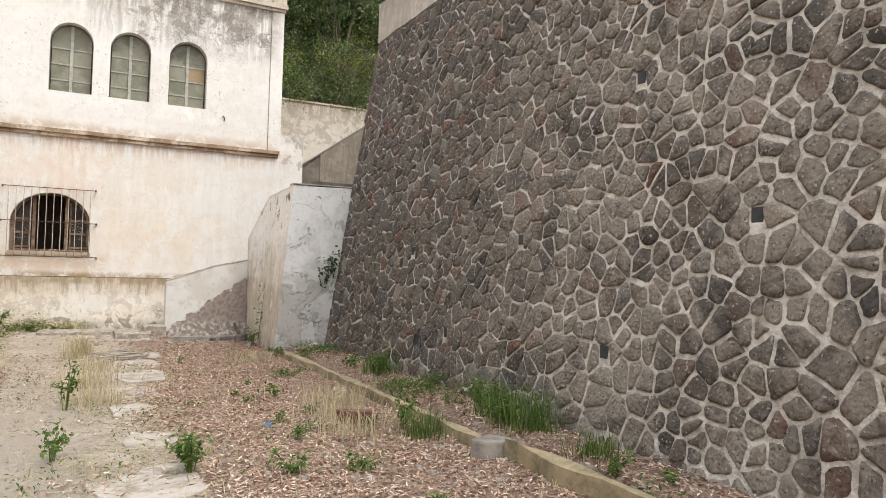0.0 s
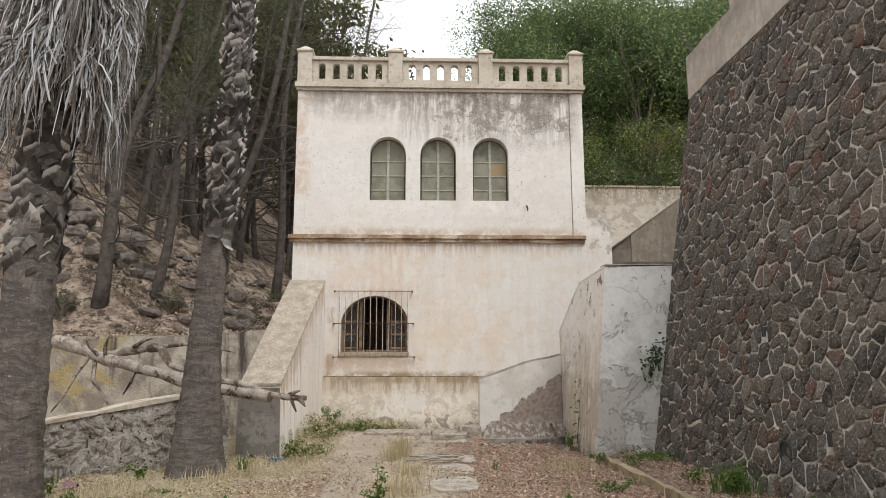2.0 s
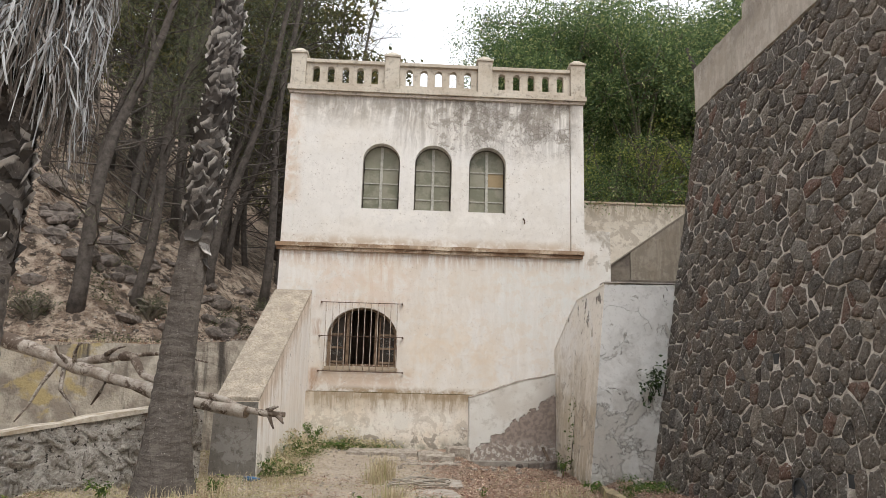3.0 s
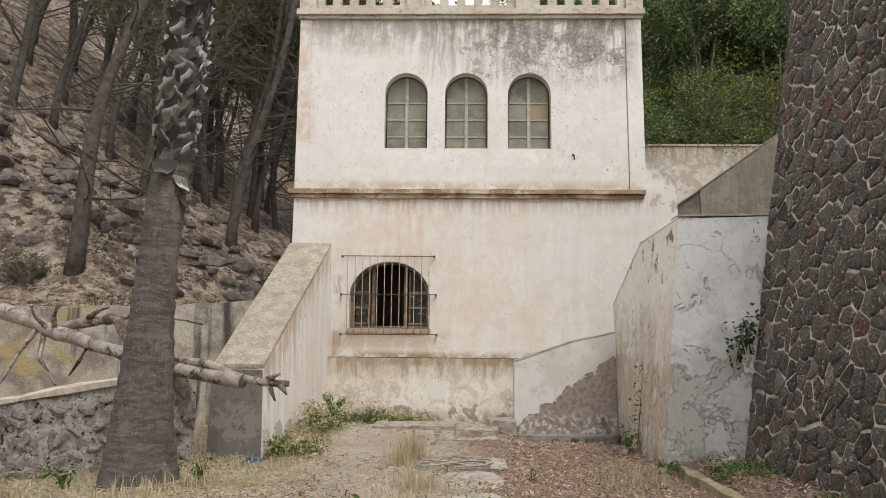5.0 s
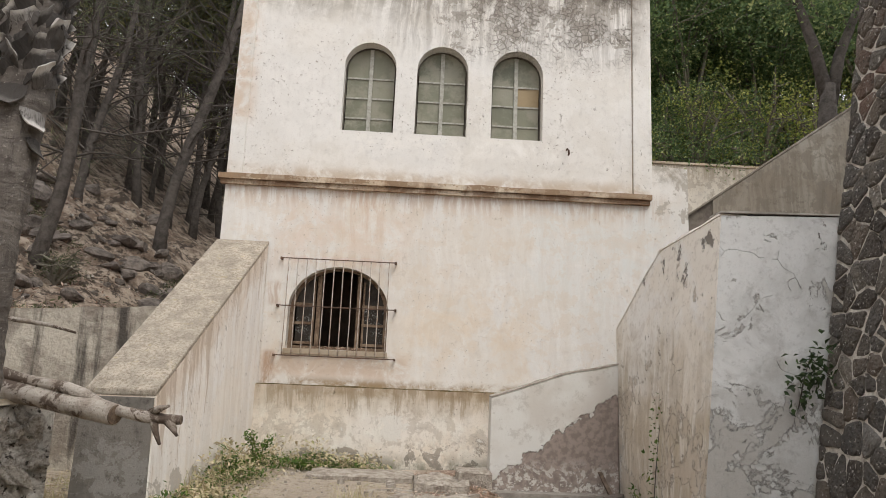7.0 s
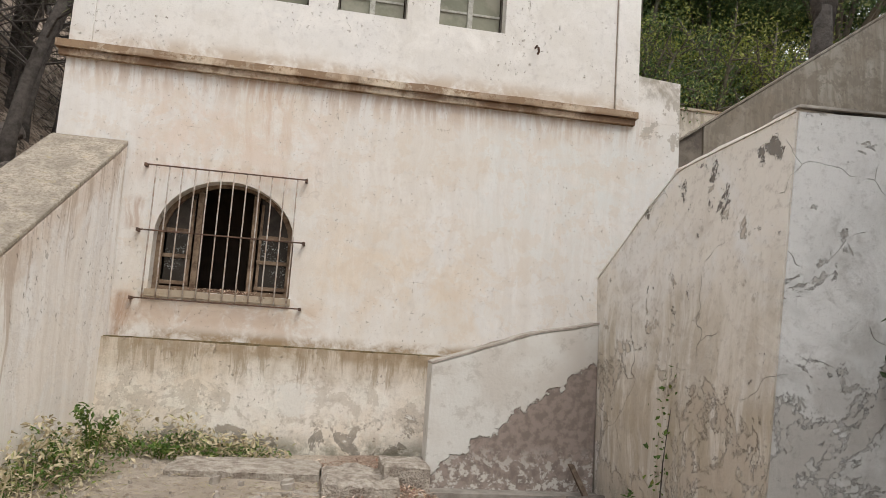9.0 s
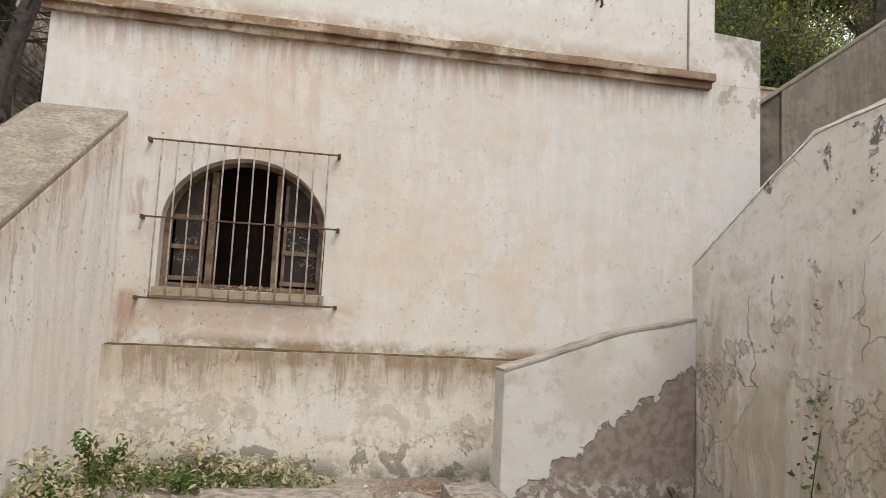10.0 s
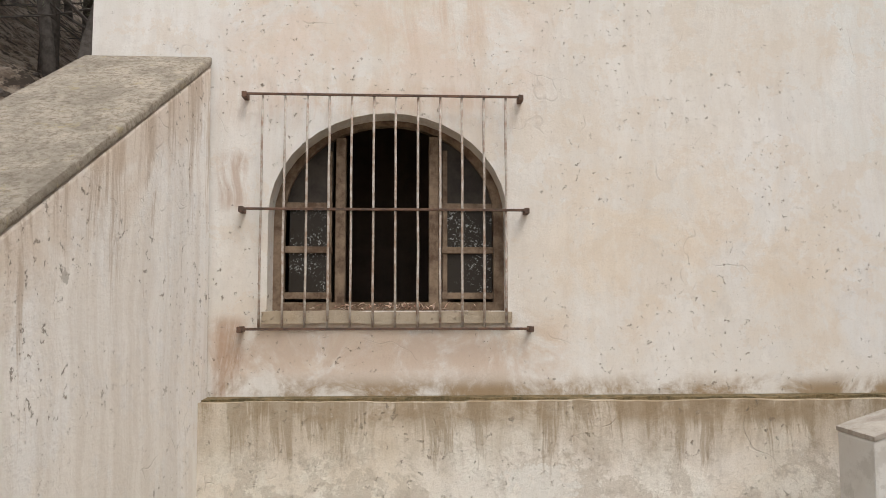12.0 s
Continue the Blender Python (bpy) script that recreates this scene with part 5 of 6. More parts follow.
def blade_cloud(roots, h0, h1, wide, material, name, seed=1, lean=0.5):
    """Grass: one bent blade of two segments on each root."""
    r = np.random.RandomState(seed)
    p = np.array(roots, dtype=float)
    n = len(p)
    h = r.uniform(h0, h1, (n, 1))
    a = r.uniform(0, 2 * math.pi, n)
    out = np.stack([np.cos(a), np.sin(a), np.zeros(n)], 1)
    side = np.stack([-np.sin(a), np.cos(a), np.zeros(n)], 1) * wide * r.uniform(0.6, 1.3, (n, 1))
    k = r.uniform(0.1, lean, (n, 1))
    up = np.array([[0, 0, 1.0]])
    m = p + up * h * 0.6 + out * h * k * 0.35
    t = p + up * h * (1 - 0.35 * k) + out * h * k
    v = np.stack([p - side, p + side, m + side * 0.7, m - side * 0.7, t], 1).reshape(-1, 3)
    i = np.arange(n) * 5
    f = []
    for q in i.tolist():
        f += [(q, q + 1, q + 2, q + 3), (q + 3, q + 2, q + 4)]
    me = bpy.data.meshes.new(name)
    me.from_pydata(v.tolist(), [], f)
    me.materials.append(material)
    return me


def scatter(n, x0, x1, y0, y1, keep, seed, lift=0.012):
    r = random.Random(seed)
    out = []
    while len(out) < n:
        x, y = r.uniform(x0, x1), r.uniform(y0, y1)
        if r.random() < keep(x, y):
            out.append((x, y, height(x, y) + lift * r.uniform(0.3, 1.6)))
    return out


def litter_density(x, y):
    d = step(0.2, 1.3, x + 0.5 * fuzz(x, y, 4, 0.8)) * (0.55 + 0.45 * step(-0.3, 0.3, fuzz(x, y, 8, 1.6)))
    return max(d, (0.6 if x < -0.95 else 0.12) * step(-0.2, 0.3, fuzz(x, y, 5, 1.1)))


tagged(new("leaf_litter", leaf_cloud(scatter(82000, -5, 3.75, 2.5, 16.6, litter_density, 1, 0.016), 0.058, 0.28, M_LITTER, "leaf_litter", 0.75, 2)), "carpet of curled reddish brown fallen leaves", "leaf litter", "", "stuff")
tagged(new("leaf_litter", leaf_cloud(scatter(5000, -12, -2.7, 15.8, 23, lambda x, y: 0.7, 3, 0.02), 0.11, 0.25, M_LITTER, "leaf_litter", 0.7, 4)), "dry leaves and needles scattered over the hillside", "leaf litter", "", "stuff")


tagged(new("twig_litter", leaf_cloud(scatter(22000, -5, 2.9, 2.5, 16, lambda x, y: 0.35 + 0.5 * step(0.0, 0.4, fuzz(x, y, 3, 0.9)), 31, 0.012), 0.09, 0.09, M_STRAW, "twig_litter", 0.85, 32)), "pale straw and twig bits on the bare earth", "litter", "", "stuff")


tagged(new("straw_litter", leaf_cloud(scatter(16000, -4.5, -0.6, 7.5, 15.5, lambda x, y: step(-0.8, -1.5, x + 0.3 * fuzz(x, y, 7, 1.2)) * (0.4 + 0.6 * step(-0.2, 0.3, fuzz(x, y, 3, 1.4))), 35, 0.03), 0.085, 0.16, M_STRAW, "straw_litter", 0.75, 36)), "pale tan dead leaves and straw beside the path", "litter", "", "stuff")


def straw_density(x, y):
    return step(0.1, 0.5, fuzz(x, y, 6, 0.75) + 0.25) * (0.9 if x < -1.0 or 0.0 > x + 0.6 * fuzz(y, 0, 0, 1) > -0.2 else 0.14) * (0.25 if y > 14.5 and x > -1.2 else 1)


tagged(new("dry_grass", blade_cloud(scatter(6500, -6, 3.7, 3, 16.5, straw_density, 9, 0), 0.03, 0.14, 0.0045, M_STRAW, "dry_grass", 5, 0.9)), "sparse dry straw-coloured grass", "grass", "", "stuff")


def weed(x, y, radius, tall, n, seed, material=None, label="low leafy green weed growing from the litter", size=0.06):
    r = random.Random(seed)
    z = height(x, y)
    t = thing("weed", label, "plant", "weeds", at=(x, y, z))
    stems = Geo()
    spots = []
    k = max(4, n // 26)
    for i in range(k):
        a, s = r.uniform(0, 6.283), r.uniform(0.1, 1) ** 0.6 * radius
        tip = (x + s * math.cos(a), y + s * math.sin(a), z + tall * r.uniform(0.45, 1))
        mid = (x + 0.4 * s * math.cos(a), y + 0.4 * s * math.sin(a), z + tall * 0.5)
        stems.tube([(x + 0.15 * s * math.cos(a), y + 0.15 * s * math.sin(a), z - 0.01), mid, tip], [0.005, 0.004, 0.002], 4, False)
        for j in range(n // k):
            u = r.uniform(0.25, 1.05)
            q = [m + (e - m) * (u * 2 - 1) if u > 0.5 else b + (m - b) * u * 2 for b, m, e in zip((x, y, z), mid, tip)]
            spots.append([c + r.gauss(0, size * 0.5) for c in q[:2]] + [max(z + 0.01, q[2] + r.gauss(0, size * 0.4))])
    part("stem", stems, M_WEED, t)["kind"] = "stuff"
    ob = part("foliage", leaf_cloud(spots, size, 0.45, material or M_WEED, "foliage", 0.3, seed), None, t)
    return t


WEEDS = [(-0.25, 9.35, 0.16, 0.5, 130), (0.62, 6.6, 0.26, 0.3, 260), (-0.3, 7.3, 0.18, 0.28, 110), (1.28, 6.3, 0.18, 0.16, 90), (1.75, 6.2, 0.2, 0.14, 80),
         (2.62, 7.3, 0.22, 0.35, 170), (3.45, 6.7, 0.3, 0.32, 260), (3.5, 7.3, 0.25, 0.3, 200), (3.4, 9.7, 0.28, 0.32, 240), (3.3, 10.5, 0.18, 0.2, 110), (3.2, 5.0, 0.15, 0.16, 60), (3.55, 8.6, 0.2, 0.2, 110),
         (-1.45, 15.9, 0.22, 0.6, 220), 
         (-1.85, 13.95, 0.2, 0.35, 150), (-1.65, 15.6, 0.25, 0.35, 160), (-1.0, 16.3, 0.3, 0.2, 150), (-2.2, 12.2, 0.2, 0.25, 100), (-3.4, 12.0, 0.25, 0.25, 120), (-3.0, 8.3, 0.25, 0.22, 120), (-3.9, 10.6, 0.3, 0.25, 130), (2.75, 14.6, 0.12, 0.35, 80), (2.85, 13.0, 0.15, 0.2, 80), (1.95, 9.4, 0.2, 0.16, 70), (2.4, 10.8, 0.2, 0.14, 70)]
for i, w in enumerate(WEEDS):
    weed(*w, seed=100 + i)


def creeping(n, keep, x0, x1, y0, y1, tall, size, material, seed, label):
    r = random.Random(seed)
    spots = [(x, y, z + tall * r.random() ** 1.6 * (0.4 + 0.6 * step(-0.3, 0.4, fuzz(x, y, 2, 2.2)))) for x, y, z in scatter(n, x0, x1, y0, y1, keep, seed, 0.01)]
    tagged(new("ground_weeds", leaf_cloud(spots, size, 0.4, material, "ground_weeds", 0.35, seed)), label, "weeds", "", "stuff")


def by_house(x, y):
    return max(step(16.0, 16.7, y) * step(0.3, -0.6, x), step(-1.15, -1.7, x + 0.25 * fuzz(x, y, 0, 1.5)) * step(13.6, 14.2, y)) * (0.35 + 0.65 * step(-0.2, 0.3, fuzz(x, y, 9, 1.9)))


creeping(4200, by_house, -1.98, 0.4, 13.5, 16.82, 0.2, 0.05, M_WEED, 61, "mixed low green weeds along the house wall")
creeping(3200, by_house, -1.98, 0.2, 13.2, 16.82, 0.4, 0.07, M_STRAW, 62, "dry weed stalks among the green")
creeping(2600, lambda x, y: 0.8 * step(0.1, 0.45, fuzz(x, y, 12, 0.7)), 3.1, 3.78, 4, 12.8, 0.2, 0.045, M_WEED, 63, "low green weeds along the stone wall")
creeping(1500, lambda x, y: 0.8 * step(0.2, 0.5, fuzz(x, y, 14, 0.9)), -4.5, 2.9, 5, 14, 0.08, 0.04, M_WEED, 64, "scattered small green weeds on the earth")
creeping(2400, lambda x, y: 0.8 * step(0.15, 0.5, fuzz(x, y, 15, 0.8)), -9, -2.8, 16, 22, 0.2, 0.07, M_SCRUB, 65, "grey-green scrub patches on the bank")

# pebbles and clods
pr = random.Random(91)
peb = Geo()
for x, y, z in scatter(2600, -4.5, 3.6, 3, 16.6, lambda x, y: 0.5, 92, 0.0) + scatter(1500, -12, -2.8, 16, 26, lambda x, y: 0.6, 93, 0.0):
    s0 = 0.006 + 0.03 * pr.random() ** 3 + (0.015 if y > 16.9 else 0)
    ring = [(x + s0 * math.cos(k * 1.257 + pr.random()) * pr.uniform(0.7, 1.2), y + s0 * math.sin(k * 1.257) * pr.uniform(0.7, 1.2)) for k in range(5)]
    peb.prism([(a, b, z - 0.005) for a, b in ring], [(x + (a - x) * 0.7, y + (b - y) * 0.7, z + s0 * pr.uniform(0.5, 1.0)) for a, b in ring])
tagged(part("pebbles", peb, M_SLAB), "pebbles and clods on the bare earth", "pebbles", "", "stuff")

wr = random.Random(55)
for i in range(26):
    wx, wy = (wr.uniform(1.1, 2.8), wr.uniform(5.2, 13)) if i < 12 else (wr.uniform(-3.6, -1.0), wr.uniform(9, 14.5)) if i < 21 else (wr.uniform(3.15, 3.6), wr.uniform(4.5, 12.5))
    weed(wx, wy, wr.uniform(0.08, 0.18), wr.uniform(0.06, 0.16), wr.randint(30, 70), 400 + i, None, "small green seedling weed in the leaf litter", 0.045)


def tuft(x, y, radius, h0, h1, n, seed, material, label):
    r = random.Random(seed)
    z = height(x, y)
    roots = [(x + r.gauss(0, radius * 0.5), y + r.gauss(0, radius * 0.5), z - 0.01) for _ in range(n)]
    ob = new("grass_tuft", blade_cloud(roots, h0, h1, 0.004, material, "grass_tuft", seed, 0.8))
    tagged(ob, label, "grass", "grass tufts", "stuff")


for i, (x, y, rad, h0, h1, n, mat) in enumerate([
        (-0.12, 13.9, 0.2, 0.2, 0.5, 260, M_STRAW), (-0.2, 13.4, 0.15, 0.15, 0.35, 130, M_STRAW), (0.05, 9.6, 0.3, 0.12, 0.35, 200, M_STRAW), (-0.05, 10.8, 0.3, 0.12, 0.35, 200, M_STRAW), (0.05, 12.0, 0.25, 0.12, 0.32, 160, M_STRAW),
        (-2.0, 12.1, 0.25, 0.1, 0.4, 70, M_STRAW), (-2.5, 11.6, 0.4, 0.06, 0.25, 110, M_STRAW), (-3.3, 11.0, 0.5, 0.06, 0.25, 130, M_STRAW), (-2.6, 9.6, 0.5, 0.05, 0.2, 120, M_STRAW), (-1.6, 13.2, 0.4, 0.06, 0.25, 130, M_STRAW), (-1.8, 14.8, 0.3, 0.15, 0.4, 110, M_STRAW),
        (2.2, 7.4, 0.4, 0.1, 0.35, 260, M_STRAW), (2.5, 9.0, 0.45, 0.1, 0.3, 260, M_STRAW), (2.3, 12.5, 0.4, 0.08, 0.25, 200, M_STRAW), (2.2, 8.2, 0.4, 0.1, 0.35, 220, M_STRAW),
        (3.5, 6.4, 0.25, 0.2, 0.5, 240, M_WEED), (3.5, 7.0, 0.22, 0.2, 0.5, 200, M_WEED), (3.45, 9.9, 0.25, 0.15, 0.4, 220, M_WEED), (2.7, 7.0, 0.18, 0.15, 0.4, 160, M_WEED), (3.4, 5.4, 0.2, 0.1, 0.3, 140, M_WEED)]):
    tuft(x, y, rad, h0, h1, n, 300 + i, mat, "tuft of dry straw-coloured grass on bare earth" if mat is M_STRAW else "tuft of fresh green grass by the stone wall")


sr = random.Random(77)
tagged(new("sill_litter", leaf_cloud([(sr.gauss(-0.72, 0.2), sr.uniform(16.99, 17.15), 1.712 + sr.uniform(0, 0.03)) for _ in range(120)], 0.05, 0.3, M_LITTER, "sill_litter", 0.5, 78)), "dry leaves gathered on the window sill", "leaf litter", "", "stuff")


# ---- climbing plants on the pier ----
def wall_plant(name, path, n, size, spread, out, label, seed):
    r = random.Random(seed)
    t = thing(name, label, "plant", at=path[0])
    part("stem", Geo().tube(path, [0.006] * len(path), 5), M_BARK, t)
    spots = []
    for i in range(n):
        k = r.uniform(0, len(path) - 1.001)
        a, b = Vector(path[int(k)]), Vector(path[int(k) + 1])
        q = a.lerp(b, k - int(k))
        spots.append((q.x + r.gauss(0, spread) + out[0] * r.random(), q.y + r.gauss(0, spread) * (0.3 if out[1] else 1) + out[1] * r.random(), q.z + r.gauss(0, spread)))
    part("foliage", leaf_cloud(spots, size, 0.5, M_WEED if name == "ivy" else M_LEAF_DARK, "foliage", 0.0, seed), None, t)


M_LEAF_DARK = leafy("dark_glossy_leaf", [(0, (0.025, 0.045, 0.018)), (1, (0.06, 0.1, 0.03))], 0.4, 0.15)
wall_plant("wall_shrub", [(3.72, 13.24, 1.25), (3.76, 13.2, 1.5), (3.8, 13.16, 1.7), (3.95, 13.13, 1.55)], 150, 0.075, 0.085, (0, -0.12), "dark green shrub rooted in the pier wall", 5)
wall_plant("ivy", [(2.86, 14.5, 0.12), (2.92, 14.55, 0.6), (2.94, 14.5, 0.95), (2.98, 14.45, 1.3)], 110, 0.05, 0.05, (-0.06, 0), "thin creeping green plant climbing the side wall", 6)


# ---- palms ----
def boot_mesh(seed):
    """The dry base of an old palm leaf: a broad flap that hugs the trunk, its upper end curling outwards."""
    r = random.Random(seed)
    g = Geo()
    n, k, bend = 6, 6, 0.2
    ln, wide = r.uniform(0.3, 0.4), r.uniform(0.115, 0.145)
    skew = r.uniform(-0.25, 0.25)
    notch = r.uniform(0.0, 0.5)
    for layer in (0.0, -0.014):
        for i in range(n + 1):
            t = i / n
            w = wide * (1 - 0.5 * t ** 4) * (1 + 0.1 * r.uniform(-1, 1))
            for j in range(k + 1):
                q = 2 * j / k - 1
                a = q * w / bend + skew * t * t
                lift = 0.008 + 0.016 * t + 0.03 * t ** 4 + 0.022 * abs(q) ** 3 * t + 0.005 * r.uniform(-1, 1) + layer
                z = ln * (t - 0.5) - (notch * 0.1 * t * (1 - abs(q)) if i == n else 0)
                g.v.append(((bend + lift) * math.cos(a) - bend, (bend + lift) * math.sin(a), z))
    m = (n + 1) * (k + 1)
    for i in range(n):
        for j in range(k):
            p = i * (k + 1) + j
            g.f += [(p, p + 1, p + k + 2, p + k + 1), (m + p + k + 1, m + p + k + 2, m + p + 1, m + p)]
    for i in range(n):
        for p in (i * (k + 1), i * (k + 1) + k):
            g.f.append((p, p + k + 1, m + p + k + 1, m + p))
    for j in range(k):
        for p in (j, n * (k + 1) + j):
            g.f.append((p, p + 1, m + p + 1, m + p))
    return g.mesh("leaf_base", M_BOOT_OB, 0.0, False)


def boot_material():
    s = Shade("dry_leaf_base", 0.75, 0.3)
    x, y, z = s.xyz()
    c = s.ramp(s.random(), [(0, (0.028, 0.024, 0.021)), (0.45, (0.06, 0.052, 0.046)), (0.8, (0.105, 0.094, 0.085)), (1, (0.24, 0.225, 0.21))])
    grain = s.noise(1.0, 5, 0.65, s.scaled(50, 50, 7))
    c = s.mix(s.mul(s.band(grain, 0.46, 0.64), 0.8), c, (0.05, 0.042, 0.036))
    worn = s.mul(s.band(s.calc("ADD", z, s.mul(s.calc("SUBTRACT", s.noise(9, 4), 0.5), 0.12)), 0.1, 0.15), s.band(s.random(), 0.2, 0.6))
    c = s.mix(s.mul(worn, 0.85), c, (0.62, 0.59, 0.55))
    s.bump(grain, 0.012)
    return s.colour(c)


M_BOOT_OB = boot_material()
BOOTS = [boot_mesh(k) for k in range(6)]


def palm(base, lean, tall, r0, r1, boots_from, boots_to, n_boots, seed, label):
    r = random.Random(seed)
    x, y, z = base
    t = thing("palm_tree", label, "palm tree", "palm trees", at=base)

    def axis(h):
        return Vector((x + lean[0] * h / tall + 0.04 * math.sin(h * 0.9 + seed), y + lean[1] * h / tall, z + h))

    def rad(h):
        return r1 + (r0 - r1) * math.exp(-h * 0.95) + 0.012 * fuzz(h, seed, 0, 2.0)

    g = Geo()
    sides, k = 22, int(tall / 0.06)
    for i in range(k + 1):
        h = -0.15 + (tall + 0.15) * i / k
        c = axis(h)
        for j in range(sides):
            a = 2 * math.pi * j / sides
            q = rad(max(h, 0)) * (1 + 0.035 * fuzz(math.cos(a) * 2, math.sin(a) * 2, h * 1.5, 1.3)) + 0.006 * (i % 3)
            g.v.append((c.x + q * math.cos(a), c.y + q * math.sin(a), c.z))
    for i in range(k):
        for j in range(sides):
            m = (j + 1) % sides
            g.f.append((i * sides + j, i * sides + m, (i + 1) * sides + m, (i + 1) * sides + j))
    part("trunk", g, M_PALM, t, smooth=True)
    for i in range(n_boots):
        h = boots_from + (boots_to - boots_from) * (i + r.random()) / n_boots
        a = i * 2.399 + r.uniform(-0.25, 0.25)
        c, q = axis(h), rad(h) - 0.014
        ob = new("leaf_base", r.choice(BOOTS))
        ob.parent = t
        ob.matrix_parent_inverse = Matrix.Translation(-t.location)
        s = r.uniform(0.65, 0.95)
        ob.matrix_basis = Matrix.Translation((c.x + q * math.cos(a), c.y + q * math.sin(a), c.z)) @ Matrix.Rotation(a, 4, "Z") @ Matrix.Rotation(r.uniform(-0.03, 0.1), 4, "Y") @ Matrix.Rotation(r.uniform(0.35, 0.95) * (1 if r.random() < 0.7 else -1), 4, "X") @ Matrix.Scale(s, 4)
    return t, axis, rad


palm2, ax2, rad2 = palm((-2.79, 12.2, 0.0), (0.4, 0.0), 9.0, 0.4, 0.172, 3.4, 8.9, 330, 3, "tall palm trunk clad in old split leaf bases")
palm1, ax1, rad1 = palm((-3.6, 9.15, 0.0), (0.42, 0.0), 7.5, 0.33, 0.2, 2.3, 4.6, 120, 8, "palm with a hanging skirt of dead grey fronds")


def hanging_skirt(owner, axis, z0, z1, fronds, seed):
    """Dead fronds folded down along the trunk, each a bundle of long narrow strips."""
    r = random.Random(seed)
    g = Geo()
    for i in range(fronds):
        a0 = i * 2.399 + r.uniform(-0.3, 0.3)
        top = z0 + 0.7 + (z1 - z0 - 0.7) * (i + r.random()) / fronds
        reach = r.uniform(0.12, 0.42)
        drop = r.uniform(0.9, 1.5)
        for j in range(44):
            a = a0 + r.gauss(0, 0.16)
            ln = drop * r.uniform(0.35, 1.1)
            w = r.choice((0.003, 0.005, 0.008, 0.012, 0.018)) * r.uniform(0.8, 1.1)
            spread = reach + r.gauss(0, 0.05)
            twist = r.gauss(0, 0.22)
            row = []
            for k in range(6):
                t = k / 5
                d = 0.2 + spread * math.sin(min(1.0, t * 1.3) * 1.6) + 0.045 * r.uniform(-1, 1)
                zz = top - ln * t
                c = axis(zz)
                b = a + twist * t
                s = w * (1 - 0.6 * t)
                row.append([(c.x + d * math.cos(b) - s * math.sin(b), c.y + d * math.sin(b) + s * math.cos(b), zz), (c.x + d * math.cos(b) + s * math.sin(b), c.y + d * math.sin(b) - s * math.cos(b), zz), (c.x + (d + s) * math.cos(b), c.y + (d + s) * math.sin(b), zz + 0.01)])
            n0 = len(g.v)
            g.v += [p for q in row for p in q]
            for k in range(5):
                g.f += [(n0 + 3 * k, n0 + 3 * k + 2, n0 + 3 * k + 5, n0 + 3 * k + 3), (n0 + 3 * k + 2, n0 + 3 * k + 1, n0 + 3 * k + 4, n0 + 3 * k + 5)]
    me = bpy.data.meshes.new("dead_fronds")
    me.from_pydata(g.v, [], g.f)
    me.materials.append(M_FROND)
    ob = part("dead_fronds", me, None, owner, "grey bleached dead fronds hanging in strips")
    ob["kind"] = "stuff"


hanging_skirt(palm1, ax1, 3.75, 7.2, 95, 4)
for h, a, s0 in ((3.15, -0.45, 0.7), (2.95, -0.1, 0.6), (3.3, -1.5, 0.75)):
    c, q = ax2(h), rad2(h)
    ob = new("leaf_base", BOOTS[0])
    ob.parent = palm2
    ob.matrix_parent_inverse = Matrix.Translation(-palm2.location)
    ob.matrix_basis = Matrix.Translation((c.x + q * math.cos(a), c.y + q * math.sin(a), c.z)) @ Matrix.Rotation(a, 4, "Z") @ Matrix.Rotation(3.0, 4, "X") @ Matrix.Rotation(0.25, 4, "Y") @ Matrix.Scale(s0, 4)


# ---- fallen dead branches ----
def limb(name, pts, radii, label, group="dead branches", cut=True, twigs=()):
    t = thing(name, label, "branch", group, at=pts[0])
    fine = []
    fr = []
    for i in range(len(pts) - 1):
        for k in range(4):
            u = k / 4
            p = Vector(pts[i]).lerp(Vector(pts[i + 1]), u)
            q = p + 0.05 * Vector((fuzz(p.x, p.y, 1, 2.5), fuzz(p.x, p.y, 2, 2.5), fuzz(p.x, p.y, 3, 2.5)))
            fine.append(q)
            fr.append(0.86 * (radii[i] * (1 - u) + radii[i + 1] * u) * (1 + 0.4 * fuzz(p.x, p.y, 7, 5)))
    fine.append(Vector(pts[-1]))
    fr.append(0.86 * radii[-1])
    part("stem", Geo().tube(fine, fr, 10, True, 0.1), M_DEADWOOD, t, smooth=True)
    if cut:
        d = (fine[-1] - fine[-2]).normalized()
        part("sawn_end", Geo().tube([fine[-1] - d * 0.002, fine[-1] + d * 0.006], [fr[-1] * 0.95, fr[-1] * 0.9], 12), M_CUT, t, "sawn end with dark grain")
    for tw in twigs:
        part("twig", Geo().tube(tw, [0.04 - 0.028 * i / (len(tw) - 1) for i in range(len(tw))], 6), M_DEADWOOD, t, smooth=True)
    return t


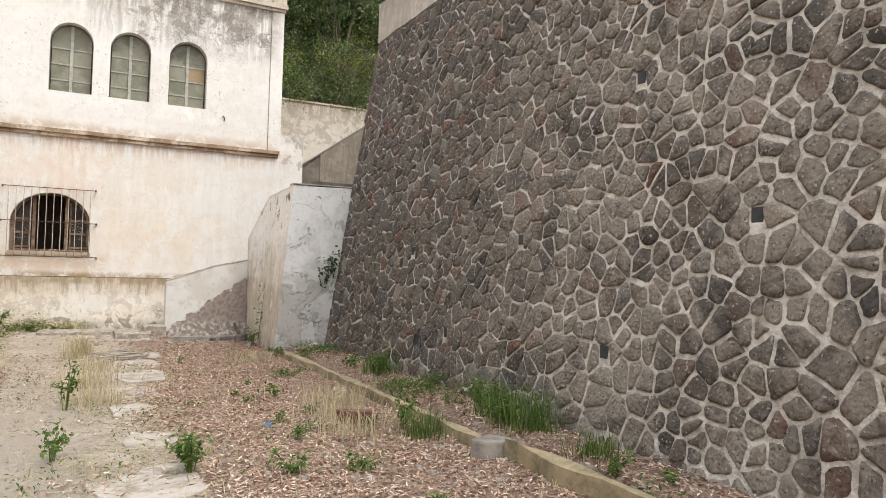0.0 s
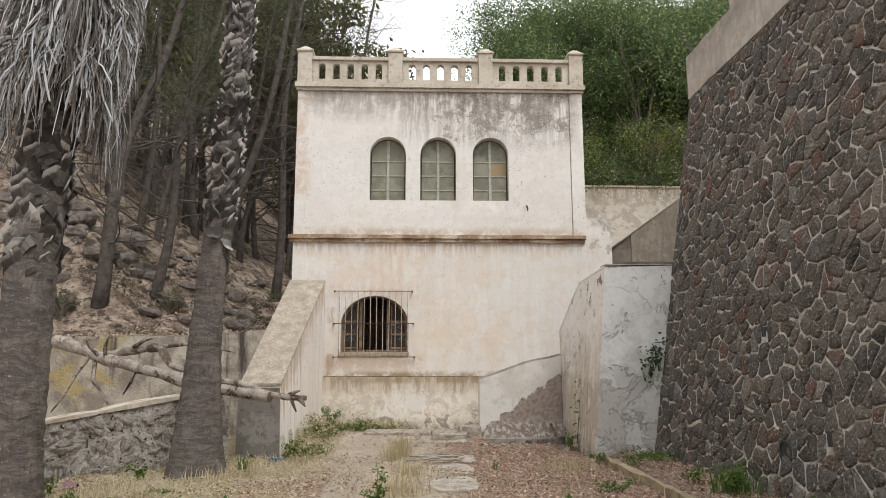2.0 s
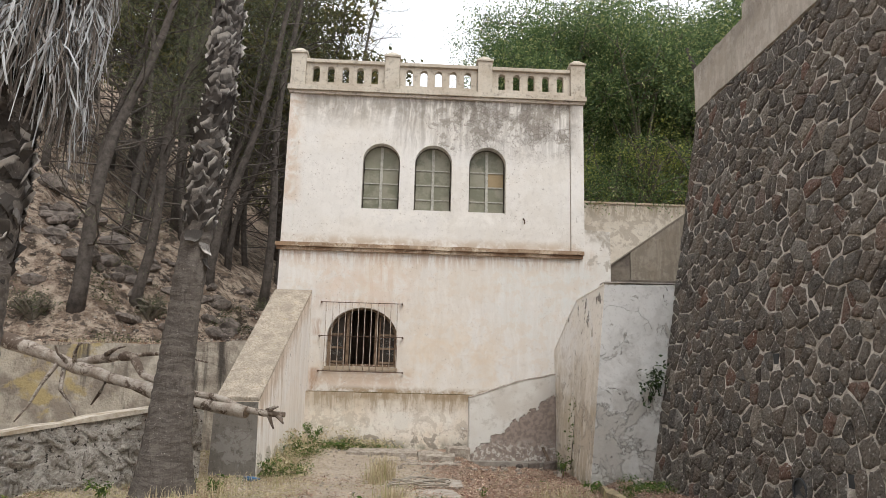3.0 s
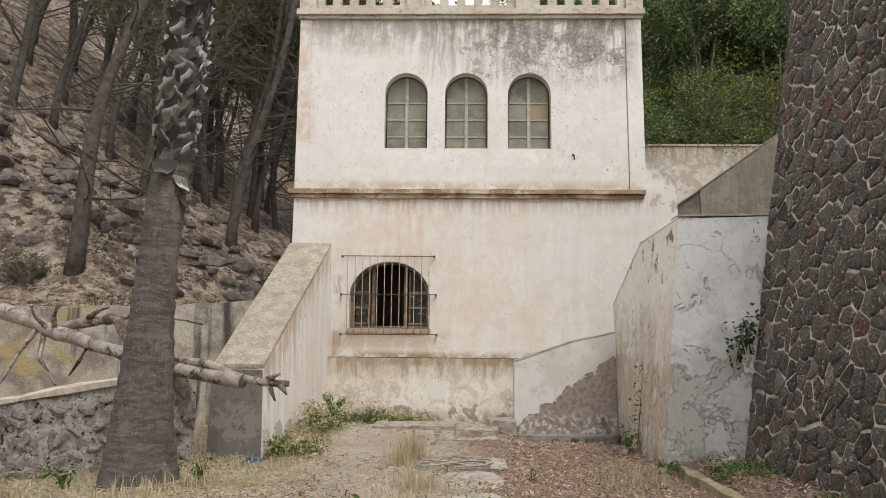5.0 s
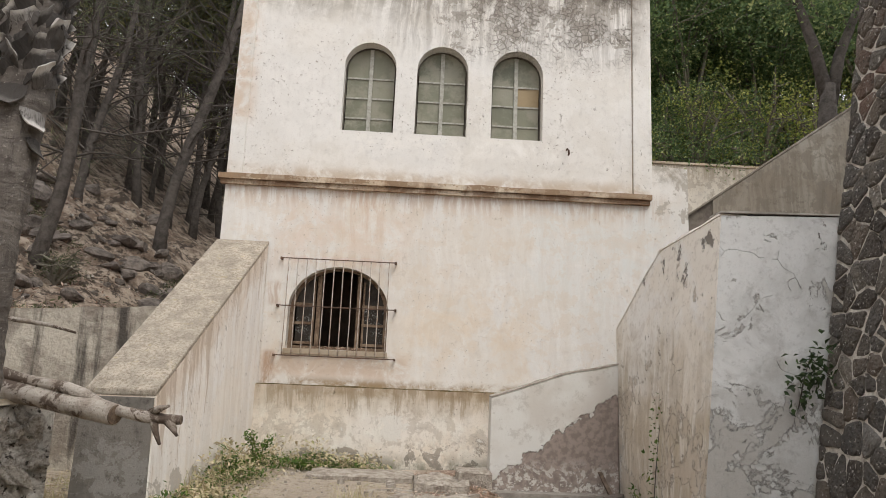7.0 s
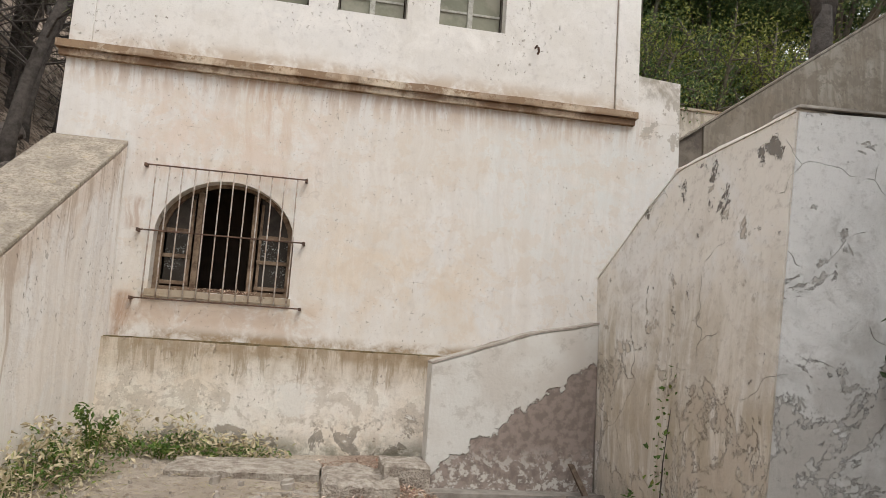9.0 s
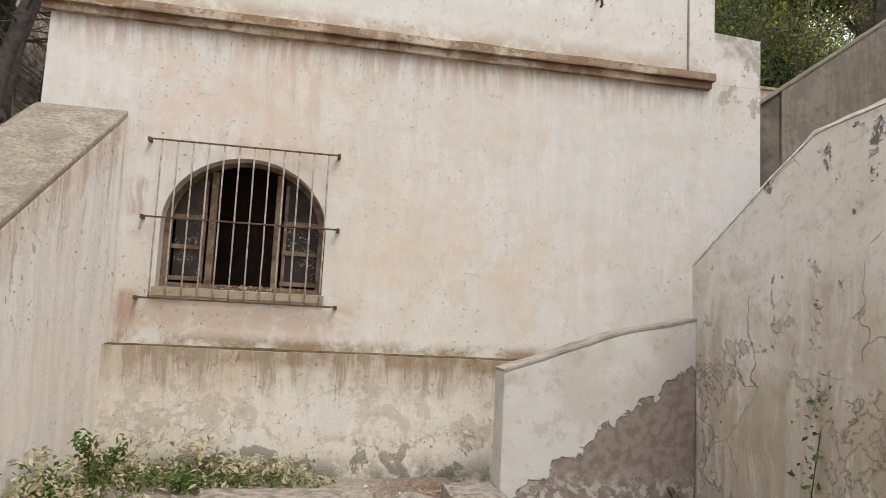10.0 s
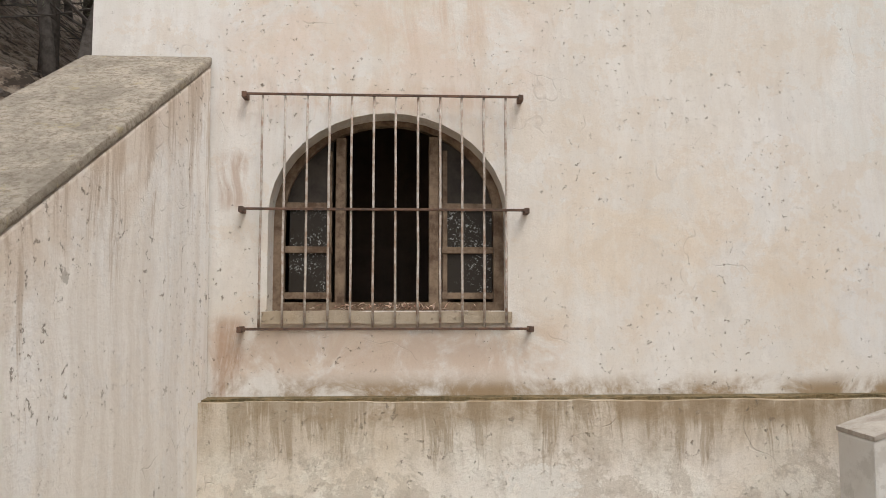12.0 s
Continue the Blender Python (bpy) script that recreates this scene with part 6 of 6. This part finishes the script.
limb("fallen_tree", [(-8.6, 15.6, 2.3), (-6.72, 15.0, 2.06), (-4.98, 14.3, 1.55), (-3.46, 13.45, 1.21), (-2.0, 12.98, 0.99)], [0.15, 0.14, 0.12, 0.11, 0.1], "bleached dead trunk leaning down from the bank", twigs=[
    [(-5.0, 14.3, 1.58), (-4.97, 14.2, 1.78), (-4.9, 14.15, 1.9), (-4.75, 14.15, 1.92)], [(-5.3, 14.4, 1.6), (-5.45, 14.3, 1.3), (-5.6, 14.25, 0.95), (-5.75, 14.2, 0.7)],
    [(-5.2, 14.4, 1.55), (-5.15, 14.25, 1.2), (-4.95, 14.2, 0.98), (-4.85, 14.2, 0.82)], [(-4.3, 13.9, 1.4), (-4.32, 13.75, 1.2), (-4.42, 13.7, 1.0)], [(-3.1, 13.3, 1.15), (-3.2, 13.15, 1.0)], [(-5.1, 14.3, 1.6), (-5.25, 14.25, 1.75), (-5.28, 14.2, 1.86)]])
limb("dead_branch", [(-5.05, 14.4, 1.62), (-4.28, 14.2, 1.74), (-3.95, 13.95, 1.7), (-3.71, 13.7, 1.44), (-3.3, 13.45, 1.3), (-2.5, 13.12, 1.18), (-1.75, 12.97, 1.0), (-1.47, 12.95, 0.97)], [0.075, 0.08, 0.075, 0.07, 0.06, 0.058, 0.052, 0.042], "crooked dead limb lying along the trunk", twigs=[
    [(-1.72, 12.97, 1.01), (-1.62, 12.9, 1.06), (-1.55, 12.88, 1.08)], [(-1.7, 12.97, 0.99), (-1.65, 12.92, 0.88), (-1.6, 12.9, 0.78)], [(-1.58, 12.95, 0.97), (-1.5, 12.9, 0.9), (-1.47, 12.9, 0.85)],
    [(-4.1, 14.1, 1.74), (-3.6, 14.0, 1.78), (-3.1, 13.95, 1.72), (-2.85, 13.95, 1.66)], [(-4.5, 14.2, 1.74), (-4.3, 14.1, 1.85), (-4.15, 14.05, 1.88)]])


# ---- trees ----
def grow_pine(name, seed, tall, label, lean=(0.6, 0.0), r0=0.16, needles=5200):
    """A thin pine: bare dead branches low down, tufts of needles above."""
    r = random.Random(seed)
    t = thing(name, label, "tree", "hillside pines")
    n = 14
    ph = r.uniform(0, 6)
    axis = [Vector((lean[0] * (i / n) ** 1.3 + 0.12 * math.sin(i * 0.8 + ph), lean[1] * i / n + 0.1 * math.cos(i * 0.7 + ph), -0.3 + (tall + 0.3) * i / n)) for i in range(n + 1)]
    part("trunk", Geo().tube(axis, [r0 * (1 - 0.85 * (i / n)) * (1.25 if i == 0 else 1) for i in range(n + 1)], 9, True, 0.12), M_BARK, t, smooth=True)
    br = Geo()
    spots = []
    for i in range(48):
        u = r.uniform(0.14, 0.98)
        k = min(n - 1, int(u * n))
        p = axis[k].lerp(axis[k + 1], u * n - k)
        a = r.uniform(0, 6.283)
        ln = tall * (0.3 - 0.2 * u) * r.uniform(0.5, 1.2)
        up = r.uniform(0.0, 0.95)
        pts = [p]
        d = Vector((math.cos(a), math.sin(a), up)).normalized()
        for s in range(4):
            d = (d + 0.22 * Vector((r.gauss(0, 1), r.gauss(0, 1), r.gauss(0, 0.8)))).normalized()
            pts.append(pts[-1] + d * ln / 4)
        w = 0.03 * (1 - 0.6 * u)
        br.tube(pts, [w, w * 0.8, w * 0.55, w * 0.35, w * 0.15], 4, False)
        for s in range(3):
            q = pts[r.choice((1, 2, 3))]
            e = q + ln * 0.35 * Vector((r.gauss(0, 0.6), r.gauss(0, 0.6), r.gauss(0.1, 0.5)))
            br.tube([q, (q + e) / 2 + Vector((0, 0, 0.04)), e], [w * 0.4, w * 0.28, w * 0.1], 3, False)
            if u > 0.4 or r.random() < 0.15:
                for _ in range(int(needles / 95)):
                    c = e if r.random() < 0.55 else pts[r.choice((2, 3, 4))]
                    spots.append((c.x + r.gauss(0, 0.26), c.y + r.gauss(0, 0.26), c.z + r.gauss(0.06, 0.2)))
    ob = part("branching", br, M_BARK, t, "bare grey-brown branches")
    ob["kind"] = "stuff"
    ob = part("crown", leaf_cloud(spots, 0.17, 0.07, M_NEEDLE, "crown", 0.0, seed), None, t)
    ob["kind"] = "stuff"
    return t


def grow_broadleaf(name, seed, tall, wide, label, material, leaves=9000, size=0.13, bushy=False, group="trees behind the house"):
    r = random.Random(seed)
    t = thing(name, label, "tree", group)
    bole = Geo()
    br = Geo()
    tips = []
    fork = tall * (0.08 if bushy else 0.28)
    bole.tube([(0, 0, -0.4), (0.05, 0.03, fork * 0.5), (0.02, 0.08, fork)], [0.2, 0.15, 0.13], 9, True, 0.15)
    part("trunk", bole, M_BARK, t, smooth=True)
    for i in range(11 if not bushy else 22):
        a = i * 2.4 + r.uniform(-0.4, 0.4)
        el = r.uniform(0.25, 1.25)
        ln = r.uniform(0.6, 1.0)
        e = Vector((wide * math.cos(a) * math.cos(el) * ln, wide * math.sin(a) * math.cos(el) * ln, fork + (tall - fork) * math.sin(el) * ln))
        s = Vector((0.02, 0.08, fork * 0.9))
        mid = s.lerp(e, 0.5) + Vector((r.gauss(0, 0.2), r.gauss(0, 0.2), 0.25))
        br.tube([s, s.lerp(mid, 0.5) + Vector((0, 0, 0.05)), mid, mid.lerp(e, 0.5), e], [0.08, 0.065, 0.045, 0.03, 0.012], 5, False)
        tips += [mid, mid.lerp(e, 0.5), e, e]
        for k in range(5):
            q = mid.lerp(e, r.random())
            f = q + Vector((r.gauss(0, 0.5), r.gauss(0, 0.5), r.gauss(0.1, 0.4))) * wide * 0.35
            br.tube([q, (q + f) / 2, f], [0.02, 0.014, 0.005], 4, False)
            tips += [f, f]
    for i in range(10 if not bushy else 1):
        a, el = r.uniform(0, 6.283), r.uniform(0.0, 0.9)
        d = Vector((math.cos(a) * math.cos(el), math.sin(a) * math.cos(el), math.sin(el)))
        p = Vector((0, 0, fork + (tall - fork) * 0.25)) + d * wide * 0.3
        arc = [p]
        for k in range(6):
            d = (d + Vector((r.gauss(0, 0.14), r.gauss(0, 0.14), r.gauss(0.02, 0.12)))).normalized()
            arc.append(arc[-1] + d * wide * 0.15)
        br.tube(arc, [0.024, 0.022, 0.019, 0.016, 0.012, 0.008, 0.003], 5, False)
        for k in (2, 3, 4, 5):
            e = arc[k] + Vector((r.gauss(0, 0.3), r.gauss(0, 0.3), r.gauss(0.12, 0.2))) * wide * 0.4
            br.tube([arc[k], (arc[k] + e) / 2 + Vector((0, 0, 0.05)), e], [0.012, 0.009, 0.003], 4, False)
    ob = part("branching", br, M_TWIGPALE, t, "pale grey bare branches among the leaves")
    ob["kind"] = "stuff"
    spots = []
    clump = wide * 0.12
    while len(spots) < leaves:
        c = r.choice(tips)
        o = Vector((r.gauss(0, 1), r.gauss(0, 1), r.gauss(0, 0.8))) * clump
        for _ in range(24):
            spots.append((c.x + o.x + r.gauss(0, 0.22), c.y + o.y + r.gauss(0, 0.22), max(0.1, c.z + o.z + r.gauss(0, 0.16))))
    ob = part("crown", leaf_cloud(spots, size, 0.5, material, "crown", 0.1, seed), None, t, "mixed dark and sunlit green leaves")
    ob["kind"] = "stuff"
    return t


def stand(src, spots, lo=0.85, hi=1.2, seed=1, turn=6.283):
    r = random.Random(seed)
    first = True
    for x, y in spots:
        s = r.uniform(lo, hi)
        m = Matrix.Translation((x, y, height(x, y) - 0.05)) @ Matrix.Rotation(r.uniform(0, turn) - (turn / 2 if turn < 6 else 0), 4, "Z")
        ob = src if first else copy_thing(src, m)
        ob.matrix_basis = m @ Matrix.Scale(s, 4)
        first = False


M_DEADTWIG = leafy("dead_twig", [(0, (0.1, 0.08, 0.065)), (0.7, (0.22, 0.19, 0.16)), (1, (0.4, 0.36, 0.31))], 0.9, 0.0)
# two pines close to the bank lean towards the light
pa = grow_pine("pine_tree", 21, 11.0, "slender dark pine leaning out from the bank", (2.2, 0.4), 0.16)
pa.matrix_basis = Matrix.Translation((-6.7, 17.4, height(-6.7, 17.4)))
pb = grow_pine("pine_tree", 22, 10.0, "slender dark pine leaning out from the bank", (1.5, 0.3), 0.13)
pb.matrix_basis = Matrix.Translation((-5.95, 18.7, height(-5.95, 18.7)))
pc = grow_pine("pine_tree", 23, 10.5, "slender dark pine with bare lower branches", (1.8, -0.3), 0.18)
pc.matrix_basis = Matrix.Translation((-10.6, 18.5, height(-10.6, 18.5)))
# the first six pines stand out of view, added to shade the stone wall
hill_and_shade_spots = [(-11.5, 15.2), (-13.5, 12.5), (-11.0, 10.5), (-15.0, 16.0), (-13.0, 8.0), (-16, 19), (-4.4, 30.5), (-7.6, 26.5), (-3.4, 33.5), (-13.5, 28.4), (-8.4, 24.0), (-13.6, 24.5), (-6.9, 28.7), (-6.4, 31.0), (-16, 36.8), (-8.2, 35), (-12, 32), (-10, 28), (-4.6, 25.5), (-5.4, 33), (-3.6, 29), (-17, 29), (-19, 33), (-14, 40), (-9.5, 41), (-6, 38), (-21, 27), (-16, 22.5), (-11, 21.8), (-3.8, 36), (-12, 36), (-18, 42), (-23, 38), (-7, 44), (-4.5, 42), (-9, 31.5), (-14.5, 33), (-20, 22)]
stand(grow_pine("pine_tree", 31, 15.5, "slender dark pine with bare lower branches", (0.8, 0.2), 0.14, 3600), hill_and_shade_spots[0::3], seed=1)
stand(grow_pine("pine_tree", 32, 13.5, "slender dark pine with bare lower branches", (1.6, -0.3), 0.115, 3600), hill_and_shade_spots[1::3], seed=2)
stand(grow_pine("pine_tree", 33, 16.5, "slender dark pine with bare lower branches", (2.2, 0.5), 0.14, 3600), hill_and_shade_spots[2::3], seed=3)
LEANING = [(-11.7, 25.3), (-11.9, 28.0), (-11.1, 28.4), (-11.6, 31.5), (-7.3, 32.6), (-6.2, 34.6), (-14.8, 28.3), (-6.6, 26.4), (-6.2, 27.3), (-9.6, 24.2), (-9.0, 26.2), (-8.2, 29.2), (-10.3, 22.6), (-7.6, 23.4), (-5.7, 23.6), (-12.6, 22.4), (-13.4, 26.0), (-5.0, 30.0), (-9.9, 33.0)]
stand(grow_pine("pine_tree", 34, 13.0, "thin dark pine leaning over the slope, nearly bare below", (3.0, 0.2), 0.13, 3200), LEANING[0::2], 0.75, 1.2, 14, 1.0)
stand(grow_pine("pine_tree", 35, 11.5, "thin dark pine leaning over the slope, nearly bare below", (2.2, -0.4), 0.1, 2800), LEANING[1::2], 0.75, 1.2, 15, 1.2)
stand(grow_broadleaf("distant_tree", 46, 9.0, 4.5, "bushy olive-green tree on the far hillside", M_OLIVE, 12000, 0.24, True), [(-2.5, 46), (-7, 50), (-11.5, 53), (-1.0, 56), (-16, 50), (-5, 60), (-21, 46)], 0.9, 1.3, 16)
stand(grow_broadleaf("oak_tree", 41, 9.0, 3.6, "dense dark green broadleaf tree behind the garden wall", M_LEAF, 36000, 0.105), [(9.9, 15.4), (6.2, 27.4), (10.8, 27.2), (7.8, 29.5), (13.5, 29), (5.2, 31.0), (11.0, 34), (16, 25.5), (13.4, 25.6), (5.0, 28.6), (8.4, 27.0), (12.2, 28.6)], 0.9, 1.25, 4)
M_LEAF_BRIGHT = leafy("young_yellow_green_leaf", [(0, (0.22, 0.27, 0.07)), (0.6, (0.36, 0.4, 0.1)), (1, (0.55, 0.55, 0.18))], 0.45, 0.5)
stand(grow_broadleaf("yellow_shrub", 47, 3.4, 1.5, "bright yellow-green shrub in young leaf behind the garden wall", M_LEAF_BRIGHT, 3600, 0.075, True, "shrubs"), [(5.3, 25.5), (9.9, 25.6), (11.2, 25.4), (8.0, 25.5)], 0.8, 1.3, 17)


def forked_tree(x, y):
    """A dark bole that forks into two limbs above the stair wall."""
    r = random.Random(19)
    z = height(x, y)
    t = thing("forked_tree", "dark forked tree trunk behind the stair wall", "tree", at=(x, y, z))
    part("trunk", Geo().tube([(x, y, z - 0.2), (x + 0.03, y, z + 2), (x - 0.02, y, z + 3.6), (x + 0.05, y, z + 4.4)], [0.24, 0.19, 0.17, 0.12], 12, True, 0.1), M_BARK, t, smooth=True)
    tips = []
    for dx, dy, up in ((0.75, 0.2, 3.2), (-0.35, 0.1, 3.4)):
        pts = [(x + 0.05 + dx * k * (1 + 0.25 * k) / 2.5, y + dy * k, z + 4.0 + up * k / 3 + 0.06 * r.uniform(-1, 1)) for k in range(4)]
        part("limb", Geo().tube(pts, [0.13, 0.1, 0.075, 0.04], 9, True, 0.1), M_BARK, t, smooth=True)
        tips += pts[2:]
    spots = [tuple(c + r.gauss(0, s) for c, s in zip(r.choice(tips), (0.6, 0.6, 0.45))) for _ in range(5200)]
    part("crown", leaf_cloud(spots, 0.09, 0.5, M_LEAF, "crown", 0.1, 20), None, t)["kind"] = "stuff"


forked_tree(7.72, 18.9)
stand(grow_broadleaf("garden_shrub", 42, 3.2, 1.9, "tangled leafy shrub spilling behind the garden wall", M_LEAF, 13000, 0.085, True, "shrubs"), [(4.9, 25.8), (7.0, 25.9), (9.2, 25.7), (11.6, 25.9), (5.9, 27.2), (8.1, 27.6), (10.4, 27.3), (4.6, 27.4)], 0.85, 1.15, 5)
stand(grow_broadleaf("distant_tree", 43, 16.0, 4.0, "tall yellowish olive-green tree far behind the house", M_OLIVE, 13000, 0.24), [(-4.6, 31.5), (-8.2, 27.5), (-10, 33), (-6.5, 37)], 0.9, 1.2, 6)
stand(grow_broadleaf("distant_tree", 44, 8.0, 4.0, "rounded green tree far behind the house", M_LEAF, 16000, 0.19), [(5.2, 42), (9, 46), (14, 42), (20, 34), (-14, 52), (-24, 48), (22, 48)], 0.9, 1.3, 7)
stand(grow_broadleaf("hill_shrub", 45, 1.2, 0.9, "low straggly grey-green shrub on the hillside", M_SCRUB, 700, 0.09, True, "hill shrubs"), [(-7.2, 17.0), (-5.6, 18.8), (-4.0, 23.5)], 0.5, 0.8, 8)

# ---- rocks on the hillside ----
def rock_mesh(seed, s0):
    """An angular, broken boulder."""
    r = random.Random(seed)
    bm = bmesh.new()
    bmesh.ops.create_icosphere(bm, subdivisions=2, radius=0.5)
    stretch = Vector((r.uniform(0.8, 1.4), r.uniform(0.6, 1.0), r.uniform(0.45, 0.8)))
    cuts = [(Vector((r.gauss(0, 1), r.gauss(0, 1), r.gauss(0.3, 1))).normalized(), r.uniform(0.22, 0.4)) for _ in range(7)]
    for v in bm.verts:
        for n, d in cuts:
            over = v.co.dot(n) - d
            if over > 0:
                v.co -= n * over
        v.co += 0.05 * Vector((fuzz(*v.co, 4), fuzz(*(v.co + Vector((3, 1, 2))), 4), fuzz(*(v.co + Vector((7, 5, 1))), 4)))
        v.co = Vector((v.co.x * stretch.x, v.co.y * stretch.y, v.co.z * stretch.z)) * s0
    me = bpy.data.meshes.new("rock")
    bm.to_mesh(me)
    bm.free()
    me.materials.append(M_ROCK)
    return me


ROCKS = [rock_mesh(800 + k, 1.0) for k in range(12)]
for i in range(298):
    r = random.Random(700 + i)
    x, y = (r.uniform(-13, -3.6), r.uniform(17.2, 28))
    if i < 9:
        x, y = [(-9.2, 18.6), (-8.0, 19.2), (-7.2, 18.5), (-8.8, 20.4), (-7.6, 21.2), (-10.2, 20.2), (-5.4, 21.6), (-6.4, 19.6), (-9.8, 22)][i]
    if i >= 170:
        k = i % 9
        x, y = (-9.4 + 0.62 * k + r.gauss(0, 0.45), 18.6 + 0.5 * (k * 5 % 9) + r.gauss(0, 0.5))
    s0 = (0.12 + 0.6 * r.random() ** 2.2) if i >= 9 else r.uniform(0.7, 1.15)
    ob = new("rock", ROCKS[i % 12])
    ob.scale = (s0, s0, s0)
    tagged(ob, "angular brown-grey rock jutting from the dry slope", "rock", "hillside rocks")
    ob.location = (x, y, height(x, y) + 0.05 * s0)
    ob.rotation_euler = (r.uniform(-0.3, 0.3), r.uniform(-0.3, 0.3), r.uniform(0, 6.28))

# stones standing proud of the low wall's crumbling face
RUBBLE = []
for k in range(8):
    me = rock_mesh(900 + k, 1.0)
    me.name = "stone"
    me.materials.clear()
    me.materials.append(M_RUBBLE)
    RUBBLE.append(me)
low_wall = bpy.data.objects["low_wall"]
rr = random.Random(64)
for i in range(210):
    t = rr.random()
    (ax, ay, az), (bx, by, bz2) = ((-6.6, 10.3, 0.36), (-2.75, 13.48, 1.04))
    x, y, top = ax + (bx - ax) * t, ay + (by - ay) * t, az + (bz2 - az) * t
    ob = new("stone", rr.choice(RUBBLE))
    ob.parent = low_wall
    s0 = rr.uniform(0.08, 0.24)
    ob.scale = (s0, s0 * 0.7, s0)
    ob.location = (x + 0.01, y - 0.01, rr.uniform(0.0, max(0.05, top - 0.08)))
    ob.rotation_euler = (rr.uniform(-0.4, 0.4), rr.uniform(-3, 3), 0.68 + rr.uniform(-0.3, 0.3))

tagged(new("brushwood", leaf_cloud(scatter(2200, -13, -2.8, 16.2, 30, lambda x, y: 0.6, 51, 0.05), 0.4, 0.035, M_DEADTWIG, "brushwood", 0.8, 52)), "dead twigs strewn over the slope", "brushwood", "", "stuff")


# ---- the stones of the wall ----
def build_stones():
    r = random.Random(5)
    far = Geo()
    count = 0
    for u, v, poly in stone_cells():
        if any(abs(u - a) < 0.01 and abs(v - b) < 0.01 for a, b in HOLES) or math.hypot(u - 9.5, v - 0.59) < 0.11:
            continue
        if count < 300 and 3.2 < u < 8.2 and v < 4.6:
            g = Geo()
            cu, cv = stone_mesh(g, u, v, poly, r, True)
            me = bpy.data.meshes.new("stone")
            me.from_pydata(g.v, [], g.f)
            me.shade_smooth()
            me.materials.append(M_STONE)
            ob = new("stone", me)
            ob.parent = stone_wall
            ob.location = (wall_x(cv), cu, cv)
            count += 1
        else:
            stone_mesh(far, u, v, poly, r, False)
    ob = part("stonework", far, M_STONE_FAR, stone_wall, "dark volcanic rubble stones", smooth=True)
    ob["kind"] = "stuff"


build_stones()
